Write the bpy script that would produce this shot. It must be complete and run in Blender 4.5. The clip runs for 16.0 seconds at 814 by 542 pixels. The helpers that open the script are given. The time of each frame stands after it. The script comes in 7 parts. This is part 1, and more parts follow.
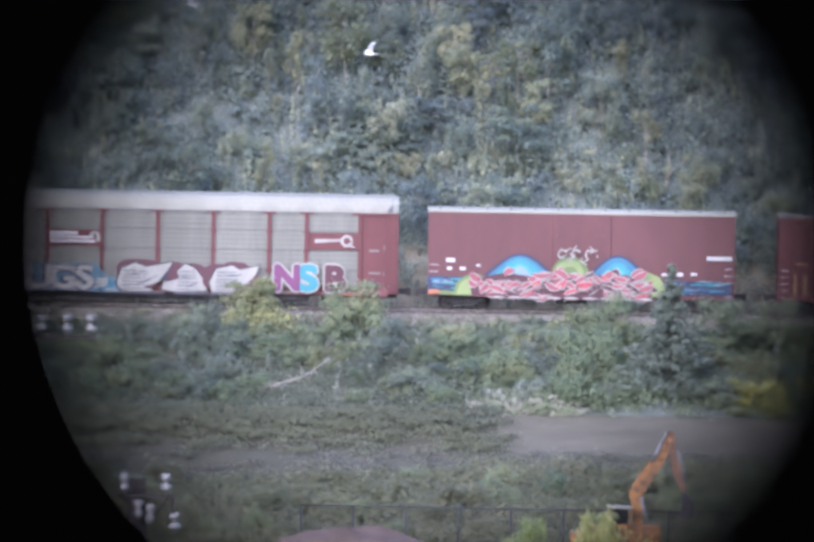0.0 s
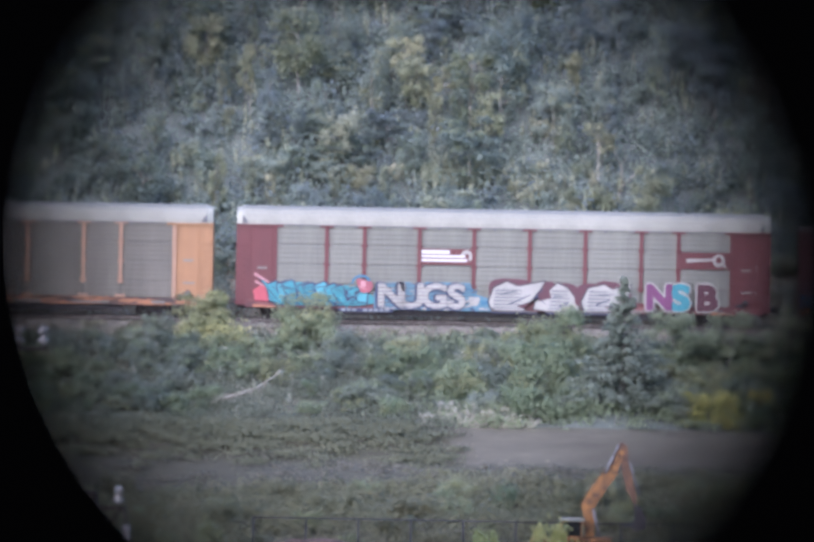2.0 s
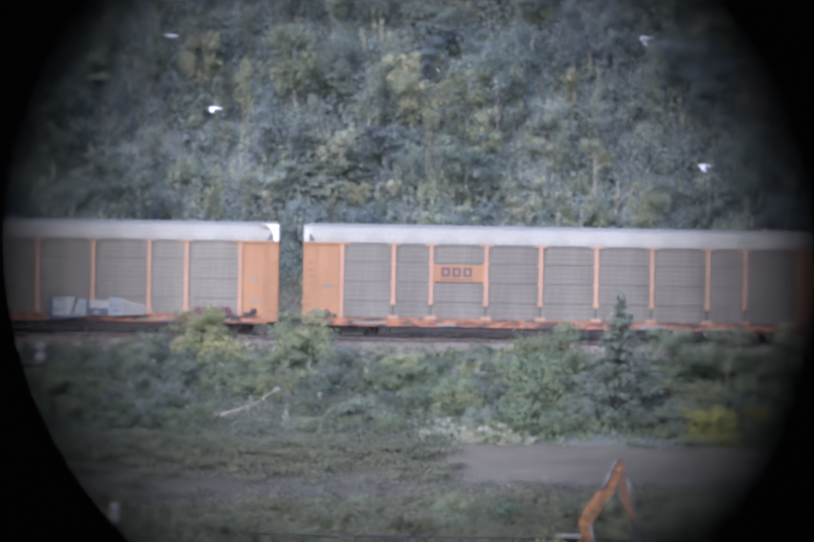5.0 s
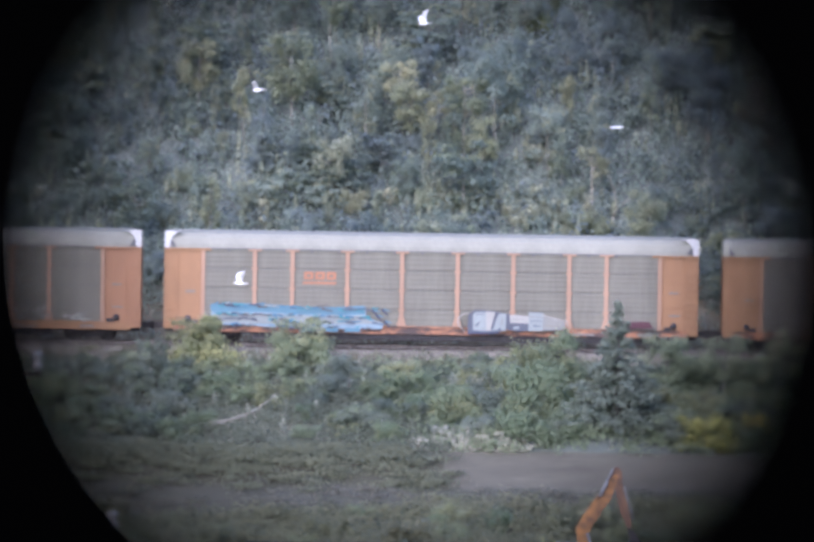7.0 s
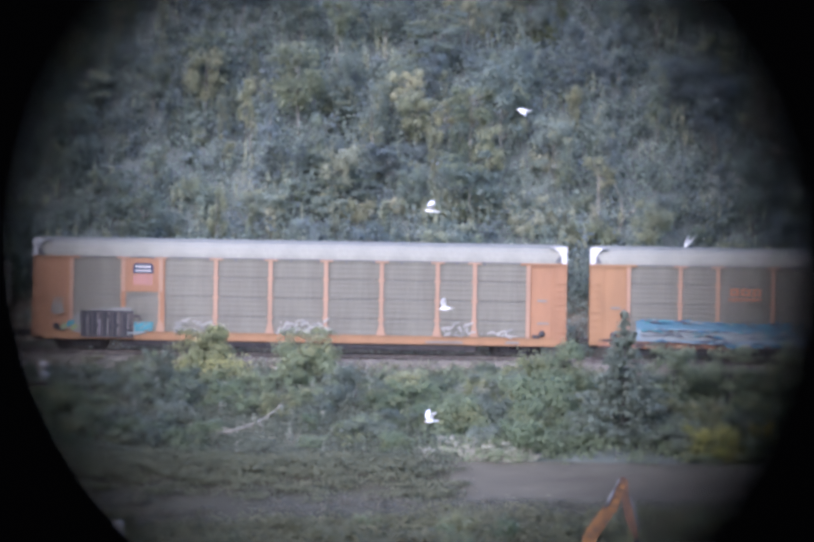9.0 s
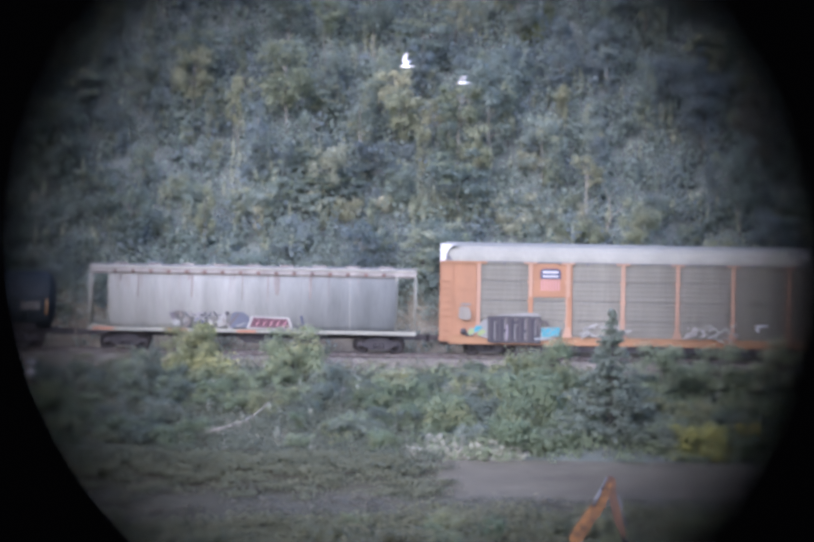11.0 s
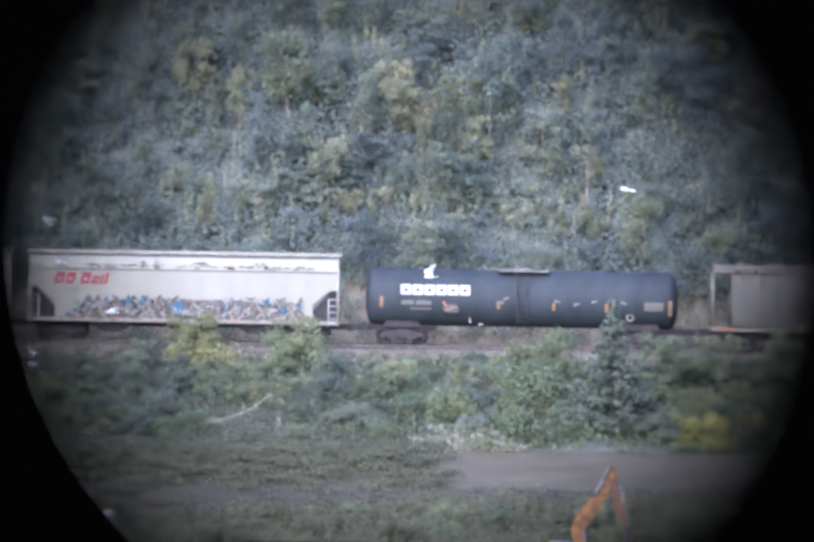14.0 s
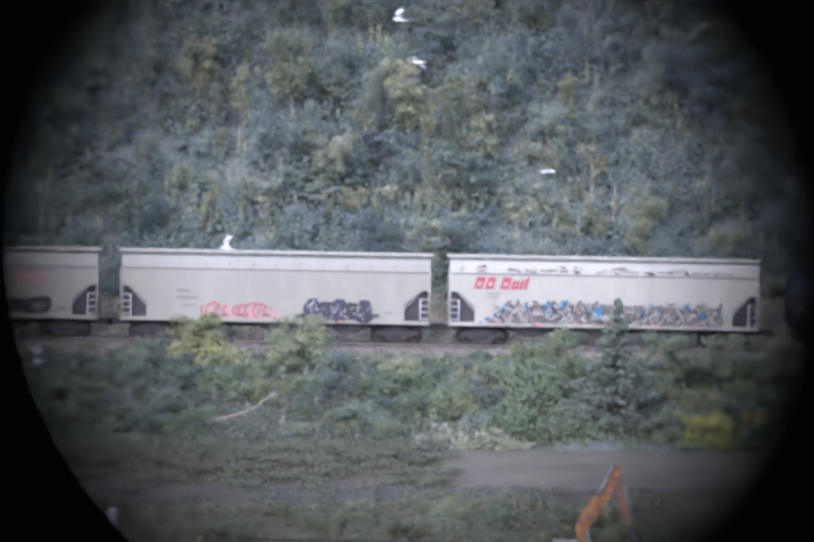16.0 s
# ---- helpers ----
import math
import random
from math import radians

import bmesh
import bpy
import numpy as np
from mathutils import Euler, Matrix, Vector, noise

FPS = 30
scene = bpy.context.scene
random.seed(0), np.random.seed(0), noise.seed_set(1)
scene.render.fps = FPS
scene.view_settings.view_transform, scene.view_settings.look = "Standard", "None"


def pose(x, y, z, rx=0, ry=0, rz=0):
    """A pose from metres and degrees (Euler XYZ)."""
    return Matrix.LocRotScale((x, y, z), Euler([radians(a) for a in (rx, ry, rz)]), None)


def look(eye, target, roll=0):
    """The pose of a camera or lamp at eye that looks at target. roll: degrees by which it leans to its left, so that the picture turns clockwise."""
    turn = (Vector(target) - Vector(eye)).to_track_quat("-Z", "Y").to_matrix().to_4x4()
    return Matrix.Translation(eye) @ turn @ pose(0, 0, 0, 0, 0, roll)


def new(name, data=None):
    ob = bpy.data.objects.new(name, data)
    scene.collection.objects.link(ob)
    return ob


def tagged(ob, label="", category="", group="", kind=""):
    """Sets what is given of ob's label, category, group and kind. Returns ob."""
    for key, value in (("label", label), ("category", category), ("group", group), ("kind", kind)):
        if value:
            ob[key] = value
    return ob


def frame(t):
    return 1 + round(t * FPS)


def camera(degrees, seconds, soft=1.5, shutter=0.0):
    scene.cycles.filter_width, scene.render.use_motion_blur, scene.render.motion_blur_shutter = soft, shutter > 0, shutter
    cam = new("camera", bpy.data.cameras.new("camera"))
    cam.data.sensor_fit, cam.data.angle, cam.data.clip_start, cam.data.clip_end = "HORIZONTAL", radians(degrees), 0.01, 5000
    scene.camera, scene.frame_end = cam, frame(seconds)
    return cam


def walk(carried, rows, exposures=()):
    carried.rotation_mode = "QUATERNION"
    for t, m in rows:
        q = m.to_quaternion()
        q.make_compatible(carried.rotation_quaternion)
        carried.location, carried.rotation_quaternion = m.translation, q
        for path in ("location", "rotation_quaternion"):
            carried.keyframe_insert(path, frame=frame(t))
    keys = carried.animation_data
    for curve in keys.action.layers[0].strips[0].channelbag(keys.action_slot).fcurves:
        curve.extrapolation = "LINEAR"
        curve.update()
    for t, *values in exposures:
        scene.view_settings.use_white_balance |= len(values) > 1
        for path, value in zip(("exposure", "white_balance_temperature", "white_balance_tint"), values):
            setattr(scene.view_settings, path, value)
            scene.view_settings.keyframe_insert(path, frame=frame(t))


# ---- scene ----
cam = camera(4.79, 16.0, soft=3.5)
cam.data.dof.use_dof = True
cam.data.dof.focus_distance = 500.0
cam.data.dof.aperture_fstop = 168.0

EYE = (0.0, -500.0, 25.0)
PATH = [
    (0, -2.729, 1.867, 0.99),
    (0.5, -1.636, 1.854, 0.96),
    (1, -1.081, 2.188, 1.10),
    (1.5, -0.715, 2.607, 1.15),
    (2, -0.292, 2.534, 1.04),
    (2.5, 0.338, 3.497, 0.95),
    (3, 0.585, 3.445, 1.03),
    (3.5, 0.685, 3.884, 1.09),
    (4, -0.153, 3.366, 1.00),
    (6.5, -0.136, 3.671, 1.02),
    (7, -0.000, 3.800, 0.95),
    (7.5, -0.105, 3.475, 1.01),
    (8, 0.008, 3.796, 0.99),
    (8.5, -0.035, 3.673, 0.94),
    (9, -0.340, 4.303, 0.97),
    (11.5, 0.366, 4.161, 1.05),
    (12, 0.260, 3.750, 0.98),
    (12.5, 0.047, 3.738, 0.98),
    (13, 0.068, 3.506, 1.01),
    (13.5, -0.131, 3.400, 0.99),
    (14, 0.230, 3.757, 0.95),
    (14.5, 0.039, 3.398, 1.04),
    (15, 0.215, 3.657, 1.05),
    (15.5, 0.178, 3.710, 1.05),
    (16, 0.006, 3.666, 1.05),
]
VIEW = [(t, look(EYE, (x, 0.0, z), roll)) for t, x, z, roll in PATH]
# the film camera brightens its picture a little at the start and near the end
LIGHTNESS = [(0, 2.02), (0.5, 1.97), (1.5, 1.84), (2.5, 1.76), (12.5, 1.76), (13.5, 1.96), (14.5, 1.98), (15.0, 1.90), (16.0, 1.74)]
walk(cam, VIEW, exposures=[(t, ev, 5490 if t < 12 else 5450 if t < 14.8 else 5520, 28.5) for t, ev in LIGHTNESS])

# ---- light: hazy late-day sun over the viewer's left shoulder, pale sky ----
SUN_ELEVATION, SUN_AZIMUTH = 34.0, 205.0
world = bpy.data.worlds.new("sky")
scene.world = world
world.use_nodes = True
sky = world.node_tree.nodes.new("ShaderNodeTexSky")
sky.sky_type = "NISHITA"
sky.sun_disc = False
sky.sun_elevation = radians(SUN_ELEVATION)
sky.sun_rotation = radians(SUN_AZIMUTH)
sky.air_density, sky.dust_density = 1.0, 1.5
world.node_tree.links.new(sky.outputs[0], world.node_tree.nodes["Background"].inputs[0])
world.node_tree.nodes["Background"].inputs[1].default_value = 0.15
sun = new("sun", bpy.data.lights.new("sun", "SUN"))
sun.data.energy, sun.data.angle, sun.data.color = 1.35, radians(85.0), (1.0, 0.92, 0.80)
_az, _el = radians(SUN_AZIMUTH), radians(SUN_ELEVATION)
_way = Vector((math.sin(_az) * math.cos(_el), math.cos(_az) * math.cos(_el), math.sin(_el)))
sun.matrix_world = look(tuple(_way * 100), (0, 0, 0))


# ---- materials ----
def surface(name, dark, light, scale=3.0, rough=0.6, metal=0.0, stretch=(1, 1, 1), bump=0.15, fine=None, vary=0.0, edge=(0.5, 0.9)):
    """Two colours mixed by a coarse and a fine noise, with relief; vary: lightness change from object to object."""
    m = bpy.data.materials.new(name)
    m.use_nodes = True
    n, l = m.node_tree.nodes, m.node_tree.links
    b = n["Principled BSDF"]
    b.inputs["Roughness"].default_value, b.inputs["Metallic"].default_value = rough, metal
    co, mp = n.new("ShaderNodeTexCoord"), n.new("ShaderNodeMapping")
    mp.inputs["Scale"].default_value = stretch
    l.new(co.outputs["Object"], mp.inputs["Vector"])
    a, f = n.new("ShaderNodeTexNoise"), n.new("ShaderNodeTexNoise")
    a.inputs["Scale"].default_value, a.inputs["Detail"].default_value = scale, 5
    f.inputs["Scale"].default_value, f.inputs["Detail"].default_value = fine or scale * 9, 4
    l.new(mp.outputs[0], a.inputs["Vector"]), l.new(mp.outputs[0], f.inputs["Vector"])
    add = n.new("ShaderNodeMath")
    add.operation = "MULTIPLY_ADD"
    add.inputs[1].default_value = 0.4
    l.new(f.outputs["Fac"], add.inputs[0]), l.new(a.outputs["Fac"], add.inputs[2])
    r = n.new("ShaderNodeValToRGB")
    r.color_ramp.elements[0].position, r.color_ramp.elements[1].position = edge
    r.color_ramp.elements[0].color, r.color_ramp.elements[1].color = (*dark, 1), (*light, 1)
    l.new(add.outputs[0], r.inputs[0])
    out = r.outputs[0]
    if vary:
        info, mr, hsv = n.new("ShaderNodeObjectInfo"), n.new("ShaderNodeMapRange"), n.new("ShaderNodeHueSaturation")
        mr.inputs["To Min"].default_value, mr.inputs["To Max"].default_value = 1 - vary, 1 + vary
        l.new(info.outputs["Random"], mr.inputs["Value"]), l.new(mr.outputs[0], hsv.inputs["Value"])
        l.new(out, hsv.inputs["Color"])
        out = hsv.outputs[0]
    l.new(out, b.inputs["Base Color"])
    if bump:
        bp = n.new("ShaderNodeBump")
        bp.inputs["Strength"].default_value, bp.inputs["Distance"].default_value = bump, 0.03
        l.new(f.outputs["Fac"], bp.inputs["Height"]), l.new(bp.outputs[0], b.inputs["Normal"])
    return m


def leaf(name, dark, light, thin=0.7, vary=0.15, hue=0.02):
    """Foliage: each leaf spray and each plant has its own tone, and some light shines through."""
    m = bpy.data.materials.new(name)
    m.use_nodes = True
    n, l = m.node_tree.nodes, m.node_tree.links
    b = n["Principled BSDF"]
    b.inputs["Roughness"].default_value, b.inputs["Specular IOR Level"].default_value = 0.65, 0.12
    geo, info = n.new("ShaderNodeNewGeometry"), n.new("ShaderNodeObjectInfo")
    r = n.new("ShaderNodeValToRGB")
    r.color_ramp.elements[0].color, r.color_ramp.elements[1].color = (*dark, 1), (*light, 1)
    l.new(geo.outputs["Random Per Island"], r.inputs[0])
    hsv, mr, mh = n.new("ShaderNodeHueSaturation"), n.new("ShaderNodeMapRange"), n.new("ShaderNodeMapRange")
    mr.inputs["To Min"].default_value, mr.inputs["To Max"].default_value = 1 - vary, 1 + vary
    mh.inputs["To Min"].default_value, mh.inputs["To Max"].default_value = 0.5 + hue, 0.5 - hue
    l.new(info.outputs["Random"], mr.inputs["Value"]), l.new(info.outputs["Random"], mh.inputs["Value"])
    pos, cl, cm, mul = n.new("ShaderNodeNewGeometry"), n.new("ShaderNodeTexNoise"), n.new("ShaderNodeMapRange"), n.new("ShaderNodeMath")
    cl.inputs["Scale"].default_value, cl.inputs["Detail"].default_value = 0.75, 2
    cm.inputs["From Min"].default_value, cm.inputs["From Max"].default_value = 0.3, 0.7
    cm.inputs["To Min"].default_value, cm.inputs["To Max"].default_value = 1.38, 1.64
    mul.operation = "MULTIPLY"
    l.new(pos.outputs["Position"], cl.inputs["Vector"]), l.new(cl.outputs["Fac"], cm.inputs["Value"])
    l.new(mr.outputs[0], mul.inputs[0]), l.new(cm.outputs[0], mul.inputs[1])
    l.new(mul.outputs[0], hsv.inputs["Value"]), l.new(mh.outputs[0], hsv.inputs["Hue"]), l.new(r.outputs[0], hsv.inputs["Color"])
    l.new(hsv.outputs[0], b.inputs["Base Color"])
    tr, mix = n.new("ShaderNodeBsdfTranslucent"), n.new("ShaderNodeMixShader")
    l.new(hsv.outputs[0], tr.inputs["Color"])
    mix.inputs[0].default_value = thin
    l.new(b.outputs[0], mix.inputs[1]), l.new(tr.outputs[0], mix.inputs[2])
    l.new(mix.outputs[0], n["Material Output"].inputs["Surface"])
    return m


def paint(name, c, rough=0.5, spread=0.82):
    """Weathered paint: a colour with its dirtier tone."""
    return surface(name, tuple(v * spread for v in c), c, 1.4, rough, stretch=(1, 1, 0.35), bump=0.05)


BLACK = surface("matt_black_baffle", (0.0002, 0.0002, 0.0002), (0.0003, 0.0003, 0.0003), 5, 0.95, bump=0)
BLACK.node_tree.nodes["Principled BSDF"].inputs["Specular IOR Level"].default_value = 0.0
SOIL = surface("hillside_soil", (0.080, 0.094, 0.082), (0.124, 0.142, 0.120), 0.5, 0.95, bump=0.4)
DRY_BANK = surface("dry_grass_bank", (0.100, 0.088, 0.058), (0.205, 0.178, 0.126), 0.8, 0.95, bump=0.6)
BALLAST = surface("ballast_stone", (0.078, 0.070, 0.052), (0.175, 0.158, 0.122), 2.5, 0.95, bump=1.0, fine=16)
DIRT = surface("bare_grey_dirt", (0.060, 0.055, 0.038), (0.104, 0.097, 0.068), 0.5, 0.95, stretch=(0.4, 1, 1), bump=0.4)
BROWN_EARTH = surface("bare_brown_earth", (0.040, 0.039, 0.022), (0.063, 0.060, 0.035), 0.5, 0.95, stretch=(0.4, 1, 1), bump=0.4)
RED_DIRT = surface("heaped_reddish_earth", (0.062, 0.043, 0.033), (0.115, 0.082, 0.064), 0.8, 0.95, bump=0.8)
MEADOW = surface("rough_meadow", (0.060, 0.064, 0.042), (0.110, 0.112, 0.074), 0.5, 0.95, bump=0.6)
LEAF_DARK = leaf("dark_green_leaves", (0.156, 0.182, 0.148), (0.182, 0.210, 0.168))
LEAF_MID = leaf("green_leaves", (0.174, 0.210, 0.136), (0.208, 0.244, 0.158))
LEAF_PALE = leaf("pale_silvery_leaves", (0.280, 0.290, 0.231), (0.370, 0.375, 0.304))
LEAF_OLIVE = leaf("olive_leaves", (0.206, 0.222, 0.132), (0.250, 0.264, 0.156))
LEAF_YELLOW = leaf("yellowing_leaves", (0.250, 0.262, 0.138), (0.345, 0.346, 0.178), vary=0.1)
LEAF_GOLD = leaf("golden_leaves", (0.285, 0.282, 0.108), (0.400, 0.385, 0.150), vary=0.1)
LEAF_BROWN = leaf("brown_dry_leaves", (0.150, 0.144, 0.116), (0.184, 0.176, 0.142))
LEAF_BLUE = leaf("bluish_needles", (0.204, 0.232, 0.184), (0.240, 0.268, 0.212))
# the slope's leaves are blued and lightened: distance haze put into their colour
HILL_DARK = leaf("hazy_shaded_slope_leaves", (0.158, 0.190, 0.186), (0.184, 0.216, 0.210), vary=0.14, hue=0.012)
HILL_MID = leaf("hazy_slope_leaves", (0.192, 0.228, 0.190), (0.220, 0.256, 0.214), vary=0.14, hue=0.025)
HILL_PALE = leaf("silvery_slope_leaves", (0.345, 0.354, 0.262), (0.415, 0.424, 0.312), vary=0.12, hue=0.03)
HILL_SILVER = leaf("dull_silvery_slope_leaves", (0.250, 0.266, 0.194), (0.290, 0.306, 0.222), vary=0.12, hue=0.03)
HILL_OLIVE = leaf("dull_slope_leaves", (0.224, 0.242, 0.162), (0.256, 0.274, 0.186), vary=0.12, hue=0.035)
LEAF_LIME = leaf("lime_leaves", (0.176, 0.196, 0.116), (0.222, 0.240, 0.138))
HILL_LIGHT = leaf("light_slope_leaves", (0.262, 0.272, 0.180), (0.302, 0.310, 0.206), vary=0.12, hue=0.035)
LEAF_LIGHT = leaf("light_green_leaves", (0.237, 0.267, 0.181), (0.294, 0.322, 0.215))
LEAF_FRESH = leaf("fresh_lime_leaves", (0.250, 0.275, 0.118), (0.350, 0.370, 0.168), vary=0.1)
# darker leaves for the low growth on the left part of the bank
LEAF_LOW = leaf("dark_low_leaves", (0.106, 0.124, 0.092), (0.132, 0.150, 0.112))
LEAF_DULL = leaf("dull_weed_leaves", (0.140, 0.148, 0.100), (0.175, 0.182, 0.124))
WITHERED = leaf("withered_stalk_heads", (0.29, 0.290, 0.235), (0.39, 0.385, 0.315))
GRASS = leaf("tall_grass", (0.150, 0.154, 0.098), (0.188, 0.190, 0.120), vary=0.1)
BARK = surface("grey_bark", (0.085, 0.085, 0.070), (0.20, 0.198, 0.165), 4, 0.9, stretch=(3, 3, 0.5), bump=0.5)
PALE_BARK = surface("bleached_wood", (0.30, 0.292, 0.232), (0.47, 0.455, 0.370), 4, 0.85, stretch=(3, 3, 0.5), bump=0.4)
DEAD_WOOD = surface("dead_brown_wood", (0.20, 0.19, 0.150), (0.31, 0.295, 0.24), 4, 0.9, stretch=(3, 3, 0.5), bump=0.4)
RUST = surface("rusty_steel", (0.055, 0.035, 0.028), (0.16, 0.10, 0.075), 3, 0.8, 0.2, bump=0.3)
UNDER = surface("grimy_underframe", (0.022, 0.021, 0.024), (0.056, 0.051, 0.050), 2, 0.8, 0.2, bump=0.3)
STEEL = surface("worn_rail_steel", (0.072, 0.060, 0.054), (0.150, 0.138, 0.126), 4, 0.5, 0.7, bump=0.2)
WHEEL = surface("wheel_steel", (0.021, 0.019, 0.018), (0.063, 0.056, 0.052), 4, 0.6, 0.5, bump=0.2)
TIE = surface("tarred_timber", (0.028, 0.023, 0.020), (0.084, 0.070, 0.059), 3, 0.9, stretch=(3, 0.6, 3), bump=0.5)
GALV = surface("galvanised_screen", (0.098, 0.100, 0.084), (0.148, 0.150, 0.124), 1.1, 0.55, 0.2, stretch=(1.5, 1, 0.16), bump=0.1, vary=0.07)
GALV_DUSTY = surface("worn_galvanised_screen", (0.078, 0.073, 0.057), (0.127, 0.120, 0.096), 1.1, 0.6, 0.1, stretch=(1.6, 1, 0.14), bump=0.1, vary=0.08)
GALV_WARM = surface("dusty_galvanised_screen", (0.101, 0.096, 0.074), (0.151, 0.145, 0.114), 1.1, 0.6, 0.2, stretch=(1.5, 1, 0.16), bump=0.1, vary=0.07)
ROOF = surface("whitish_roof_steel", (0.166, 0.166, 0.136), (0.222, 0.222, 0.181), 0.7, 0.6, 0.0, stretch=(1, 1, 0.4), bump=0.05)
MAROON = paint("maroon_paint", (0.086, 0.018, 0.019), 0.55)
BOX_RED = paint("oxide_red_paint", (0.088, 0.029, 0.029), 0.6)
DARK_RED = paint("dark_oxide_paint", (0.101, 0.030, 0.030), 0.6)
ORANGE = paint("faded_orange_paint", (0.240, 0.124, 0.053), 0.55)
ORANGE_DEEP = paint("deep_orange_paint", (0.245, 0.120, 0.056), 0.55)
ORANGE_PALE = paint("bleached_orange_paint", (0.285, 0.172, 0.108), 0.55)
WORN_ORANGE = surface("worn_orange_sill", (0.04, 0.026, 0.022), (0.27, 0.118, 0.055), 1.6, 0.65, edge=(0.62, 0.82), stretch=(0.7, 1, 3), bump=0.2, fine=7)
WORN_MAROON = surface("worn_maroon_sill", (0.06, 0.025, 0.025), (0.15, 0.05, 0.05), 1.1, 0.65, stretch=(1, 1, 2.5), bump=0.2, fine=5)
SEAM = paint("dark_seam", (0.10, 0.10, 0.105), 0.7)
PALE_GREY = paint("pale_grey_paint", (0.204, 0.205, 0.164), 0.5, 0.88)
WHITE_CAR = paint("chalky_white_paint", (0.266, 0.268, 0.218), 0.5, 0.9)
SILVER = surface("dusty_silver_paint", (0.134, 0.137, 0.120), (0.202, 0.206, 0.182), 0.9, 0.8, 0.0, stretch=(1.4, 1, 0.16), bump=0.05)
PINK_RUST = surface("rust_bled_roof_edge", (0.120, 0.104, 0.088), (0.222, 0.210, 0.182), 1.6, 0.7, stretch=(1, 1, 0.6), bump=0.2)
TANK = surface("black_tank_paint", (0.014, 0.022, 0.027), (0.029, 0.040, 0.047), 1.0, 0.75, 0.0, stretch=(1, 1, 0.3), bump=0.05)
WHITE = paint("white_lettering", (0.443, 0.443, 0.432), 0.5, 0.9)
DARK_LETTER = paint("dark_lettering", (0.05, 0.04, 0.05), 0.5)
GREY_LETTER = paint("grey_lettering", (0.146, 0.142, 0.126), 0.5)
YELLOW_BAR = paint("yellow_reflector", (0.245, 0.150, 0.075), 0.5)
SPRAY = {
    "cyan": paint("cyan_spray", (0.028, 0.195, 0.235), 0.4), "blue": paint("blue_spray", (0.022, 0.118, 0.200), 0.4),
    "sky": paint("light_blue_spray", (0.165, 0.235, 0.28), 0.4), "brown": paint("brown_spray", (0.125, 0.108, 0.088), 0.5), "rose": paint("rose_spray", (0.225, 0.060, 0.075), 0.5), "aqua": paint("aqua_spray", (0.055, 0.245, 0.285), 0.4), "pale_blue": paint("pale_blue_spray", (0.062, 0.152, 0.205), 0.4), "navy": paint("navy_spray", (0.015, 0.023, 0.060), 0.4),
    "black": paint("black_spray", (0.012, 0.011, 0.018), 0.4), "ice": paint("ice_blue_spray", (0.196, 0.222, 0.218), 0.4), "blush": paint("faded_pink_spray", (0.262, 0.178, 0.160), 0.5), "slate": paint("slate_blue_spray", (0.058, 0.066, 0.088), 0.5), "umber": paint("umber_spray", (0.062, 0.052, 0.048), 0.5), "white": paint("white_spray", (0.275, 0.270, 0.242), 0.5, 0.75),
    "grey": paint("grey_spray", (0.172, 0.174, 0.158), 0.4), "plum": paint("plum_spray", (0.060, 0.014, 0.024), 0.4), "moss": paint("moss_green_spray", (0.105, 0.150, 0.052), 0.4),
    "violet": paint("violet_spray", (0.120, 0.030, 0.092), 0.4), "red": paint("red_spray", (0.312, 0.050, 0.066), 0.4),
    "pink": paint("pink_spray", (0.363, 0.181, 0.192), 0.4), "lime": paint("lime_spray", (0.182, 0.236, 0.086), 0.4),
    "tan": paint("tan_spray", (0.166, 0.152, 0.122), 0.4), "mauve": paint("mauve_spray", (0.175, 0.152, 0.168), 0.4),
    "orange": paint("orange_spray", (0.312, 0.126, 0.060), 0.4), "teal": paint("teal_spray", (0.025, 0.181, 0.212), 0.4),
}
DIGGER = surface("worn_orange_machine_paint", (0.05, 0.026, 0.014), (0.29, 0.130, 0.030), 3.2, 0.6, bump=0.1)
# darker copy of the machine paint: dust, and the stick's shade put into it
DIGGER_DULL = surface("dusty_shaded_machine_paint", (0.05, 0.03, 0.022), (0.17, 0.085, 0.04), 2.2, 0.7, bump=0.1)
DIGGER_GREY = paint("machine_grey", (0.16, 0.16, 0.16), 0.6)
RUBBER = paint("black_rubber", (0.02, 0.02, 0.02), 0.8)
GLASS = surface("blackened_cab_glass", (0.008, 0.009, 0.009), (0.012, 0.013, 0.013), 1, 0.08, bump=0)
PORCELAIN = surface("white_porcelain", (0.274, 0.270, 0.259), (0.337, 0.333, 0.321), 8, 0.2, bump=0)
SPRUCE_BARK = surface("dark_spruce_bark", (0.04, 0.04, 0.034), (0.085, 0.084, 0.07), 4, 0.9, stretch=(3, 3, 0.5), bump=0.5)
POLE_WOOD = surface("weathered_pole_timber", (0.035, 0.03, 0.026), (0.085, 0.072, 0.062), 4, 0.9, stretch=(3, 3, 0.4), bump=0.5)
FENCE = paint("dull_fence_steel", (0.018, 0.018, 0.019), 0.6)
FEATHER = surface("white_feathers", (0.78, 0.78, 0.77), (0.90, 0.90, 0.88), 12, 0.7, bump=0.1)
WING_GREY = surface("pearl_grey_feathers", (0.60, 0.61, 0.63), (0.80, 0.80, 0.81), 9, 0.7, bump=0.1)
BEAK = paint("yellow_beak", (0.65, 0.42, 0.06), 0.4)


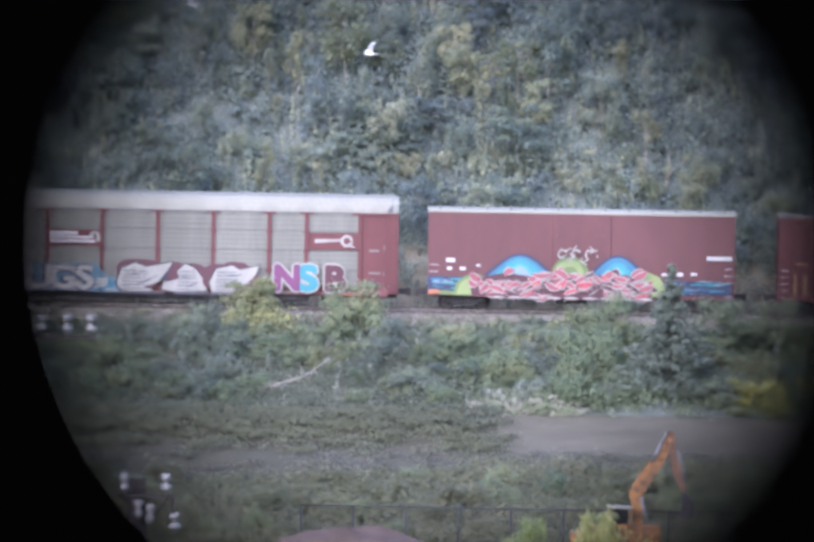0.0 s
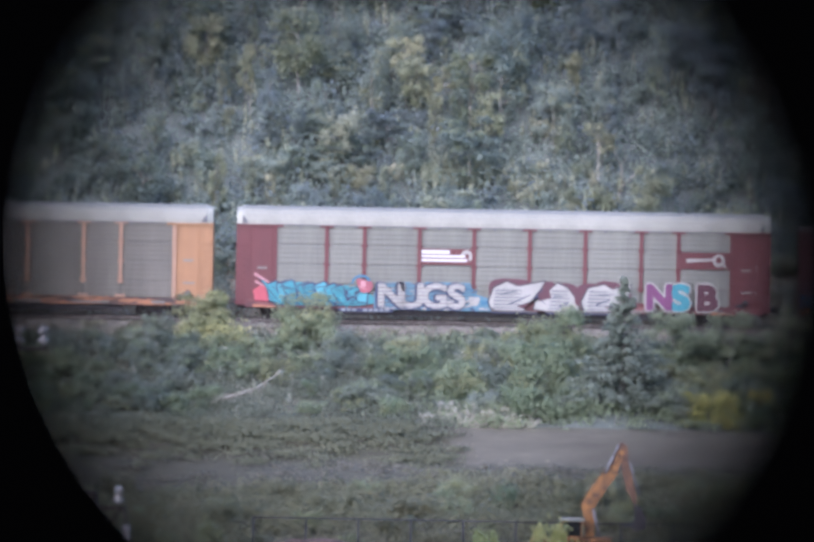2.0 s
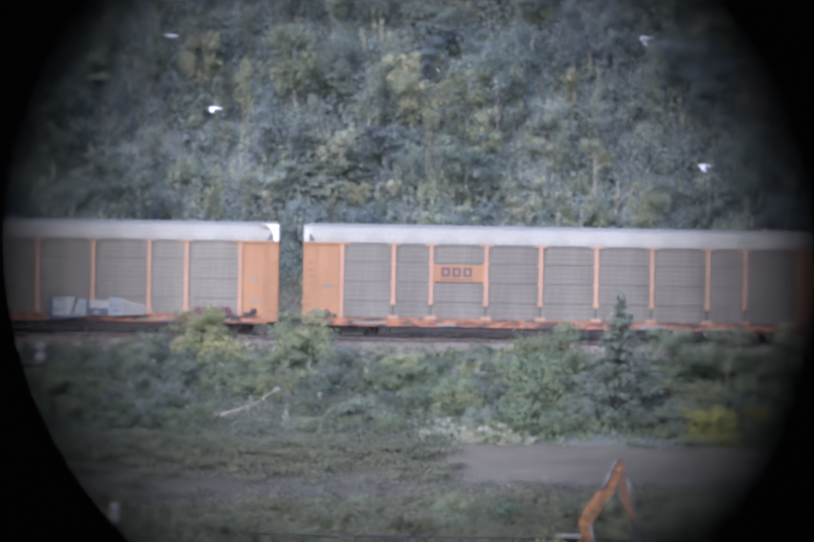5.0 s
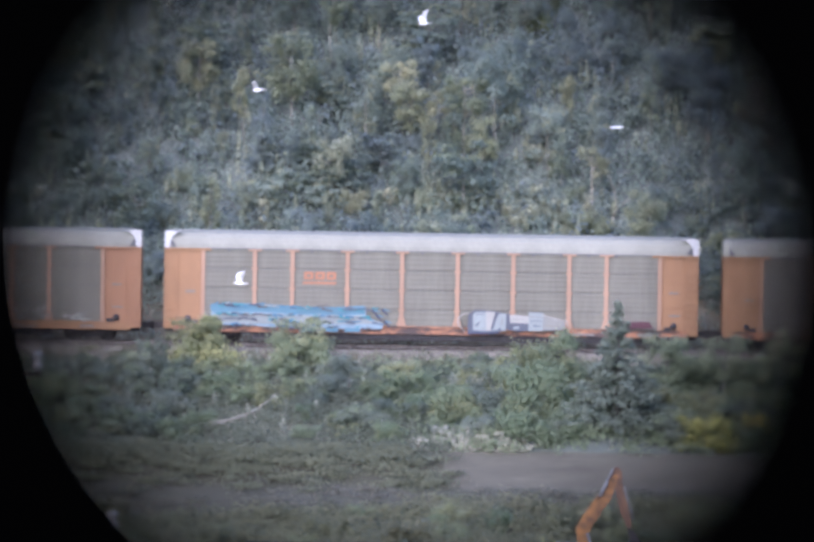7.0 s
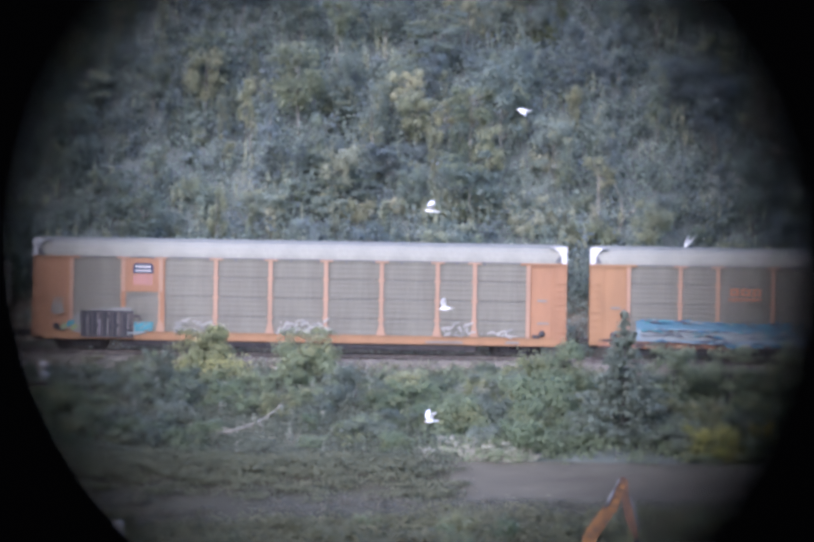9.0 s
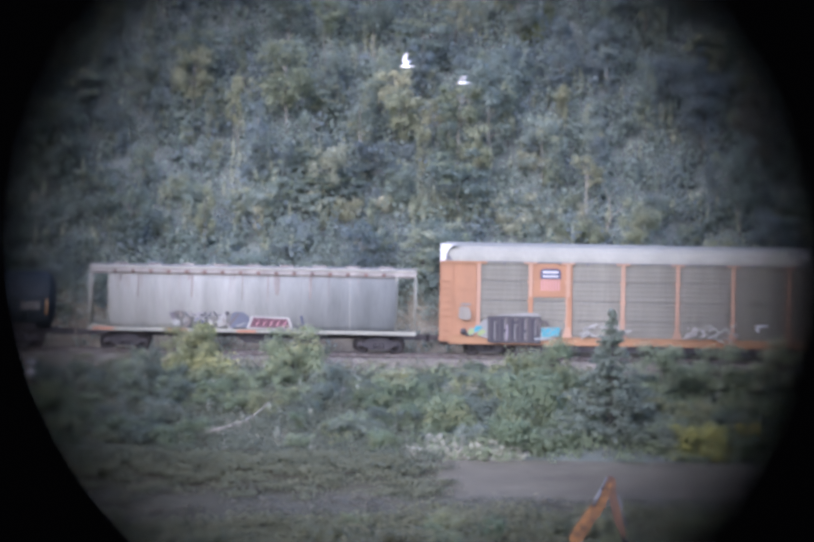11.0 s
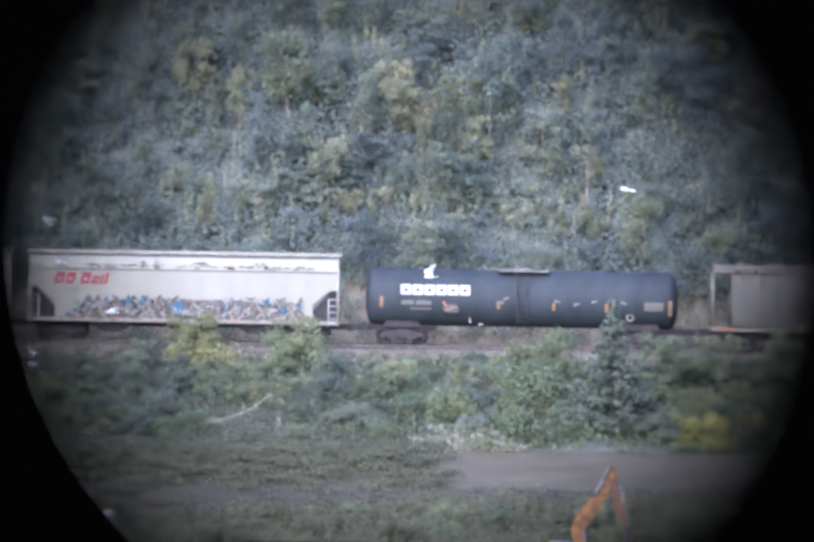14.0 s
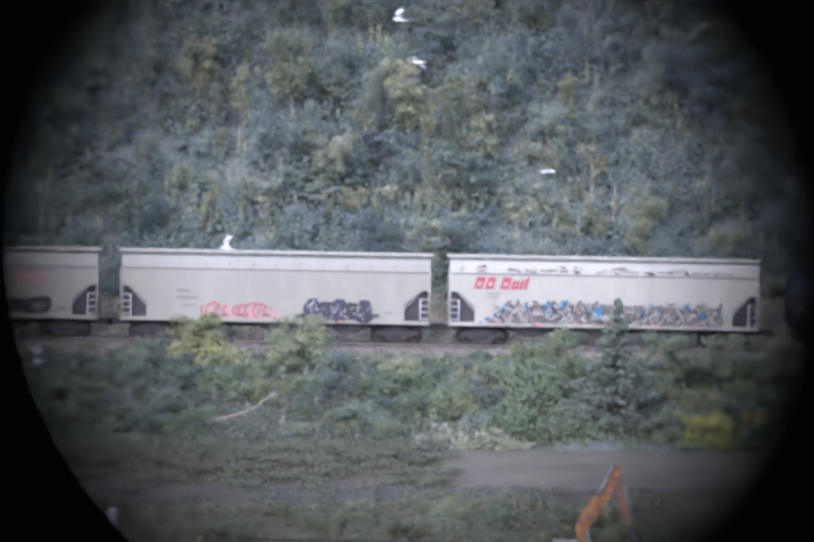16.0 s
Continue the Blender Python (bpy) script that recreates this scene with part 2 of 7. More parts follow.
# ---- mesh helpers ----
def part(name, bm, material, parent=None, label=""):
    """One mesh object from a bmesh, under a thing or a part. material: one, or a list for the faces' material numbers."""
    me = bpy.data.meshes.new(name)
    bm.to_mesh(me)
    bm.free()
    for m in material if isinstance(material, (list, tuple)) else [material]:
        me.materials.append(m)
    ob = new(name, me)
    ob.parent = parent
    return tagged(ob, label)


def again(name, me, parent, at=(0, 0, 0), turn=0.0):
    """One more object on a mesh that stands already."""
    ob = new(name, me)
    ob.parent = parent
    ob.location, ob.rotation_euler = at, (0, 0, turn)
    return ob


def empty(name, label, category, group="", at=(0, 0, 0)):
    ob = new(name)
    ob.location = at
    return tagged(ob, label, category, group)


def box(bm, x0, x1, y0, y1, z0, z1, mat=0, bevel=0.0):
    v = [bm.verts.new((x, y, z)) for x in (x0, x1) for y in (y0, y1) for z in (z0, z1)]
    fs = [bm.faces.new([v[i] for i in f]) for f in ((0, 1, 3, 2), (4, 6, 7, 5), (0, 4, 5, 1), (2, 3, 7, 6), (0, 2, 6, 4), (1, 5, 7, 3))]
    for f in fs:
        f.material_index = mat
    if bevel:
        es = list({e for f in fs for e in f.edges})
        bmesh.ops.bevel(bm, geom=es, offset=bevel, segments=1, affect="EDGES")


def sweep(bm, yz, x0, x1, mat=0, ends=True):
    """A closed outline in y and z, drawn out along x."""
    a = [bm.verts.new((x0, y, z)) for y, z in yz]
    b = [bm.verts.new((x1, y, z)) for y, z in yz]
    n = len(yz)
    fs = [bm.faces.new((a[i], a[(i + 1) % n], b[(i + 1) % n], b[i])) for i in range(n)]
    if ends:
        fs += [bm.faces.new(a[::-1]), bm.faces.new(b)]
    for f in fs:
        f.material_index = mat


def plate(bm, xz, y0, y1, mat=0):
    """A closed outline in x and z, drawn out along y."""
    a = [bm.verts.new((x, y0, z)) for x, z in xz]
    b = [bm.verts.new((x, y1, z)) for x, z in xz]
    n = len(xz)
    fs = [bm.faces.new((a[i], a[(i + 1) % n], b[(i + 1) % n], b[i])) for i in range(n)]
    fs += [bm.faces.new(a[::-1]), bm.faces.new(b)]
    for f in fs:
        f.material_index = mat


def rod(bm, p, q, r0, r1=None, n=8, mat=0, caps=True):
    """A round bar from p to q, tapered from r0 to r1."""
    p, q = Vector(p), Vector(q)
    r1 = r0 if r1 is None else r1
    turn = (q - p).to_track_quat("Z", "Y").to_matrix()
    rings = []
    for c, r in ((p, r0), (q, r1)):
        rings.append([bm.verts.new(c + turn @ Vector((r * math.cos(2 * math.pi * i / n), r * math.sin(2 * math.pi * i / n), 0))) for i in range(n)])
    fs = [bm.faces.new((rings[0][i], rings[0][(i + 1) % n], rings[1][(i + 1) % n], rings[1][i])) for i in range(n)]
    if caps:
        fs += [bm.faces.new(rings[0][::-1]), bm.faces.new(rings[1])]
    for f in fs:
        f.material_index, f.smooth = mat, True


def lathe(bm, profile, base=(0, 0, 0), axis="z", n=16, mat=0):
    """A turned body: (radius, height) pairs round an axis through base."""
    rings = []
    for r, h in profile:
        ring = []
        for i in range(n):
            a = 2 * math.pi * i / n
            u, v = r * math.cos(a), r * math.sin(a)
            p = {"z": (u, v, h), "x": (h, u, v), "y": (u, h, v)}[axis]
            ring.append(bm.verts.new(Vector(base) + Vector(p)))
        rings.append(ring)
    for a, b in zip(rings, rings[1:]):
        for i in range(n):
            f = bm.faces.new((a[i], a[(i + 1) % n], b[(i + 1) % n], b[i]))
            f.material_index, f.smooth = mat, True
    for ring in (rings[0][::-1], rings[-1]):
        f = bm.faces.new(ring)
        f.material_index = mat


# ---- the telescope that the view is taken through ----
def telescope():
    t = empty("telescope", "matt black telescope tube with round eyepiece and front rim", "telescope")
    px = 0.0836 / 1568

    def ring(name, d, cx, cy, hole, outer, label):
        bm = bmesh.new()
        n = 96
        c = Vector(((cx - 784) * px * d, (522.5 - cy) * px * d, -d))
        loops = []
        for rad, z, mid in ((hole * px * d, 0, c), (outer, 0, Vector((0, 0, -d))), (outer, -0.002, Vector((0, 0, -d))), (hole * px * d, -0.002, c)):
            loops.append([bm.verts.new(mid + Vector((rad * math.cos(2 * math.pi * i / n), rad * math.sin(2 * math.pi * i / n), z))) for i in range(n)])
        for a, b in zip(loops, loops[1:] + loops[:1]):
            for i in range(n):
                bm.faces.new((a[i], a[(i + 1) % n], b[(i + 1) % n], b[i]))
        return part(name, bm, BLACK, t, label)

    ring("eyepiece", 0.11, 781, 514, 602, 0.08, "black eyepiece stop with a small round hole")
    ring("front_rim", 1.80, 819, 464, 803, 0.08, "black front rim of the tube")
    bm = bmesh.new()
    for a, b in ((0.08, 0.084),):
        n = 48
        loops = [[bm.verts.new((r * math.cos(2 * math.pi * i / n), r * math.sin(2 * math.pi * i / n), -z)) for i in range(n)] for r, z in ((a, 0.108), (a, 1.804), (b, 1.804), (b, 0.108))]
        for p, q in zip(loops, loops[1:] + loops[:1]):
            for i in range(n):
                bm.faces.new((p[i], p[(i + 1) % n], q[(i + 1) % n], q[i]))
    part("tube", bm, BLACK, t)
    return t


TELESCOPE = telescope()

# ---- ground: one sheet from the viewer's hill across the flat, up the railway bank and the wooded slope ----
PROFILE = [(-3000, 23.4), (-520, 23.4), (-497, 23.2), (-470, 17), (-430, 10.5), (-395, 6), (-365, -9.6), (-70, -9.9), (-45, -9.4), (-20, -6.1),
           (-19.4, -6.0), (-16, -4.65), (-15, -4.5), (-5, -1.0), (-4.2, -0.85), (-3, -0.2), (3.2, -0.2), (4.5, -0.6), (5.2, -0.3), (8.5, 2.6),
           (62, 46), (120, 60), (3000, 60)]


def height(x, y):
    z = float(np.interp(y, [p[0] for p in PROFILE], [p[1] for p in PROFILE]))
    near = 1.0 if y < -23 or y > 10 else (0.35 if -15 < y < -5.5 or y > 5.5 else 0.05)
    if -480 < y < 400:
        z += near * (0.8 * noise.noise((x * 0.12, y * 0.12, 0)) + 0.35 * noise.noise((x * 0.5, y * 0.5, 3)))
    return z


def ground():
    fx = np.arange(-34, 34.01, 0.8)
    xs = np.concatenate([[-3000, -1200, -500, -250, -130, -80, -55, -42], fx, [42, 55, 80, 130, 250, 500, 1200, 3000]])
    ys = np.concatenate([[-3000, -1200, -700, -520, -497, -470, -450, -430, -410, -395, -380, -365, -300, -220, -150, -100, -80],
                         np.arange(-70, -20, 1.5), np.arange(-20, -3, 0.5), [-3.0, -1, 1, 3.2, 3.8, 4.5, 5.2], np.arange(5.8, 10, 0.6), np.arange(10, 62, 1.5),
                         [62, 75, 95, 120, 200, 400, 1000, 3000]])
    verts = [(x, y, height(x, y)) for y in ys for x in xs]
    w = len(xs)
    faces, kinds = [], []
    for j in range(len(ys) - 1):
        for i in range(w - 1):
            faces.append((j * w + i, j * w + i + 1, (j + 1) * w + i + 1, (j + 1) * w + i))
            y, x = (ys[j] + ys[j + 1]) / 2, (xs[i] + xs[i + 1]) / 2
            wob = noise.noise((x * 0.3, 7, 0))
            rag = wob + 0.6 * noise.noise((x * 0.9, y * 0.9, 4))
            k = 0
            if -4.6 + 0.4 * wob < y < 4.4:
                k = 1
            elif 4.4 <= y < 9.0 + 1.5 * wob:
                k = 2
            elif -19.8 + 0.5 * rag < y < -15.2 + 0.4 * wob and x > 1.2 + 2.0 * rag:
                k = 3
            elif -27.0 + 1.2 * rag < y < -15.0 + 0.9 * rag and (x < 0 or y > -24.6 + 0.8 * rag):
                k = 5
            elif y <= -18.4 or (y < -4 and x < 0):
                k = 4
            kinds.append(k)
    me = bpy.data.meshes.new("ground")
    me.from_pydata(verts, [], faces)
    me.polygons.foreach_set("material_index", kinds)
    me.polygons.foreach_set("use_smooth", [True] * len(faces))
    for m in (SOIL, BALLAST, DRY_BANK, DIRT, MEADOW, BROWN_EARTH):
        me.materials.append(m)
    return tagged(new("ground", me), "hillside, stony railway bank and rough meadow", "ground", kind="structure")


ground()


def track():
    t = empty("railway_track", "steel rails on dark timber sleepers in pale ballast", "railway track")
    tagged(t, kind="structure")
    for y in (-0.7535, 0.7535):
        bm = bmesh.new()
        sweep(bm, [(y - 0.07, -0.17), (y + 0.07, -0.17), (y + 0.07, -0.155), (y + 0.012, -0.13), (y + 0.012, -0.045), (y + 0.037, -0.035), (y + 0.037, -0.004),
                   (y + 0.028, 0), (y - 0.028, 0), (y - 0.037, -0.004), (y - 0.037, -0.035), (y - 0.012, -0.045), (y - 0.012, -0.13), (y - 0.07, -0.155)], -420, 420)
        part("rail", bm, STEEL, t)
    bm = bmesh.new()
    box(bm, -0.115, 0.115, -1.3, 1.3, -0.36, -0.17, bevel=0.01)
    me = part("sleeper", bm, TIE, t).data
    for i in range(-60, 60):
        again("sleeper", me, t, (i * 0.53 + 0.3, random.uniform(-0.03, 0.03), random.uniform(-0.01, 0.005)), random.uniform(-0.01, 0.01))


track()

# ---- wagons: each stands with its left end at x = 0, rail top at z = 0, its near side towards -y ----
WHEELSETS = []
_bogie = {}


def bogie(parent, x):
    """A two-axle freight bogie with turning wheelsets."""
    if not _bogie:
        bm = bmesh.new()
        for y in (-1.02, 1.02):
            plate(bm, [(-1.15, 0.36), (-1.15, 0.56), (-0.75, 0.60), (-0.45, 0.80), (0.45, 0.80), (0.75, 0.60), (1.15, 0.56), (1.15, 0.36), (0.75, 0.36),
                       (0.42, 0.20), (-0.42, 0.20), (-0.75, 0.36)], y - 0.07, y + 0.07)
            for k in (-0.2, 0.0, 0.2):
                rod(bm, (k, y * 1.08, 0.28), (k, y * 1.08, 0.55), 0.07, n=8)
            for k in (-0.89, 0.89):
                rod(bm, (k, y * 0.92, 0.43), (k, y * 1.14, 0.43), 0.12, n=10)
        box(bm, -0.22, 0.22, -1.0, 1.0, 0.5, 0.82)
        me = bpy.data.meshes.new("bogie")
        bm.to_mesh(me), bm.free()
        me.materials.append(UNDER)
        bm = bmesh.new()
        for s in (-1, 1):
            lathe(bm, [(0.02, s * 0.66), (0.10, s * 0.655), (0.13, s * 0.69), (0.34, s * 0.705), (0.37, s * 0.68), (0.45, s * 0.68), (0.455, s * 0.71), (0.42, s * 0.715), (0.415, s * 0.80),
                       (0.37, s * 0.81), (0.34, s * 0.745), (0.14, s * 0.74), (0.11, s * 0.80), (0.02, s * 0.81)], axis="y", n=20)
        rod(bm, (0, -0.95, 0), (0, 0.95, 0), 0.075, n=10)
        mw = bpy.data.meshes.new("wheelset")
        bm.to_mesh(mw), bm.free()
        mw.materials.append(WHEEL)
        _bogie["frame"], _bogie["wheels"] = me, mw
    b = again("bogie", _bogie["frame"], parent, (x, 0, 0))
    for k in (-0.89, 0.89):
        WHEELSETS.append((again("wheelset", _bogie["wheels"], b, (k, 0, 0.42)), k))


def running_gear(w, length, sill=(0.62, 0.95), inset=2.2, deep=0.35):
    bm = bmesh.new()
    box(bm, 0.05, length - 0.05, -0.35, 0.35, sill[0], sill[1])
    for x in (0.1, length - 0.1):
        s = -1 if x < 1 else 1
        box(bm, min(x, x + s * 0.55), max(x, x + s * 0.55), -0.12, 0.12, 0.68, 0.98)
        box(bm, min(x + s * 0.55, x + s * 0.75), max(x + s * 0.55, x + s * 0.75), -0.18, 0.16, 0.62, 1.0)
    if deep:
        box(bm, length * 0.42, length * 0.42 + 1.6, -1.0, -0.55, deep, 0.66)
        rod(bm, (length * 0.58, -0.75, 0.52), (length * 0.58 + 1.2, -0.75, 0.52), 0.19, n=12)
    part("underframe", bm, UNDER, w)
    bogie(w, inset), bogie(w, length - inset)


def blob(cx, cz, rx, rz, rng, n=18, rough=0.18, square=0.6):
    """A rounded uneven outline."""
    k = [rng.uniform(-1, 1) for _ in range(4)]
    pts = []
    for i in range(n):
        a = 2 * math.pi * i / n
        c, s = math.cos(a), math.sin(a)
        r = 1 + rough * (k[0] * math.sin(2 * a + k[1] * 3) + k[2] * math.sin(3 * a + k[3] * 3))
        pts.append((cx + rx * r * math.copysign(abs(c) ** square, c), cz + rz * r * math.copysign(abs(s) ** square, s)))
    return pts


def sheet(bm, pts, y, mat):
    f = bm.faces.new([bm.verts.new((x, y, z)) for x, z in pts][::1])
    f.material_index = mat


class Mural:
    """Spray paint on a wagon's near side: flat coats over one another."""

    def __init__(self, y):
        self.bm, self.y, self.mats = bmesh.new(), y, []

    def coat(self, pts, colour):
        if colour not in self.mats:
            self.mats.append(colour)
        self.y -= 0.0011
        sheet(self.bm, pts, self.y, self.mats.index(colour))

    def stroke(self, x0, z0, x1, z1, w, colour):
        dx, dz = x1 - x0, z1 - z0
        n = math.hypot(dx, dz) or 1
        px, pz = -dz / n * w / 2, dx / n * w / 2
        self.coat([(x0 + px, z0 + pz), (x0 - px, z0 - pz), (x1 - px * 0.5, z1 - pz * 0.5), (x1 + px * 0.5, z1 + pz * 0.5)], colour)

    def arc(self, cx, cz, r, a0, a1, w, colour, flat=1.0):
        n = 7
        o = [(cx + (r + w / 2) * math.cos(radians(a0 + (a1 - a0) * i / n)), cz + flat * (r + w / 2) * math.sin(radians(a0 + (a1 - a0) * i / n))) for i in range(n + 1)]
        q = [(cx + (r - w / 2) * math.cos(radians(a0 + (a1 - a0) * i / n)), cz + flat * (r - w / 2) * math.sin(radians(a0 + (a1 - a0) * i / n))) for i in range(n + 1)]
        self.coat(o + q[::-1], colour)

    def done(self, parent, label):
        return part("graffiti", self.bm, [SPRAY[c] for c in self.mats], parent, label)


def wild(m, x0, x1, z0, z1, edge, fills, lights, seed, count, marks=5):
    """A run of interlocked unreadable letter shapes: outline, fill, shine and dark strokes."""
    rng = random.Random(seed)
    w = (x1 - x0) / count
    mid, half = (z0 + z1) / 2, (z1 - z0) / 2
    shapes = []
    for i in range(count):
        cx = x0 + (i + 0.5) * w + rng.uniform(-0.12, 0.12) * w
        shapes.append((cx, mid + rng.uniform(-0.12, 0.12) * half, w * rng.uniform(0.5, 0.7), half * rng.uniform(0.68, 0.95), rng.randrange(10 ** 6)))
    for grow, colours in ((0.07, [edge]), (0.0, fills)):
        for cx, cz, rx, rz, s in shapes:
            m.coat(blob(cx, cz, rx + grow, rz + grow, random.Random(s), 11, 0.24, 0.75), rng.choice(colours))
    for cx, cz, rx, rz, s in shapes:
        for k in range(marks * 2):
            a, b = rng.uniform(-0.9, 0.7), rng.uniform(-0.85, 0.7)
            c = edge if k % 2 else rng.choice(lights)
            if rng.random() < 0.65:
                m.stroke(cx + a * rx, cz + b * rz, cx + (a + rng.uniform(-0.5, 0.8)) * rx, cz + (b + rng.uniform(-0.4, 0.7)) * rz, rng.uniform(0.035, 0.10), c)
            else:
                m.arc(cx + a * rx * 0.7, cz + b * rz * 0.6, rng.uniform(0.15, 0.4) * rz, rng.uniform(0, 180), rng.uniform(200, 330), rng.uniform(0.03, 0.075), c)
        for _ in range(2):
            a = rng.uniform(-0.8, 0.8)
            tip = cz + rng.choice((-1, 1)) * rz * rng.uniform(0.95, 1.2)
            m.coat([(cx + a * rx - 0.09, cz), (cx + a * rx + 0.09, cz), (cx + a * rx + rng.uniform(-0.2, 0.25), tip)], rng.choice(fills))


def petal(m, x0, z0, x1, z1, w, bend, colour, edge):
    """A curved brush shape that tapers to both ends, with a thin edge of another colour."""
    dx, dz = x1 - x0, z1 - z0
    n = math.hypot(dx, dz) or 1
    ux, uz = -dz / n, dx / n
    for wide, c in ((w + 0.065, edge), (w, colour)):
        up, down = [], []
        for i in range(7):
            k = i / 6
            s = math.sin(math.pi * min(1, 0.06 + k * 0.92)) ** 0.7 * wide
            b = math.sin(math.pi * k) * bend
            px, pz = x0 + dx * k + ux * b, z0 + dz * k + uz * b
            up.append((px + ux * s, pz + uz * s)), down.append((px - ux * s, pz - uz * s))
        m.coat(up + down[::-1], c)


def dome(m, cx, z0, rx, top, colours):
    """A bell-shaped glow in bands that lighten inwards."""
    for j, c in enumerate(colours):
        k, t = 1 - 0.13 * j, top - 0.13 * j
        m.coat([(cx + rx * k * u, z0 + (t - z0) * abs(math.cos(u * math.pi / 2)) ** 1.5) for u in np.linspace(-1, 1, 17)], c)


def letters(text, x, z, size, y, material, parent, label, grow=1.0, fat=0.0, bold=0.0):
    """Readable painted letters in the built-in font."""
    cu = bpy.data.curves.new("lettering", "FONT")
    cu.body, cu.size, cu.extrude, cu.offset = text, size, 0.003, fat
    tmp = bpy.data.objects.new("lettering", cu)
    scene.collection.objects.link(tmp)
    me = bpy.data.meshes.new_from_object(tmp.evaluated_get(bpy.context.evaluated_depsgraph_get()))
    bpy.data.objects.remove(tmp)
    me.transform(Matrix.Translation((x, y, z)) @ Matrix.Rotation(math.pi / 2, 4, "X") @ Matrix.Diagonal((grow, 1, 1, 1)))
    if bold:
        bm = bmesh.new()
        for i in range(8):
            shifted = me.copy()
            shifted.transform(Matrix.Translation((bold * math.cos(i * math.pi / 4), -0.0003 * i, bold * math.sin(i * math.pi / 4))))
            bm.from_mesh(shifted)
            bpy.data.meshes.remove(shifted)
        bm.to_mesh(me), bm.free()
    me.materials.clear()
    me.materials.append(material)
    ob = new("lettering", me)
    ob.parent = parent
    return tagged(ob, label)


def bars(name, rects, y, material, parent, label):
    """Plain painted bars: (x0, x1, z0, z1) each."""
    for x0, x1, z0, z1 in rects:
        bm = bmesh.new()
        box(bm, x0, x1, y - 0.003, y, z0, z1)
        part(name, bm, material, parent, label)


POSTS = (4.65, 6.58, 9.40, 12.20, 15.05, 17.90, 20.77, 22.68)
SIDE = -1.60


def autorack(label, body, screen, long_posts, plates=(), roof=ROOF, posts=None, sill=WORN_ORANGE, flange=False):
    """A long covered car carrier: ribbed side screens between posts, end cabins, pale rounded roof."""
    w = empty("autorack_wagon", label, "railway wagon", "wagons of the freight train")
    L = 27.4
    running_gear(w, L, (0.5, 0.80), 2.6, 0)
    # solid dark box in place of the unlit inside behind the screens
    bm = bmesh.new()
    box(bm, 0.35, L - 0.35, -1.42, 1.42, 0.8, 4.9)
    part("dark_core", bm, UNDER, w)
    # sill with its stepped lower edge
    bm = bmesh.new()
    for s in (-1, 1):
        y0, y1 = (SIDE - 0.02, -1.40) if s < 0 else (1.40, 1.62)
        box(bm, 0.5, L - 0.5, y0, y1, 0.62, 1.02)
        box(bm, 0.5, L - 0.5, y0 - 0.03 if s < 0 else y0, y1 if s < 0 else y1 + 0.03, 0.98, 1.04)
    part("side_sill", bm, sill, w, "scuffed painted side sill")
    bm = bmesh.new()
    box(bm, 4.6, L - 4.6, -1.36, 1.36, 0.28, 0.60)
    box(bm, 5.2, L - 5.2, -1.45, -1.37, 0.36, 0.58)
    part("centre_beam", bm, UNDER, w)
    # ribbed screens between the posts, four tiers each
    edges = (2.0,) + POSTS + (L - 1.98,)
    tiers = ((1.03, 1.845), (1.880, 2.845), (2.880, 3.845), (3.880, 4.875))
    cache = {}
    for a, b in zip(edges, edges[1:]):
        wide = round(b - a, 2)
        if wide not in cache:
            bm = bmesh.new()
            for z0, z1 in tiers:
                n = max(4, int((z1 - z0) / 0.12))
                prof = []
                for i in range(n + 1):
                    z = z0 + (z1 - z0) * i / n
                    prof += [(SIDE + (0.0 if i % 2 else 0.008), z)]
                prof += [(SIDE + 0.09, z1), (SIDE + 0.09, z0)]
                sweep(bm, prof, 0.03, wide - 0.03, 0)
                box(bm, wide / 2 - 0.012, wide / 2 + 0.012, SIDE - 0.006, SIDE + 0.03, z0 + 0.05, z1 - 0.05, 0)
            box(bm, 0.02, wide - 0.02, SIDE + 0.06, SIDE + 0.12, 1.02, 4.88, 1)
            cache[wide] = part("side_screen", bm, [screen, SEAM], w)
            cache[wide].location = (a, 0, 0)
        else:
            again("side_screen", cache[wide].data, w, (a, 0, 0))
    for x in POSTS:
        bm = bmesh.new()
        foot = 1.04 if long_posts else 1.72
        box(bm, x - 0.10, x + 0.10, SIDE - 0.10, SIDE + 0.05, foot, 4.80)
        box(bm, x - 0.34, x + 0.34, SIDE - 0.11, SIDE + 0.05, 4.77, 4.86)
        for z in (1.86, 2.86, 3.86):
            box(bm, x - 0.16, x + 0.16, SIDE - 0.08, SIDE + 0.05, z - 0.06, z + 0.06)
        if long_posts:
            plate(bm, [(x - 0.24, 1.03), (x + 0.24, 1.03), (x + 0.11, 1.55), (x - 0.11, 1.55)], SIDE - 0.12, SIDE)
        else:
            box(bm, x - 0.26, x + 0.26, SIDE - 0.06, SIDE + 0.04, 1.0, 1.16)
        part("post", bm, posts or body, w)
    # far side
    bm = bmesh.new()
    box(bm, 2.0, L - 2.0, 1.48, 1.58, 1.04, 4.88)
    for x in POSTS:
        box(bm, x - 0.1, x + 0.1, 1.58, 1.68, 1.04, 4.88)
    part("far_side", bm, screen, w)
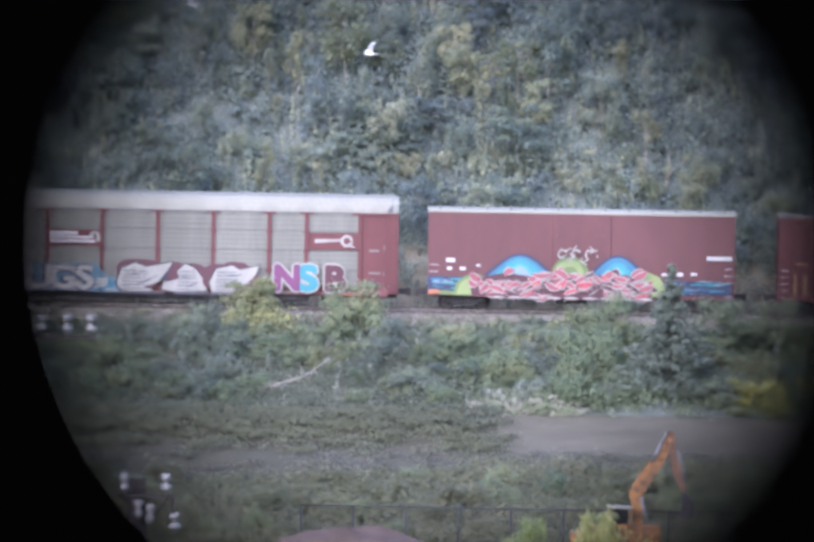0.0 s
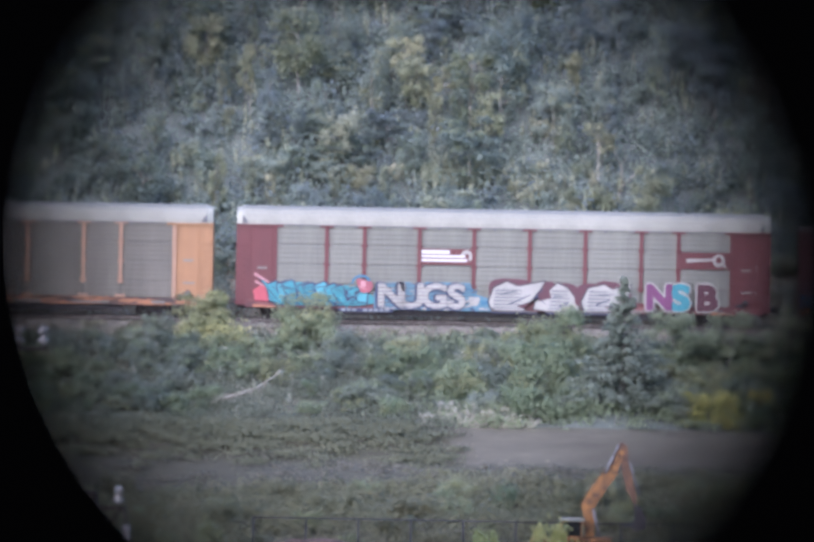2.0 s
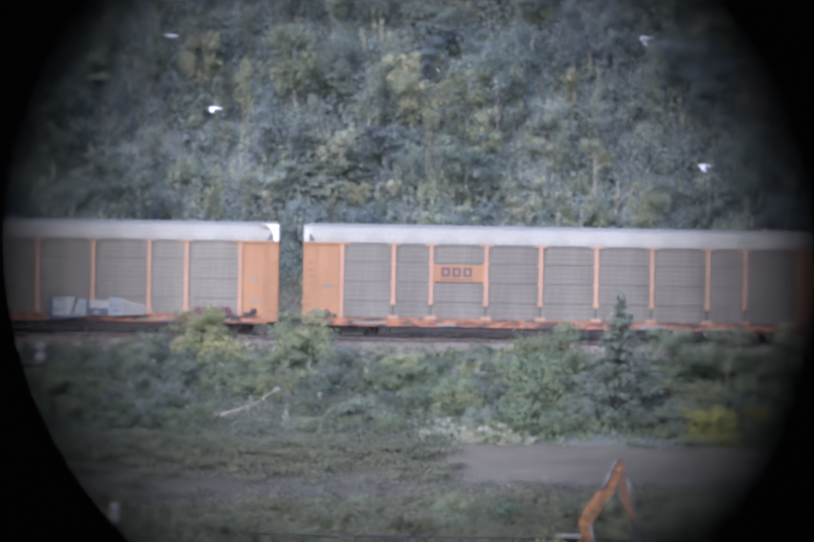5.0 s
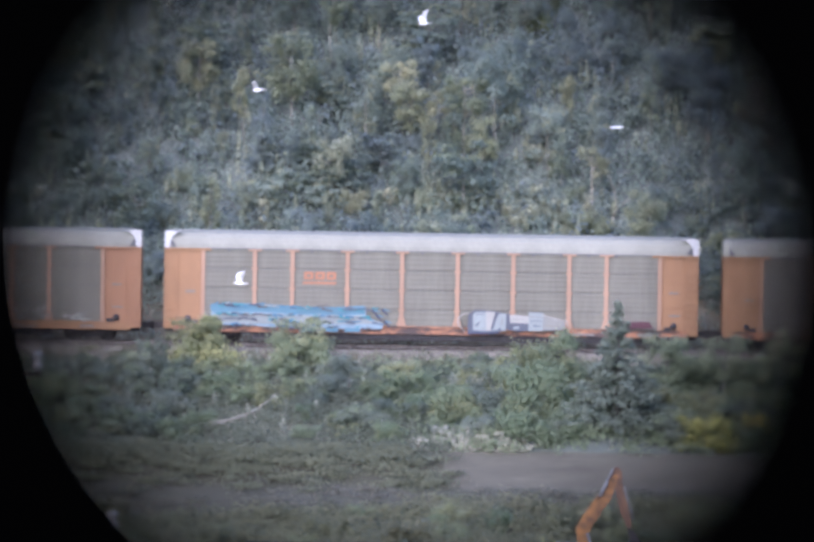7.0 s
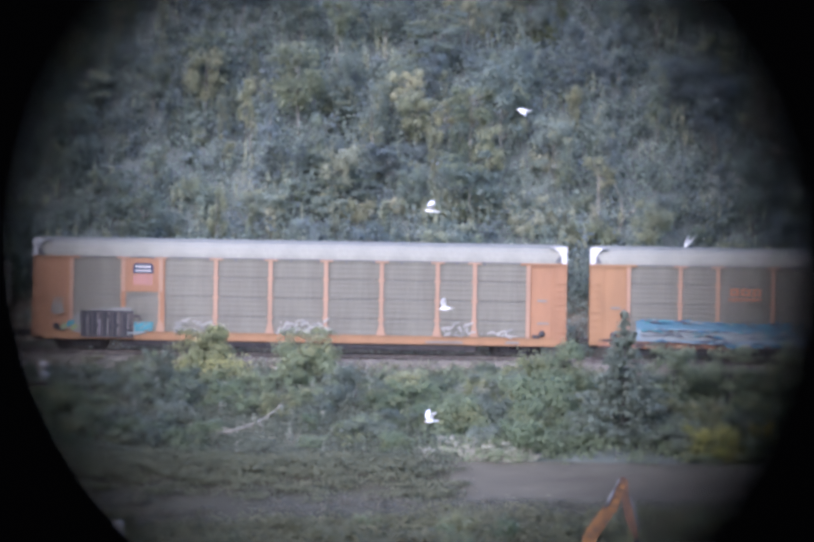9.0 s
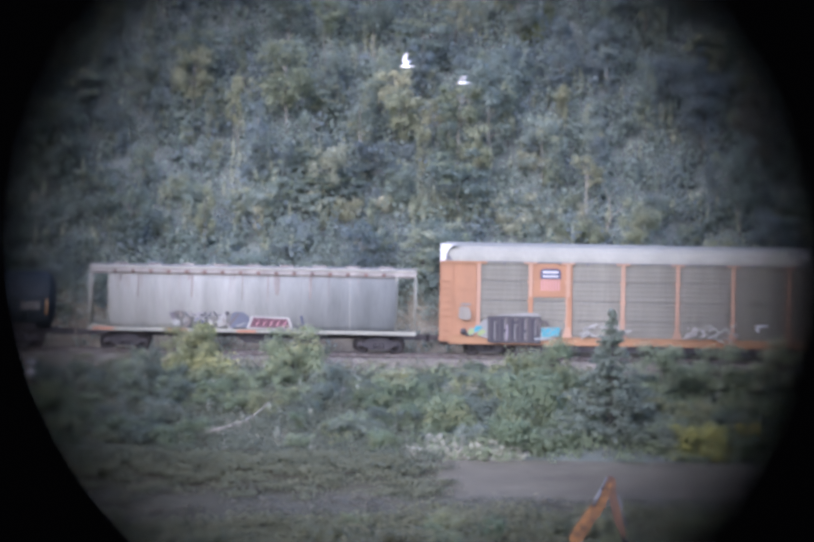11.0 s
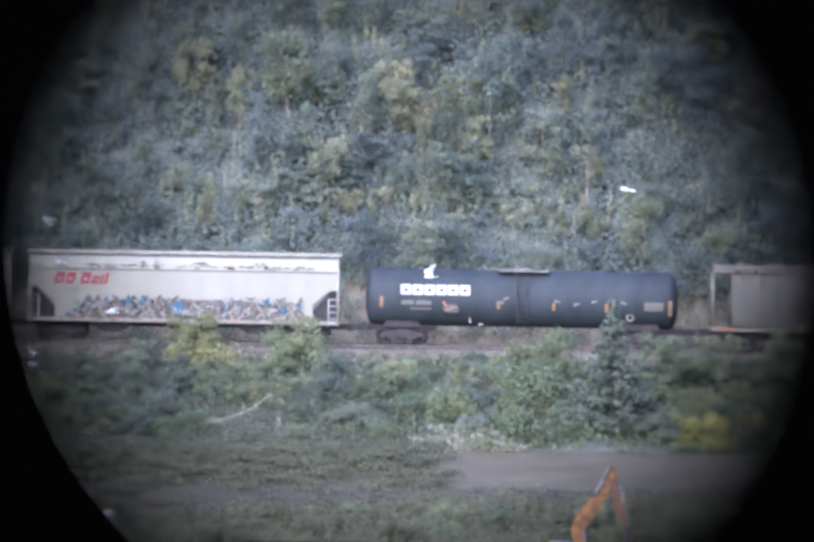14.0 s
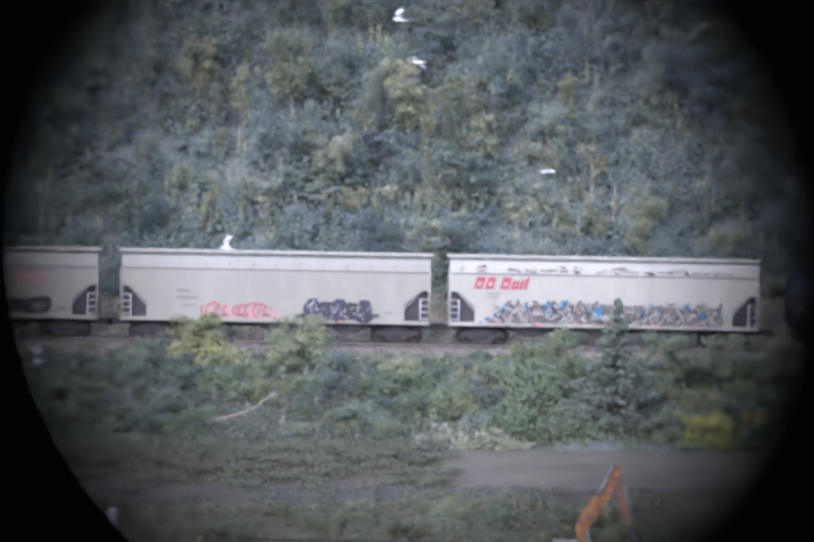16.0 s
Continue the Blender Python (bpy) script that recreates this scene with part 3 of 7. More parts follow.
    # end cabins with folded doors and a ladder
    for x0, x1, s in ((0.0, 2.0, -1), (L - 1.98, L, 1)):
        bm = bmesh.new()
        box(bm, x0, x1, SIDE - 0.01, -SIDE + 0.01, 0.72, 4.80, bevel=0.03)
        inner = x1 if s < 0 else x0
        outer = x0 if s < 0 else x1
        box(bm, inner - 0.09, inner + 0.09, SIDE - 0.07, SIDE, 1.0, 4.80)
        box(bm, min(x0, inner - 0.4), max(x1, inner + 0.4), SIDE - 0.10, SIDE + 0.02, 4.76, 4.87)
        m = outer - s * 0.62
        box(bm, m - 0.035, m + 0.035, SIDE - 0.06, SIDE, 0.8, 4.76)
        box(bm, outer - 0.04 if s > 0 else outer, outer if s > 0 else outer + 0.04, SIDE - 0.05, SIDE, 0.75, 4.76)
        cabin = part("end_cabin", bm, body, w)
        bm = bmesh.new()
        box(bm, min(inner, m) + 0.16, max(inner, m) - 0.12, SIDE - 0.035, SIDE, 1.05, 4.62, bevel=0.02)
        for z in (2.2, 3.45):
            box(bm, min(inner, m) + 0.2, max(inner, m) - 0.16, SIDE - 0.055, SIDE - 0.03, z - 0.03, z + 0.03)
        part("door_panel", bm, body, cabin)
        bm = bmesh.new()
        box(bm, inner - 0.10, inner + 0.10, SIDE - 0.085, SIDE - 0.02, 1.0, 4.78)
        part("corner_post", bm, posts or body, cabin)
        for i in range(9):
            z = 0.95 + i * 0.36
            bm = bmesh.new()
            rod(bm, (outer - s * 0.08, SIDE - 0.09, z), (outer - s * 0.50, SIDE - 0.09, z), 0.016, n=6)
            part("ladder_rung", bm, body, w)
        bm = bmesh.new()
        rod(bm, (outer - s * 1.25, SIDE - 0.02, 1.25), (outer - s * 1.25, SIDE - 0.10, 1.25), 0.17, n=12)
        box(bm, outer - s * 1.55 - 0.2, outer - s * 1.55 + 0.2, SIDE - 0.08, SIDE - 0.01, 1.02, 1.2)
        part("brake_wheel", bm, UNDER, w)
    # roof
    bm = bmesh.new()
    prof = [(SIDE - 0.03, 4.88), (SIDE - 0.01, 5.10), (SIDE + 0.06, 5.40), (SIDE + 0.22, 5.62), (SIDE + 0.55, 5.73), (0, 5.78),
            (-SIDE - 0.55, 5.73), (-SIDE - 0.22, 5.62), (-SIDE - 0.06, 5.40), (-SIDE + 0.01, 5.10), (-SIDE + 0.03, 4.88)]
    sweep(bm, [(y * 0.985, z - 0.02) for y, z in prof], 0.3, L - 0.3)
    top = part("roof", bm, roof, w, "pale whitish steel roof with rounded shoulders")
    n = 14
    wide = (L - 0.84) / n
    bm = bmesh.new()
    sweep(bm, prof, 0.006, wide - 0.006)
    first = part("roof_panel", bm, roof, top)
    first.location = (0.42, 0, 0)
    for i in range(1, n):
        again("roof_panel", first.data, top, (0.42 + wide * i, 0, 0))
    for x0, x1 in ((0.02, 0.42), (L - 0.42, L - 0.02)):
        bm = bmesh.new()
        lo, hi = (0.0, 0.3) if x0 < 1 else (0.3, 0.0)
        a = [bm.verts.new((x0, y * (1 - 0.12 * (lo == 0.0)), z - (z - 4.88) * 0.12 * (lo == 0.0))) for y, z in prof]
        b = [bm.verts.new((x1, y * (1 - 0.12 * (hi == 0.0)), z - (z - 4.88) * 0.12 * (hi == 0.0))) for y, z in prof]
        for i in range(len(prof)):
            bm.faces.new((a[i], a[(i + 1) % len(a)], b[(i + 1) % len(a)], b[i]))
        bm.faces.new(a[::-1]), bm.faces.new(b)
        part("roof_end", bm, WHITE_CAR, w, "white end cap of the roof")
        k = 1 if x0 < 1 else -1
        o = 0.0 if x0 < 1 else L
        arc = [(0.30 + 0.62 * (1 - math.cos(a)), 5.00 + 0.72 * math.sin(a)) for a in np.linspace(0, math.pi / 2, 7)]
        if flange:
            bm = bmesh.new()
            plate(bm, [(o + k * x, z) for x, z in [(0.0, 4.86), (0.0, 5.74), *arc[::-1], (0.24, 4.86)]][::k], SIDE - 0.06, SIDE + 0.25)
            part("roof_flange", bm, WHITE, w, "white curved flange at the roof's end")
        # a dark plate on the surface paints the shaded notch
        bm = bmesh.new()
        plate(bm, [(o + k * x, z) for x, z in ((0.30, 4.92), (0.62, 4.93), (0.52, 5.10), (0.40, 5.26), (0.32, 5.28))][::k], SIDE - 0.075, SIDE + 0.10)
        part("roof_notch", bm, SEAM, w, "dark plate in place of the shaded gap beside the roof end")
    bm = bmesh.new()
    x = 3.3
    while x < L - 3:
        box(bm, x - 0.05, x + 0.05, SIDE - 0.05, SIDE + 0.02, 4.72, 4.84)
        x += 1.42
    box(bm, 2.0, L - 2.0, SIDE - 0.045, SIDE + 0.05, 4.84, 4.89)
    part("roof_rail", bm, SEAM, w)
    for x0, x1, z0, z1 in plates:
        bm = bmesh.new()
        box(bm, x0, x1, SIDE - 0.05, SIDE + 0.03, z0, z1, bevel=0.015)
        part("name_plate", bm, body, w, "painted sheet plate on the side")
    bars("lettering", [(20.2, 22.1, 0.70, 0.80), (24.3, 25.0, 0.72, 0.84), (1.1, 1.6, 2.6, 2.7), (25.9, 26.4, 2.9, 3.0), (25.9, 26.5, 1.75, 1.84)], SIDE - 0.08, GREY_LETTER, w, "small faded markings")
    return w


def wagon_red_rack():
    w = autorack("car carrier with grey ribbed screens, maroon posts and bright graffiti", MAROON, GALV, False, ((9.42, 12.18, 2.95, 3.78), (22.72, 25.5, 2.95, 3.82)), sill=WORN_MAROON)
    y = SIDE - 0.055
    bars("logo", [(9.50, 10.95, 3.52, 3.70), (9.48, 11.75, 3.33, 3.46), (9.48, 11.85, 3.12, 3.26)], y, WHITE, w, "white striped maker's mark")
    m = Mural(y)
    m.arc(11.82, 3.42, 0.22, -60, 190, 0.2, "white")
    m.done(w, "white curl")
    m = Mural(y)
    m.arc(24.75, 3.42, 0.26, 0, 350, 0.16, "white")
    m.stroke(23.1, 3.40, 24.5, 3.46, 0.2, "white")
    m.stroke(24.8, 3.25, 25.15, 3.1, 0.14, "white")
    m.done(w, "white key-shaped mark")
    bars("lettering", [(26.1, 26.7, 2.95, 3.25), (26.2, 26.5, 2.55, 2.65), (25.9, 26.7, 1.7, 1.85)], SIDE - 0.02, GREY_LETTER, w, "faded pale stencil marks")
    m = Mural(SIDE - 0.12)
    # turquoise piece over the left end
    m.coat([(1.0, 0.95), (0.9, 1.5), (1.5, 1.9), (2.4, 1.2), (2.6, 0.9)], "red")
    m.stroke(0.95, 2.35, 1.9, 1.8, 0.14, "pink"), m.stroke(1.0, 1.95, 1.5, 1.7, 0.12, "pink")
    m.coat([(1.35, 2.0), (1.75, 1.75), (3.2, 1.95), (4.6, 1.85), (5.6, 1.8), (6.7, 1.55), (7.45, 0.98), (6.3, 0.78), (3.5, 0.76), (2.2, 0.78), (1.8, 1.25)], "teal")
    rng = random.Random(3)
    for i in range(10):
        x, z = 1.75 + i * 0.5, 1.0 + 0.05 * (i % 2)
        top = 1.95 - 0.06 * max(0, i - 3) + rng.uniform(-0.05, 0.12)
        lean = rng.uniform(-0.35, 0.1)
        m.coat([(x - 0.03, z - 0.1), (x + 0.55, z - 0.16), (x + 0.62 + lean, top), (x + 0.42 + lean, top + 0.1), (x - 0.12 + lean, top - 0.12)], "navy")
        m.coat([(x + 0.04, z - 0.04), (x + 0.48, z - 0.09), (x + 0.54 + lean, top - 0.05), (x + 0.40 + lean, top), (x - 0.04 + lean, top - 0.17)], ("cyan", "aqua", "cyan", "teal")[i % 4])
    for i in range(110):
        x, z = rng.uniform(1.7, 6.4), rng.uniform(0.9, 1.75)
        m.stroke(x, z, x + rng.uniform(0.15, 0.55), z + rng.choice((-0.35, -0.2, 0.08, 0.3)) * rng.uniform(0.5, 1), rng.uniform(0.03, 0.075), ("navy", "teal", "aqua", "navy")[i % 4])
    m.coat([(1.2, 2.1), (1.5, 1.95), (2.6, 1.0), (2.3, 0.76), (1.9, 1.2)], "teal"), m.stroke(1.25, 2.05, 2.35, 0.85, 0.06, "navy")
    m.arc(6.45, 1.85, 0.48, 20, 170, 0.12, "blue"), m.coat(blob(6.62, 1.82, 0.36, 0.34, random.Random(2)), "rose"), m.coat(blob(6.55, 1.92, 0.14, 0.16, random.Random(3)), "pink"), m.stroke(6.3, 1.8, 6.75, 1.6, 0.06, "pink")
    m.done(w, "sprayed turquoise piece with a red ball")
    m = Mural(m.y)
    # white block letters edged in blue, over the ribs
    m.coat([(7.1, 0.62), (7.1, 1.45), (7.5, 1.98), (8.9, 2.06), (9.4, 1.86), (9.8, 2.08), (12.0, 2.06), (12.3, 1.5), (13.1, 1.25), (13.1, 0.62)], "pale_blue")
    rng = random.Random(23)
    for i in range(46):
        x, z = rng.uniform(7.15, 12.2), rng.uniform(0.7, 1.85)
        m.stroke(x, z, x + rng.uniform(0.2, 0.6), z + rng.uniform(-0.25, 0.2), rng.uniform(0.05, 0.14), ("blue", "navy", "ice", "slate", "sky", "white")[i % 6])
    glyphs = (("N", 7.22, 1.18), ("U", 8.26, 1.22), ("G", 9.50, 1.12), ("S", 10.85, 1.22))
    m.coat(blob(12.25, 1.14, 0.27, 0.22, random.Random(11)), "white"), m.stroke(10.6, 1.16, 12.2, 1.12, 0.16, "white")
    m.stroke(12.6, 1.05, 13.1, 1.05, 0.22, "blue"), m.stroke(12.5, 0.75, 13.0, 0.72, 0.1, "white")
    for x in (7.3, 8.4, 9.6, 10.7):
        m.stroke(x, 0.70, x + 0.9, 0.68, 0.12, "white")
    m.stroke(9.9, 0.62, 9.95, 1.0, 0.2, "blue"), m.stroke(11.3, 0.62, 11.4, 1.0, 0.25, "blue")
    y = m.y - 0.006
    m.done(w, "pale blue field behind white letters")
    m = Mural(m.y)
    for glyph, x, wide in glyphs:
        letters(glyph, x - 0.03, 0.78, 1.66, y, SPRAY["navy"], w, "navy edge of a sprayed letter", wide, 0.02, 0.135)
        letters(glyph, x + 0.02, 0.80, 1.66, y - 0.010, SPRAY["white"], w, "sprayed white letter", wide, 0.015, 0.06)
    m.y = y - 0.02
    # dark lines paint the shadows of the screen's ribs
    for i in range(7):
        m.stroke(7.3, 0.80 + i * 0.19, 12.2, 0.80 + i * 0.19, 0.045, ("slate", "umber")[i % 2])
    m.done(w, "painted lines for the ribs' shadows over the letters")
    m = Mural(m.y)
    # big white winged letters edged in plum, one part each
    def winged(backs, pts, marks, ribs):
        for cx, cz, rx, rz in backs:
            m.coat(blob(cx, cz + 0.14, rx, rz, random.Random(int(cx * 7)), square=0.7), "plum")
        cx, cz = sum(p[0] for p in pts) / len(pts), sum(p[1] for p in pts) / len(pts)
        pts = [(x, 0.70 + (z - 0.70) * 1.14) for x, z in pts]
        m.coat([(cx + (x - cx) * 1.06, cz + (z - cz) * 1.09) for x, z in pts], "black")
        m.coat(pts, "white")
        # slate and grey lines: rib shadows painted across the letter
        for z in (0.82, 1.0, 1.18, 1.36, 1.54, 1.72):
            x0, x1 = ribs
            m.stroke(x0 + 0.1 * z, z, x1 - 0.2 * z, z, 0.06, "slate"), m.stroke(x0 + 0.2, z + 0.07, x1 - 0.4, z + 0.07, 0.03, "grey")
        for x0, z0, x1, z1, wide in marks:
            m.stroke(x0, z0, x1, z1, wide, "navy")
        x0, x1 = ribs
        m.stroke(x0 - 0.05, 0.66, x1 + 0.5, 0.64, 0.13, "umber"), m.stroke(x0 - 0.05, 0.58, x1 + 0.5, 0.58, 0.07, "navy")
        m.done(w, "big white winged letter edged in plum")

    winged([(14.1, 1.42, 1.2, 0.78), (15.9, 1.40, 0.5, 0.7)],
           [(13.0, 1.1), (13.25, 1.7), (13.9, 1.98), (14.5, 1.78), (15.85, 2.02), (15.6, 1.65), (15.1, 1.1), (14.4, 0.9), (14.9, 0.72), (13.4, 0.68), (13.1, 0.82)],
           [(14.05, 1.02, 15.1, 1.5, 0.07), (15.3, 1.3, 15.75, 1.85, 0.07), (13.6, 1.5, 14.5, 1.72, 0.05)], (13.15, 15.0))
    m = Mural(m.y)
    winged([(17.0, 1.36, 0.6, 0.62)], [(16.1, 1.62), (16.5, 1.95), (17.0, 1.75), (17.5, 1.2), (17.6, 0.76), (16.0, 0.70), (15.3, 0.78), (15.4, 1.1), (16.2, 1.28)],
           [(16.6, 0.95, 17.1, 1.15, 0.07), (15.4, 1.5, 15.9, 1.05, 0.05), (16.3, 1.45, 16.8, 1.45, 0.05)], (16.0, 17.4))
    m = Mural(m.y)
    winged([(18.1, 1.36, 0.7, 0.66), (19.2, 1.40, 1.0, 0.66)],
           [(17.75, 1.15), (18.1, 1.75), (18.9, 1.92), (19.3, 1.72), (20.3, 1.92), (20.1, 1.5), (19.6, 1.05), (18.9, 0.95), (19.3, 0.74), (17.9, 0.72)],
           [(18.5, 1.05, 19.2, 1.35, 0.07), (18.6, 1.55, 19.4, 1.6, 0.05)], (17.95, 19.5))
    for x in (0.9, 24.4):
        m = Mural(m.y)
        m.stroke(x, 0.72, x + 1.2, 0.67, 0.12, "orange")
        m.done(w, "short orange dash on the sill")
    # three block letters
    y = m.y - 0.006
    bm = bmesh.new()
    box(bm, 5.3, 8.1, y - 0.012, y - 0.002, 0.50, 0.68)
    part("painted_band", bm, SPRAY["navy"], w, "dark band with small pale lettering")
    bars("lettering", [(5.45 + i * 0.28, 5.65 + i * 0.28, 0.54, 0.64) for i in range(9) if i != 3], y - 0.014, SPRAY["ice"], w, "small pale lettering bar")
    for glyph, x, colour, tone, wide in (("N", 21.02, "violet", "violet", 1.06), ("S", 22.24, "cyan", "turquoise", 1.32), ("B", 23.62, "plum", "plum", 1.10)):
        letters(glyph, x, 0.92, 1.72, y, SPRAY["white"], w, "white edge of a sprayed letter", wide, 0.03, 0.16)
        letters(glyph, x, 0.92, 1.72, y - 0.012, SPRAY[colour], w, "sprayed " + tone + " letter", wide, 0.03, 0.075)
    return w


def wagon_orange_rack_plain():
    w = autorack("car carrier with grey screens and faded orange posts", ORANGE, GALV_DUSTY, False, ((6.62, 9.36, 2.93, 3.80),), posts=ORANGE_PALE)
    y = SIDE - 0.055
    rects = []
    for x in (7.10, 7.66, 8.22):
        rects += [(x, x + 0.44, 3.56, 3.68), (x, x + 0.44, 3.20, 3.32), (x, x + 0.13, 3.32, 3.56), (x + 0.31, x + 0.44, 3.32, 3.56)]
    bars("logo", rects + [(7.05, 8.75, 3.04, 3.09)], y, DARK_LETTER, w, "dark outlined company mark with a line below")
    bars("stain", [(2.6, 4.3, 0.72, 0.84), (6.9, 7.9, 0.66, 0.80), (11.3, 11.8, 0.86, 0.92), (14.0, 14.4, 0.86, 0.92), (17.2, 18.6, 0.66, 0.86)], SIDE - 0.06, GREY_LETTER, w, "worn patches on the sill")
    return w


def wagon_orange_rack_blue():
    w = autorack("car carrier with orange posts and pale blue graffiti", ORANGE, GALV_WARM, True, posts=ORANGE_PALE, flange=True)
    y = SIDE - 0.02
    rects = []
    for x in (7.18, 7.76, 8.34):
        rects += [(x, x + 0.48, 3.62, 3.74), (x, x + 0.48, 3.36, 3.48), (x, x + 0.14, 3.48, 3.62), (x + 0.34, x + 0.48, 3.48, 3.62)]
    bars("logo", rects + [(7.12, 8.84, 3.12, 3.24)], y, SPRAY["orange"], w, "orange outlined company mark with a line below")
    m = Mural(SIDE - 0.13)
    m.coat([(2.45, 0.98), (2.4, 2.0), (3.6, 2.08), (6.0, 2.0), (8.0, 1.9), (10.35, 2.02), (10.4, 1.5), (11.3, 1.15), (11.2, 0.86), (6.6, 0.84), (4.0, 0.95)], "sky")
    m.coat([(2.45, 1.62), (2.4, 2.02), (3.6, 2.1), (6.0, 2.02), (8.0, 1.92), (10.35, 2.05), (10.3, 1.6), (7.5, 1.55), (5.0, 1.66)], "pale_blue")
    m.coat([(2.6, 1.06), (2.6, 1.5), (5.0, 1.52), (8.3, 1.44), (10.2, 1.4), (11.0, 1.15), (7.0, 1.02), (4.5, 1.04)], "ice")
    rng = random.Random(12)
    for i in range(170):
        x = rng.uniform(2.6, 10.8)
        z = rng.choice((2.04, 1.56, 1.58, 1.30, 1.02, 1.95)) - 0.012 * (x - 2.6)
        m.stroke(x, z, x + rng.uniform(0.15, 0.6), z + rng.uniform(-0.14, 0.1), rng.uniform(0.05, 0.12), ("navy", "ice", "teal", "blue", "umber", "slate")[i % 6])
    m.done(w, "long pale blue sprayed piece")
    for x, wide, colour in ((7.0, 0.8, "pale_blue"), (7.85, 0.45, "white"), (8.35, 0.6, "pale_blue"), (9.3, 0.8, "pale_blue")):
        m = Mural(m.y)
        m.coat([(x, 0.70), (x, 0.90), (x + wide, 0.90), (x + wide + 0.03, 0.70)], colour)
        m.done(w, "small sprayed block on the sill")
    for x, z in ((10.7, 1.85), (10.9, 1.6), (11.2, 1.9), (11.3, 1.3)):
        m = Mural(m.y)
        m.stroke(x, z, x + 0.3, z - 0.3, 0.12, "navy"), m.stroke(x + 0.1, z, x + 0.4, z - 0.1, 0.09, "pale_blue")
        m.done(w, "blue and navy fleck")
    m = Mural(m.y)
    # white block letters with a dark blue shade
    m.coat([(15.60, 0.70), (15.62, 1.66), (15.95, 1.94), (16.9, 1.92), (17.4, 1.80), (17.75, 1.76), (17.8, 1.1), (17.2, 0.80)], "slate")
    m.coat([(17.6, 0.96), (17.65, 1.35), (18.75, 1.32), (18.75, 0.92), (18.2, 0.86)], "slate")
    m.coat([(15.88, 0.90), (15.86, 1.70), (15.98, 1.84), (16.55, 1.84), (16.58, 0.88)], "ice"), m.stroke(16.02, 1.12, 16.2, 1.32, 0.12, "slate"), m.stroke(16.0, 1.74, 16.5, 1.72, 0.05, "slate"), m.stroke(16.3, 1.0, 16.5, 1.0, 0.05, "grey")
    m.coat([(16.56, 0.88), (16.52, 1.88), (17.02, 1.86), (16.84, 1.2), (16.80, 0.90)], "white")
    m.coat([(16.80, 0.92), (16.92, 1.2), (17.2, 1.78), (17.58, 1.76), (17.56, 0.90), (17.35, 0.88), (17.28, 1.06), (17.12, 0.92)], "ice"), m.stroke(16.84, 0.98, 17.1, 1.72, 0.15, "slate"), m.stroke(17.35, 1.2, 17.38, 1.6, 0.08, "grey")
    m.coat([(17.78, 1.30), (17.74, 1.72), (18.35, 1.70), (18.72, 1.66), (18.72, 1.28), (18.2, 1.30)], "white"), m.stroke(17.9, 1.5, 18.5, 1.48, 0.05, "grey")
    m.coat([(17.95, 0.98), (17.95, 1.12), (18.25, 1.14), (18.25, 1.0)], "ice")
    m.coat([(18.72, 0.90), (18.72, 1.88), (19.5, 1.84), (19.46, 0.92)], "ice"), m.stroke(18.95, 1.18, 19.35, 1.16, 0.07, "slate"), m.stroke(18.8, 1.42, 19.4, 1.44, 0.05, "slate"), m.stroke(18.75, 1.64, 19.45, 1.62, 0.06, "grey")
    m.coat([(19.5, 0.95), (19.5, 1.60), (20.1, 1.52), (20.6, 1.36), (20.6, 0.98)], "grey"), m.stroke(19.6, 1.2, 20.4, 1.16, 0.08, "tan"), m.stroke(19.7, 1.4, 20.3, 1.34, 0.05, "tan")
    m.stroke(15.62, 0.74, 17.2, 0.78, 0.12, "navy")
    m.stroke(19.4, 1.72, 20.7, 1.42, 0.07, "white"), m.stroke(20.7, 1.42, 20.75, 1.1, 0.05, "white")
    m.arc(15.55, 1.35, 0.45, 80, 200, 0.06, "white", 0.9), m.stroke(15.1, 1.2, 15.5, 0.8, 0.05, "white")
    m.done(w, "white sprayed blocks with a slate shade")
    m = Mural(m.y)
    m.coat([(23.0, 1.1), (23.2, 1.45), (24.9, 1.5), (25.1, 1.15)], "plum")
    m.done(w, "dull plum patch")
    return w


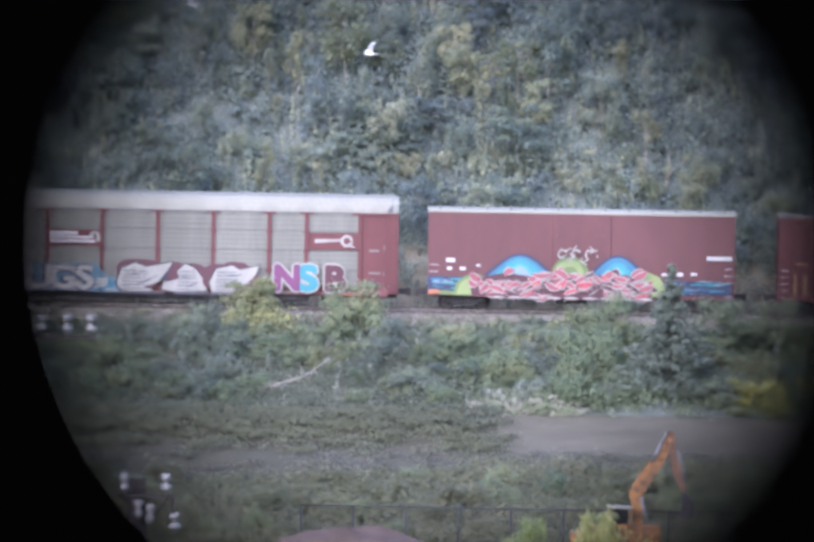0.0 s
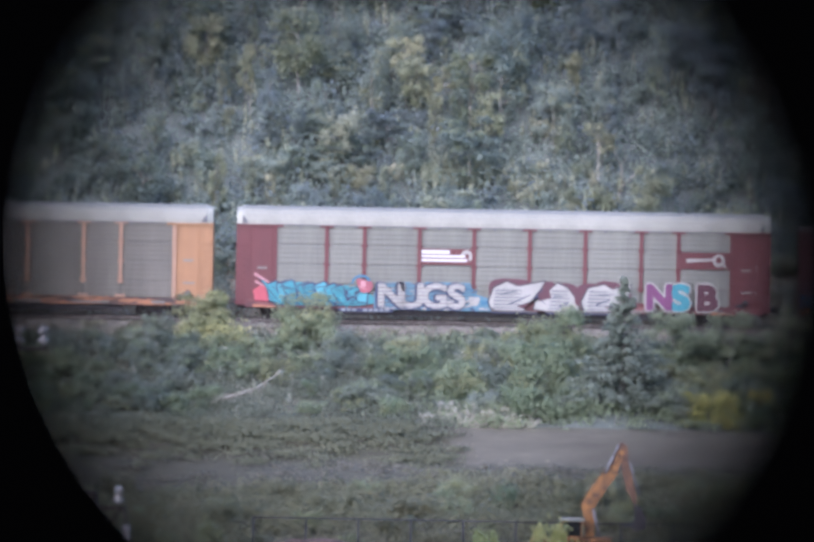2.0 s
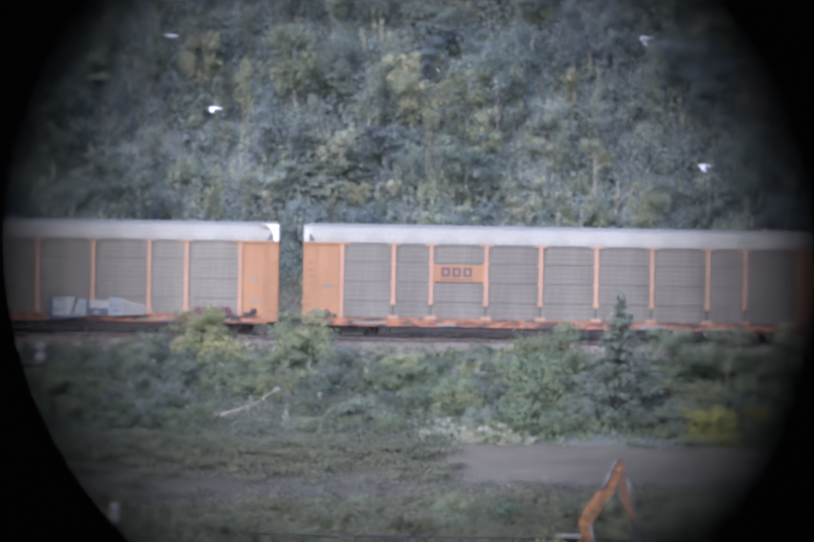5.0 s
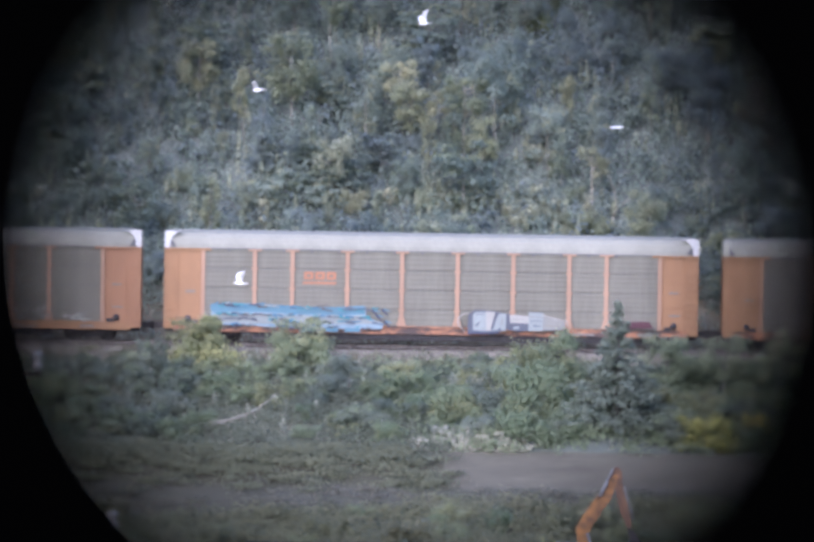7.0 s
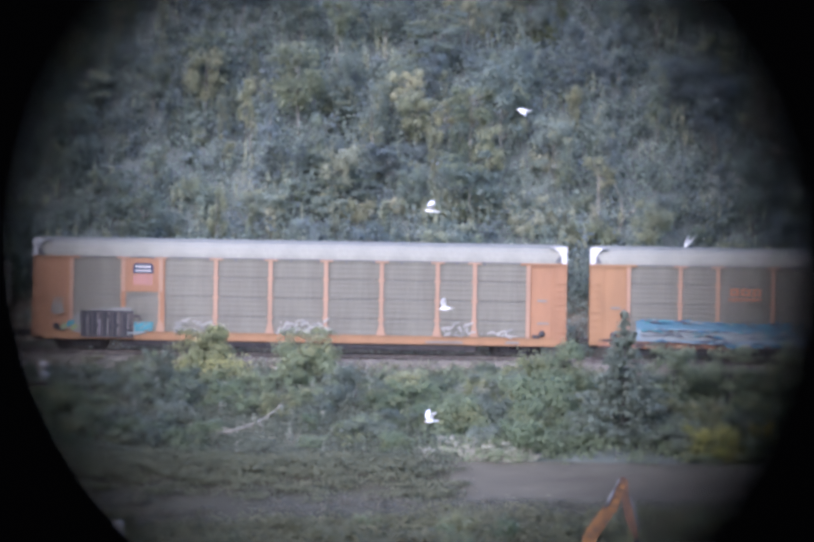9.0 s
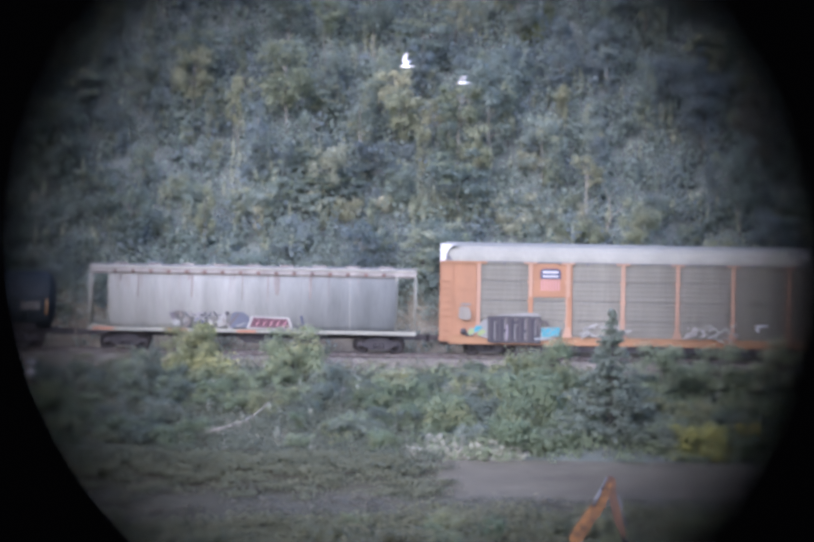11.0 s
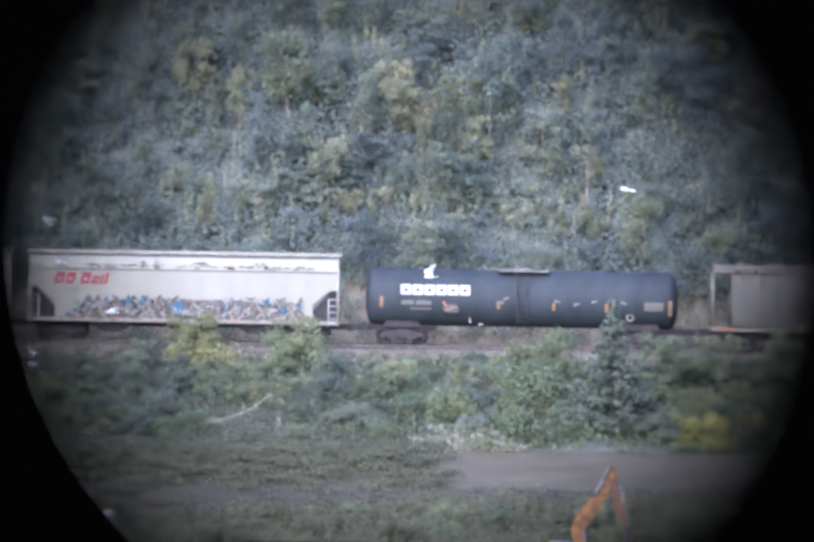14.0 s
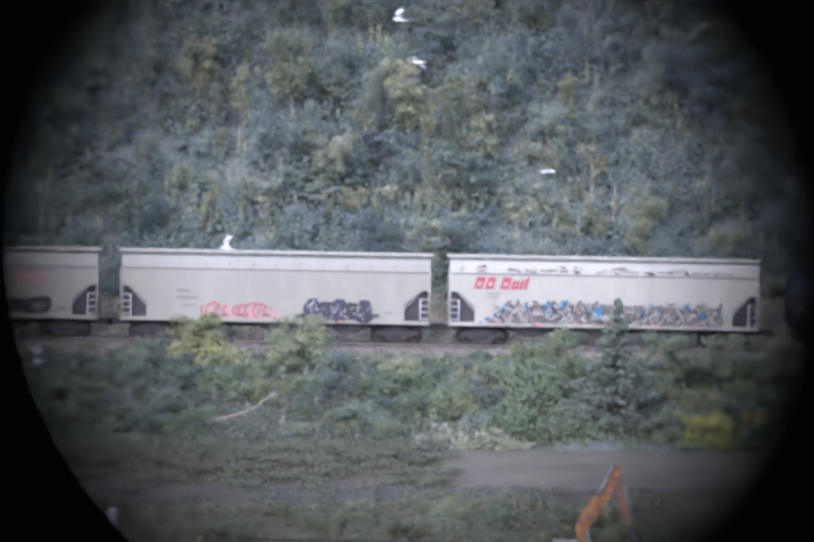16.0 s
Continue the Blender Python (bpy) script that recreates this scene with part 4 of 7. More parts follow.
def wagon_orange_rack_tags():
    w = autorack("car carrier with deep orange posts, name plate and tags", ORANGE_DEEP, GALV_WARM, True, ((4.55, 6.80, 3.08, 4.80),), posts=ORANGE_PALE, sill=ORANGE, flange=True)
    bm = bmesh.new()
    for x in (4.67, 6.68):
        box(bm, x - 0.12, x + 0.12, SIDE - 0.11, SIDE, 1.04, 3.1)
    part("plate_frame", bm, ORANGE_DEEP, w)
    y = SIDE - 0.055
    bm = bmesh.new()
    plate(bm, [(5.15, 4.02), (5.15, 4.42), (5.3, 4.55), (6.05, 4.55), (6.2, 4.42), (6.2, 4.02)], y - 0.004, y)
    part("logo", bm, SPRAY["navy"], w, "small dark shield-shaped mark")
    bars("stripe", [(5.2 + i * 0.145, 5.26 + i * 0.145, 3.42, 3.98) for i in range(7)], y, SPRAY["pink"], w, "faded pink stripe below the mark")
    bars("lettering", [(5.27, 6.08, 4.32, 4.42), (5.27, 6.08, 4.12, 4.20)], y - 0.006, WHITE, w, "two pale bars of lettering")
    m = Mural(SIDE - 0.13)
    m.coat(blob(4.0, 1.2, 1.9, 0.32, random.Random(9), square=0.4, rough=0.1), "white")
    m.coat(blob(3.7, 1.55, 1.55, 0.62, random.Random(8), square=0.5), "grey")
    rng = random.Random(16)
    for i, x in enumerate((2.62, 3.14, 3.66, 4.18, 4.70)):
        top = 1.98 + rng.uniform(-0.08, 0.1)
        m.coat([(x - 0.12, 0.72), (x - 0.14, top + 0.10), (x + 0.50, top + 0.12), (x + 0.52, 0.70)], "black"), m.coat([(x - 0.05, 0.78), (x - 0.06, top + 0.02), (x + 0.44, top + 0.04), (x + 0.45, 0.78)], "umber")
        m.coat([(x, 0.80), (x - 0.02, top), (x + 0.20, top + 0.02), (x + 0.20, 0.82)], "black"), m.stroke(x + 0.23, 0.9, x + 0.22, top - 0.1, 0.04, "grey")
        m.stroke(x + 0.1, (1.9, 1.3, 1.75, 1.35, 1.0)[i], x + 0.42, (1.9, 1.4, 1.8, 1.3, 1.1)[i], 0.2, "black")
        m.stroke(x + 0.36, 1.75 - 0.1 * (i % 3), x + 0.34, 0.85, 0.12, ("black", "mauve", "black", "umber", "black")[i])
    m.arc(5.35, 1.6, 0.24, 0, 340, 0.14, "umber"), m.coat([(5.28, 1.05), (5.25, 1.50), (5.8, 1.52), (6.22, 1.55), (6.15, 1.08)], "teal"), m.stroke(4.9, 0.95, 5.9, 0.97, 0.1, "ice")
    for x, z, c in ((5.4, 1.35, "cyan"), (5.7, 1.25, "cyan"), (1.5, 1.25, "lime"), (1.8, 1.4, "teal"), (2.0, 1.2, "lime")):
        petal(m, x, z - 0.12, x + 0.42, z + 0.1, 0.12, 0.05, c, "grey")
    m.done(w, "black and grey letters with turquoise flecks")
    rng = random.Random(21)
    for x0, x1, z0, z1, n in ((7.2, 9.6, 1.1, 1.62, 34), (12.4, 15.2, 1.02, 1.7, 46), (20.95, 22.5, 1.15, 1.7, 22), (22.9, 24.6, 1.08, 1.35, 16)):
        m = Mural(m.y)
        for _ in range(n):
            a, b = rng.uniform(x0, x1), rng.uniform(z0, z1)
            m.stroke(a, b, a + rng.uniform(-0.3, 0.5), b + rng.uniform(-0.18, 0.25), rng.uniform(0.06, 0.15), rng.choice(("white", "white", "white", "grey")))
        m.done(w, "white scrawled tag")
    m = Mural(m.y)
    m.coat(blob(1.3, 2.2, 0.35, 0.3, random.Random(14)), "tan")
    m.done(w, "round tan patch")
    return w


def boxcar(label, material, L, H, painted):
    w = empty("box_wagon", label, "railway wagon", "wagons of the freight train")
    running_gear(w, L, (0.6, 0.9), 1.9)
    bm = bmesh.new()
    box(bm, 0.0, L, -1.52, 1.52, 0.78, H - 0.12, bevel=0.02)
    part("body", bm, material, w)
    n = 12
    for i in range(n):
        a, b = L * i / n, L * (i + 1) / n
        bm = bmesh.new()
        box(bm, a + 0.012, b - 0.012, -1.56, -1.51, 0.80, H - 0.16, bevel=0.006)
        part("side_sheet", bm, material, w)
    bm = bmesh.new()
    for i in range(n + 1):
        x = min(max(L * i / n, 0.05), L - 0.05)
        box(bm, x - 0.04, x + 0.04, -1.585, -1.55, 0.78, H - 0.14)
    box(bm, 0, L, -1.6, -1.5, 0.72, 0.92)
    part("rib", bm, material, w)
    bm = bmesh.new()
    box(bm, L * 0.5 - 1.5, L * 0.5 + 1.5, -1.63, -1.55, 0.95, H - 0.3, bevel=0.02)
    for z in (1.9, 2.9, 3.9):
        box(bm, L * 0.5 - 1.4, L * 0.5 + 1.4, -1.655, -1.62, z - 0.04, z + 0.04)
    part("sliding_door", bm, material, w)
    bm = bmesh.new()
    sweep(bm, [(-1.6, H - 0.20), (-1.62, H - 0.08), (-1.5, H - 0.03), (0, H + 0.02), (1.5, H - 0.03), (1.62, H - 0.08), (1.6, H - 0.20)], -0.03, L + 0.03)
    part("roof", bm, PINK_RUST if not painted else WHITE_CAR, w, "pale worn roof edge")
    for i in range(13):
        x = L * (i + 0.5) / 13
        bm = bmesh.new()
        box(bm, x - 0.05, x + 0.05, -1.5, 1.5, H - 0.03, H + 0.04)
        part("roof_rib", bm, PINK_RUST, w)
    for x in (0.0, L):
        s = 1 if x < 1 else -1
        for i in range(5):
            z = 0.9 + i * 0.35
            bm = bmesh.new()
            rod(bm, (x + s * 0.1, -1.64, z), (x + s * 0.55, -1.64, z), 0.018, n=6)
            part("ladder_rung", bm, WHITE, w)
    return w


def wagon_red_box():
    L = 15.75
    w = boxcar("oxide-red box wagon with a large red, green and blue mural", BOX_RED, L, 5.2, True)
    bars("lettering", [(0.95, 1.4, 2.45, 2.65), (1.0, 1.25, 2.05, 2.2), (1.65, 1.95, 2.05, 2.2), (2.5, 2.7, 2.25, 2.35), (12.0, 12.3, 1.9, 2.05), (12.8, 13.1, 1.9, 2.1), (13.5, 13.8, 1.95, 2.1), (14.3, 15.6, 2.75, 2.95)], -1.66, WHITE, w, "small white stencil marks")
    m = Mural(-1.67)
    m.coat([(0.0, 0.95), (0.0, 1.75), (1.6, 1.7), (2.6, 1.8), (2.6, 0.95)], "navy")
    m.coat([(12.0, 0.95), (12.2, 1.75), (13.2, 1.65), (15.6, 1.6), (15.6, 0.95)], "navy")
    rng = random.Random(41)
    for i in range(70):
        x = rng.uniform(0.02, 1.6) if i % 2 else rng.uniform(12.3, 14.9)
        z = rng.uniform(1.0, 1.66)
        m.stroke(x, z, x + rng.uniform(0.4, 0.7), z + rng.uniform(-0.04, 0.04), rng.uniform(0.04, 0.1), ("blue", "cyan", "teal", "cyan", "navy", "sky", "blue")[i % 7])
    m.coat([(0.05, 0.8), (0.05, 1.02), (0.5, 1.05), (0.9, 0.86)], "orange"), m.coat([(0.6, 0.78), (0.7, 1.0), (1.6, 0.96), (1.7, 0.78)], "moss")
    dome(m, 4.75, 1.55, 2.4, 2.95, ("navy", "blue", "teal", "cyan", "aqua", "sky", "sky"))
    dome(m, 9.75, 1.55, 2.1, 2.95, ("navy", "blue", "blue", "teal", "cyan", "aqua", "sky"))
    m.coat([(6.45, 1.5), (6.4, 2.2), (6.7, 2.65), (7.3, 2.85), (7.9, 2.7), (8.25, 2.2), (8.3, 1.5)], "moss")
    m.coat([(6.62, 1.5), (6.58, 2.15), (6.82, 2.54), (7.3, 2.72), (7.75, 2.58), (8.0, 2.1), (8.05, 1.5)], "lime")
    m.coat([(6.9, 1.5), (6.85, 2.0), (7.1, 2.3), (7.5, 2.3), (7.8, 1.95), (7.8, 1.5)], "moss")
    m.coat([(1.3, 0.75), (1.5, 1.4), (1.9, 1.75), (2.5, 1.85), (3.1, 1.75), (3.2, 0.78)], "moss")
    m.coat([(1.5, 0.8), (1.65, 1.35), (2.0, 1.62), (2.5, 1.7), (2.9, 1.6), (2.9, 0.8)], "lime")
    m.coat([(10.9, 0.9), (10.8, 1.9), (11.3, 2.1), (11.9, 1.85), (12.25, 1.3), (12.1, 0.95), (11.5, 0.8)], "lime")
    m.coat([(2.3, 0.7), (2.2, 1.2), (2.9, 1.75), (4.0, 1.95), (6.0, 1.7), (8.2, 1.9), (10.2, 1.95), (11.0, 1.5), (11.5, 0.9), (10.8, 0.66), (5.0, 0.64)], "plum")
    rng = random.Random(17)
    for i in range(84):
        x, z = 2.5 + 8.7 * rng.random(), rng.uniform(0.72, 1.95)
        if z > 1.6 and (x < 3.2 or x > 10.6):
            z -= 0.6
        a = rng.choice((-0.5, -0.3, 0.25, 0.5, 0.8, 2.4)) + rng.uniform(-0.2, 0.2)
        ll = rng.uniform(0.5, 1.15)
        x1, z1 = x + ll * math.cos(a), min(2.1, max(0.62, z + ll * 0.7 * math.sin(a)))
        petal(m, x, z, x1, z1, rng.uniform(0.08, 0.17), rng.uniform(-0.16, 0.16), rng.choice(("red", "rose", "rose", "plum", "rose", "rose")), "white")
    for i in range(40):
        m.arc(rng.uniform(2.7, 11.0), rng.uniform(0.85, 1.75), rng.uniform(0.15, 0.4), 40 * (i % 8), 40 * (i % 8) + rng.uniform(60, 150), 0.05, rng.choice(("white", "white", "plum")), 0.6)
    for i in range(9):
        petal(m, 3.2 + i * 0.95, 0.70, 4.0 + i * 0.95, 0.68, 0.06, 0.02, "white", "plum")
    rng = random.Random(5)
    for x0 in (6.7, 7.4, 8.1):
        for _ in range(9):
            a, b = x0 + rng.uniform(-0.1, 0.6), 2.72 + rng.uniform(-0.1, 0.5)
            m.stroke(a, b, a + rng.uniform(-0.3, 0.4), b + rng.uniform(-0.25, 0.25), 0.08, ("white", "grey", "white", "tan", "plum")[_ % 5])
        m.arc(x0 + 0.2, 2.95, 0.22, 30, 250, 0.07, "white")
    m.done(w, "large sprayed mural in red, pink, lime and blue")
    return w


def wagon_dark_box():
    w = boxcar("dark red box wagon at the edge of the view", DARK_RED, 15.75, 5.15, False)
    bars("lettering", [(0.9, 1.5, 2.55, 2.7), (0.8, 1.0, 1.0, 2.1), (1.3, 1.5, 1.0, 2.1)], -1.66, YELLOW_BAR, w, "yellowish stencil marks")
    return w


def tank_wagon():
    w = empty("tank_wagon", "black round tank wagon with white block lettering", "railway wagon", "wagons of the freight train")
    L = 16.5
    for x0, x1 in ((0.0, 3.9), (L - 3.9, L)):
        bm = bmesh.new()
        box(bm, x0, x1, -0.4, 0.4, 0.70, 1.05)
        s = 1 if x0 < 1 else -1
        o = x0 if s > 0 else x1
        box(bm, min(o, o + s * 0.35), max(o, o + s * 0.35), -1.45, 1.45, 0.82, 1.0)
        box(bm, min(o, o - s * 0.75), max(o, o - s * 0.75), -0.14, 0.14, 0.68, 0.98)
        part("stub_sill", bm, UNDER, w)
        bm = bmesh.new()
        plate(bm, [(o + s * 3.1, 0.90), (o + s * 1.1, 0.90), (o + s * 1.3, 1.25), (o + s * 2.9, 1.25)][::s], -0.85, 0.85)
        part("saddle", bm, UNDER, w)
    bogie(w, 2.1), bogie(w, L - 2.1)
    R, zc = 1.47, 2.43
    bm = bmesh.new()
    prof = [(0.05, 0.22), (0.6, 0.24), (1.05, 0.32), (1.3, 0.45), (1.43, 0.60), (R, 0.75)]
    body = prof + [(R, x) for x in np.linspace(1.6, L - 1.6, 9)] + [(r, L - x) for r, x in prof[::-1]]
    lathe(bm, body, (0, 0, zc), "x", 40)
    part("tank", bm, TANK, w, "black tank barrel with domed ends")
    for x in (3.3, 5.9, 8.25, 10.6, 13.2):
        bm = bmesh.new()
        lathe(bm, [(R + 0.001, x - 0.03), (R + 0.012, x - 0.02), (R + 0.012, x + 0.02), (R + 0.001, x + 0.03)], (0, 0, zc), "x", 40)
        part("weld_band", bm, TANK, w)
    bm = bmesh.new()
    box(bm, 7.0, 9.6, -1.1, 1.1, 3.84, 3.90)
    lathe(bm, [(0.55, 3.8), (0.55, 3.97), (0.45, 4.0), (0.02, 4.01)], (8.3, 0, 0), "z", 16)
    for x in (7.05, 9.55):
        for y in (-1.08, 1.08):
            rod(bm, (x, y, 3.88), (x, y, 4.0), 0.02, n=6)
    part("top_platform", bm, GREY_LETTER, w, "pale walkway on top of the tank")
    bm = bmesh.new()
    for x in (8.0, 8.5):
        rod(bm, (x, -1.2, 3.86), (x, -1.62, 2.6), 0.025, n=6), rod(bm, (x, -1.62, 2.6), (x, -1.55, 0.9), 0.025, n=6)
    for i in range(9):
        rod(bm, (8.0, -1.60, 1.0 + i * 0.3), (8.5, -1.60, 1.0 + i * 0.3), 0.015, n=6)
    part("ladder", bm, UNDER, w)

    def on_barrel(name, rects, material, label):
        bm = bmesh.new()
        for x0, x1, z0, z1 in rects:
            zs = np.linspace(z0, z1, 4)
            ring = [[bm.verts.new((x, -math.sqrt(R * R - (z - zc) ** 2) - up, z)) for z in zs] for x, up in ((x0, 0.016), (x1, 0.016), (x0, -0.01), (x1, -0.01))]
            for k in range(3):
                bm.faces.new((ring[0][k], ring[1][k], ring[1][k + 1], ring[0][k + 1]))
            bm.faces.new((ring[0][0], ring[2][0], ring[3][0], ring[1][0])), bm.faces.new((ring[0][3], ring[1][3], ring[3][3], ring[2][3]))
        return part(name, bm, material, w, label)

    for i in range(6):
        x = 2.02 + i * 0.605
        rects = [(x, x + 0.53, 2.94, 3.12), (x, x + 0.53, 2.62, 2.78), (x, x + 0.17, 2.78, 2.94), (x + 0.37, x + 0.53, 2.78, 2.94)]
        on_barrel("logo", rects, WHITE, "white block shape")
    for bar in ((2.05, 2.7, 2.1, 2.32), (2.8, 3.6, 2.1, 2.32), (2.5, 3.6, 1.85, 1.95), (7.0, 7.3, 2.2, 2.35), (12.9, 13.2, 2.1, 2.25)):
        on_barrel("lettering", [bar], GREY_LETTER, "small grey stencil bar")
    for strip in [(0.95, 1.12, 1.95, 2.5), (6.95, 7.12, 1.95, 2.35), (9.8, 9.95, 1.9, 2.3), (12.5, 12.68, 1.85, 2.3), (15.75, 15.93, 1.7, 2.5)]:
        on_barrel("reflector", [strip], YELLOW_BAR, "yellowish reflector strip")
    on_barrel("placard", [(14.5, 15.5, 1.95, 2.4)], GREY_LETTER, "faded rectangular data panel")
    m = Mural(-1.51)
    m.coat(blob(4.6, 1.95, 0.42, 0.22, random.Random(3)), "umber"), m.stroke(4.3, 1.85, 4.8, 1.95, 0.1, "tan"), m.stroke(4.5, 2.05, 4.95, 2.0, 0.08, "tan"), m.stroke(4.2, 2.3, 4.4, 2.0, 0.12, "orange")
    m.done(w, "tan scrawl with an orange dash")
    m = Mural(-1.30)
    m.arc(13.8, 1.6, 0.17, 0, 350, 0.08, "grey")
    m.done(w, "pale ring mark")
    for x, z, up in ((7.3, 2.45, 0.1), (9.9, 2.4, -0.05), (11.8, 2.35, 0.08), (13.3, 2.4, -0.1), (10.9, 2.2, 0.1)):
        m = Mural(-1.49)
        m.stroke(x, z, x + 0.3, z + up, 0.12, "grey")
        m.done(w, "pale smudged mark")
    for x0, z0, x1, z1 in ((5.6, 1.2, 5.55, 1.6), (6.0, 1.1, 6.3, 1.15)):
        m = Mural(-1.10)
        m.stroke(x0, z0, x1, z1, 0.08, "white")
        m.done(w, "small white mark")
    return w


def silver_hopper():
    w = empty("hopper_wagon", "dusty silver round-sided covered hopper wagon with end frames", "railway wagon", "wagons of the freight train")
    L = 16.8
    running_gear(w, L, (0.7, 0.95), 1.9, 0)
    bm = bmesh.new()
    near = [(-1.18, 1.05), (-1.35, 1.45), (-1.48, 1.95), (-1.56, 2.6), (-1.54, 3.1), (-1.42, 3.6), (-1.22, 3.95)]
    prof = near + [(-y, z) for y, z in near[::-1]]
    sweep(bm, prof, 1.05, L - 1.05)
    for f in bm.faces:
        f.smooth = len(f.verts) == 4
    part("body", bm, SILVER, w, "round dusty silver side")
    for x in np.linspace(3.4, L - 3.4, 5):
        bm = bmesh.new()
        sweep(bm, [(y * 1.004, 2.5 + (z - 2.5) * 1.004) for y, z in prof], x - 0.02, x + 0.02)
        part("weld_band", bm, SILVER, w)
    rng = random.Random(9)
    for _ in range(26):
        x, wd, low = rng.uniform(1.2, L - 1.3), rng.uniform(0.04, 0.16), rng.uniform(2.5, 3.6)
        bm = bmesh.new()
        zs = [3.94, 3.6, 3.1, low] if low < 3.05 else [3.94, 3.6, low]
        ys = np.interp(zs, [p[1] for p in near], [p[0] for p in near])
        rows = [[bm.verts.new((x + dx * (1 - 0.5 * i / len(zs)), y - up, z)) for dx in (0, wd)] for up in (0.008, -0.02) for i, (y, z) in enumerate(zip(ys, zs))]
        n = len(zs)
        for i in range(n - 1):
            bm.faces.new((rows[i][0], rows[i + 1][0], rows[i + 1][1], rows[i][1]))
            for k in (0, 1):
                bm.faces.new((rows[i][k], rows[i + 1][k], rows[n + i + 1][k], rows[n + i][k]))
        part("rust_streak", bm, PINK_RUST if rng.random() < 0.6 else SPRAY["brown"], w, "thin rust streak bleeding from the roof edge")
    bm = bmesh.new()
    sweep(bm, [(-1.28, 3.90), (-1.34, 4.02), (-1.2, 4.25), (-0.6, 4.33), (0.6, 4.33), (1.2, 4.25), (1.34, 4.02), (1.28, 3.90)], 0.02, L - 0.02)
    for x in np.linspace(1.6, L - 1.6, 9):
        box(bm, x - 0.35, x + 0.35, -0.35, 0.35, 4.33, 4.42)
    part("roof", bm, PINK_RUST, w, "rust-bled pale roof edge with hatches")
    for x in np.arange(1.3, L - 0.8, 0.92):
        bm = bmesh.new()
        box(bm, x - 0.08, x + 0.10, -1.37, -1.25, 3.96, 4.12)
        part("roof_clip", bm, RUST, w, "dark rusty clip below the roof edge")
    bm = bmesh.new()
    box(bm, 0.02, L - 0.02, -1.30, -1.18, 4.22, 4.30)
    part("roof_rail", bm, WHITE_CAR, w, "pale rail along the roof edge")
    bm = bmesh.new()
    box(bm, 0.0, L, -1.5, -1.3, 0.98, 1.16)
    box(bm, 0.0, L, 1.3, 1.5, 0.98, 1.16)
    part("side_sill", bm, PALE_GREY, w)
    bars("stain", [(0.2, 1.3, 1.02, 1.15), (4.0, 5.1, 1.0, 1.14), (7.6, 8.6, 1.0, 1.1)], -1.505, SPRAY["orange"], w, "orange patches on the sill")
    for x in (0.06, 1.02, L - 1.02, L - 0.06):
        bm = bmesh.new()
        rod(bm, (x, -1.42, 1.1), (x, -1.30, 4.0), 0.05, n=8)
        part("end_post", bm, PALE_GREY, w, "pale end post")
        bm = bmesh.new()
        rod(bm, (x, 1.42, 1.1), (x, 1.30, 4.0), 0.07, n=8)
        part("end_post", bm, PALE_GREY, w, "pale end post")
    for x0, x1 in ((1.0, 2.6), (L - 2.6, L - 1.0)):
        bm = bmesh.new()
        box(bm, x0, x1, -1.1, 1.1, 1.0, 1.9)
        part("end_bay", bm, UNDER, w)
    for x in (5.6, 8.4, 11.2):
        bm = bmesh.new()
        plate(bm, [(x - 1.3, 1.1), (x + 1.3, 1.1), (x + 0.35, 0.42), (x - 0.35, 0.42)], -0.9, 0.9)
        part("hopper_chute", bm, UNDER, w)
    m = Mural(-1.50)
    rng = random.Random(31)
    for i in range(34):
        x, z = rng.uniform(4.3, 7.2), rng.uniform(1.25, 1.85)
        a = rng.uniform(-0.5, 2.4)
        petal(m, x, z, x + 0.45 * math.cos(a), min(2.05, z + 0.4 * math.sin(a)), rng.uniform(0.03, 0.09), rng.uniform(-0.08, 0.08), rng.choice(("grey", "tan", "brown", "navy", "black", "mauve")), rng.choice(("grey", "grey", "black", "white")))
    m.coat(blob(7.75, 1.6, 0.5, 0.42, random.Random(5)), "slate"), m.stroke(7.2, 1.35, 7.7, 1.95, 0.16, "umber"), m.stroke(7.6, 1.3, 8.1, 1.5, 0.1, "grey")
    m.coat([(8.1, 1.2), (8.35, 1.85), (10.3, 1.8), (10.5, 1.2)], "white")
    m.coat([(8.25, 1.26), (8.45, 1.78), (10.2, 1.72), (10.35, 1.26)], "plum")
    for i in range(5):
        m.stroke(8.6 + i * 0.35, 1.35, 8.75 + i * 0.35, 1.62, 0.07, "pink")
    m.stroke(10.9, 1.9, 11.0, 1.4, 0.12, "navy")
    m.done(w, "small faded tags in grey, navy and dark red")
    return w


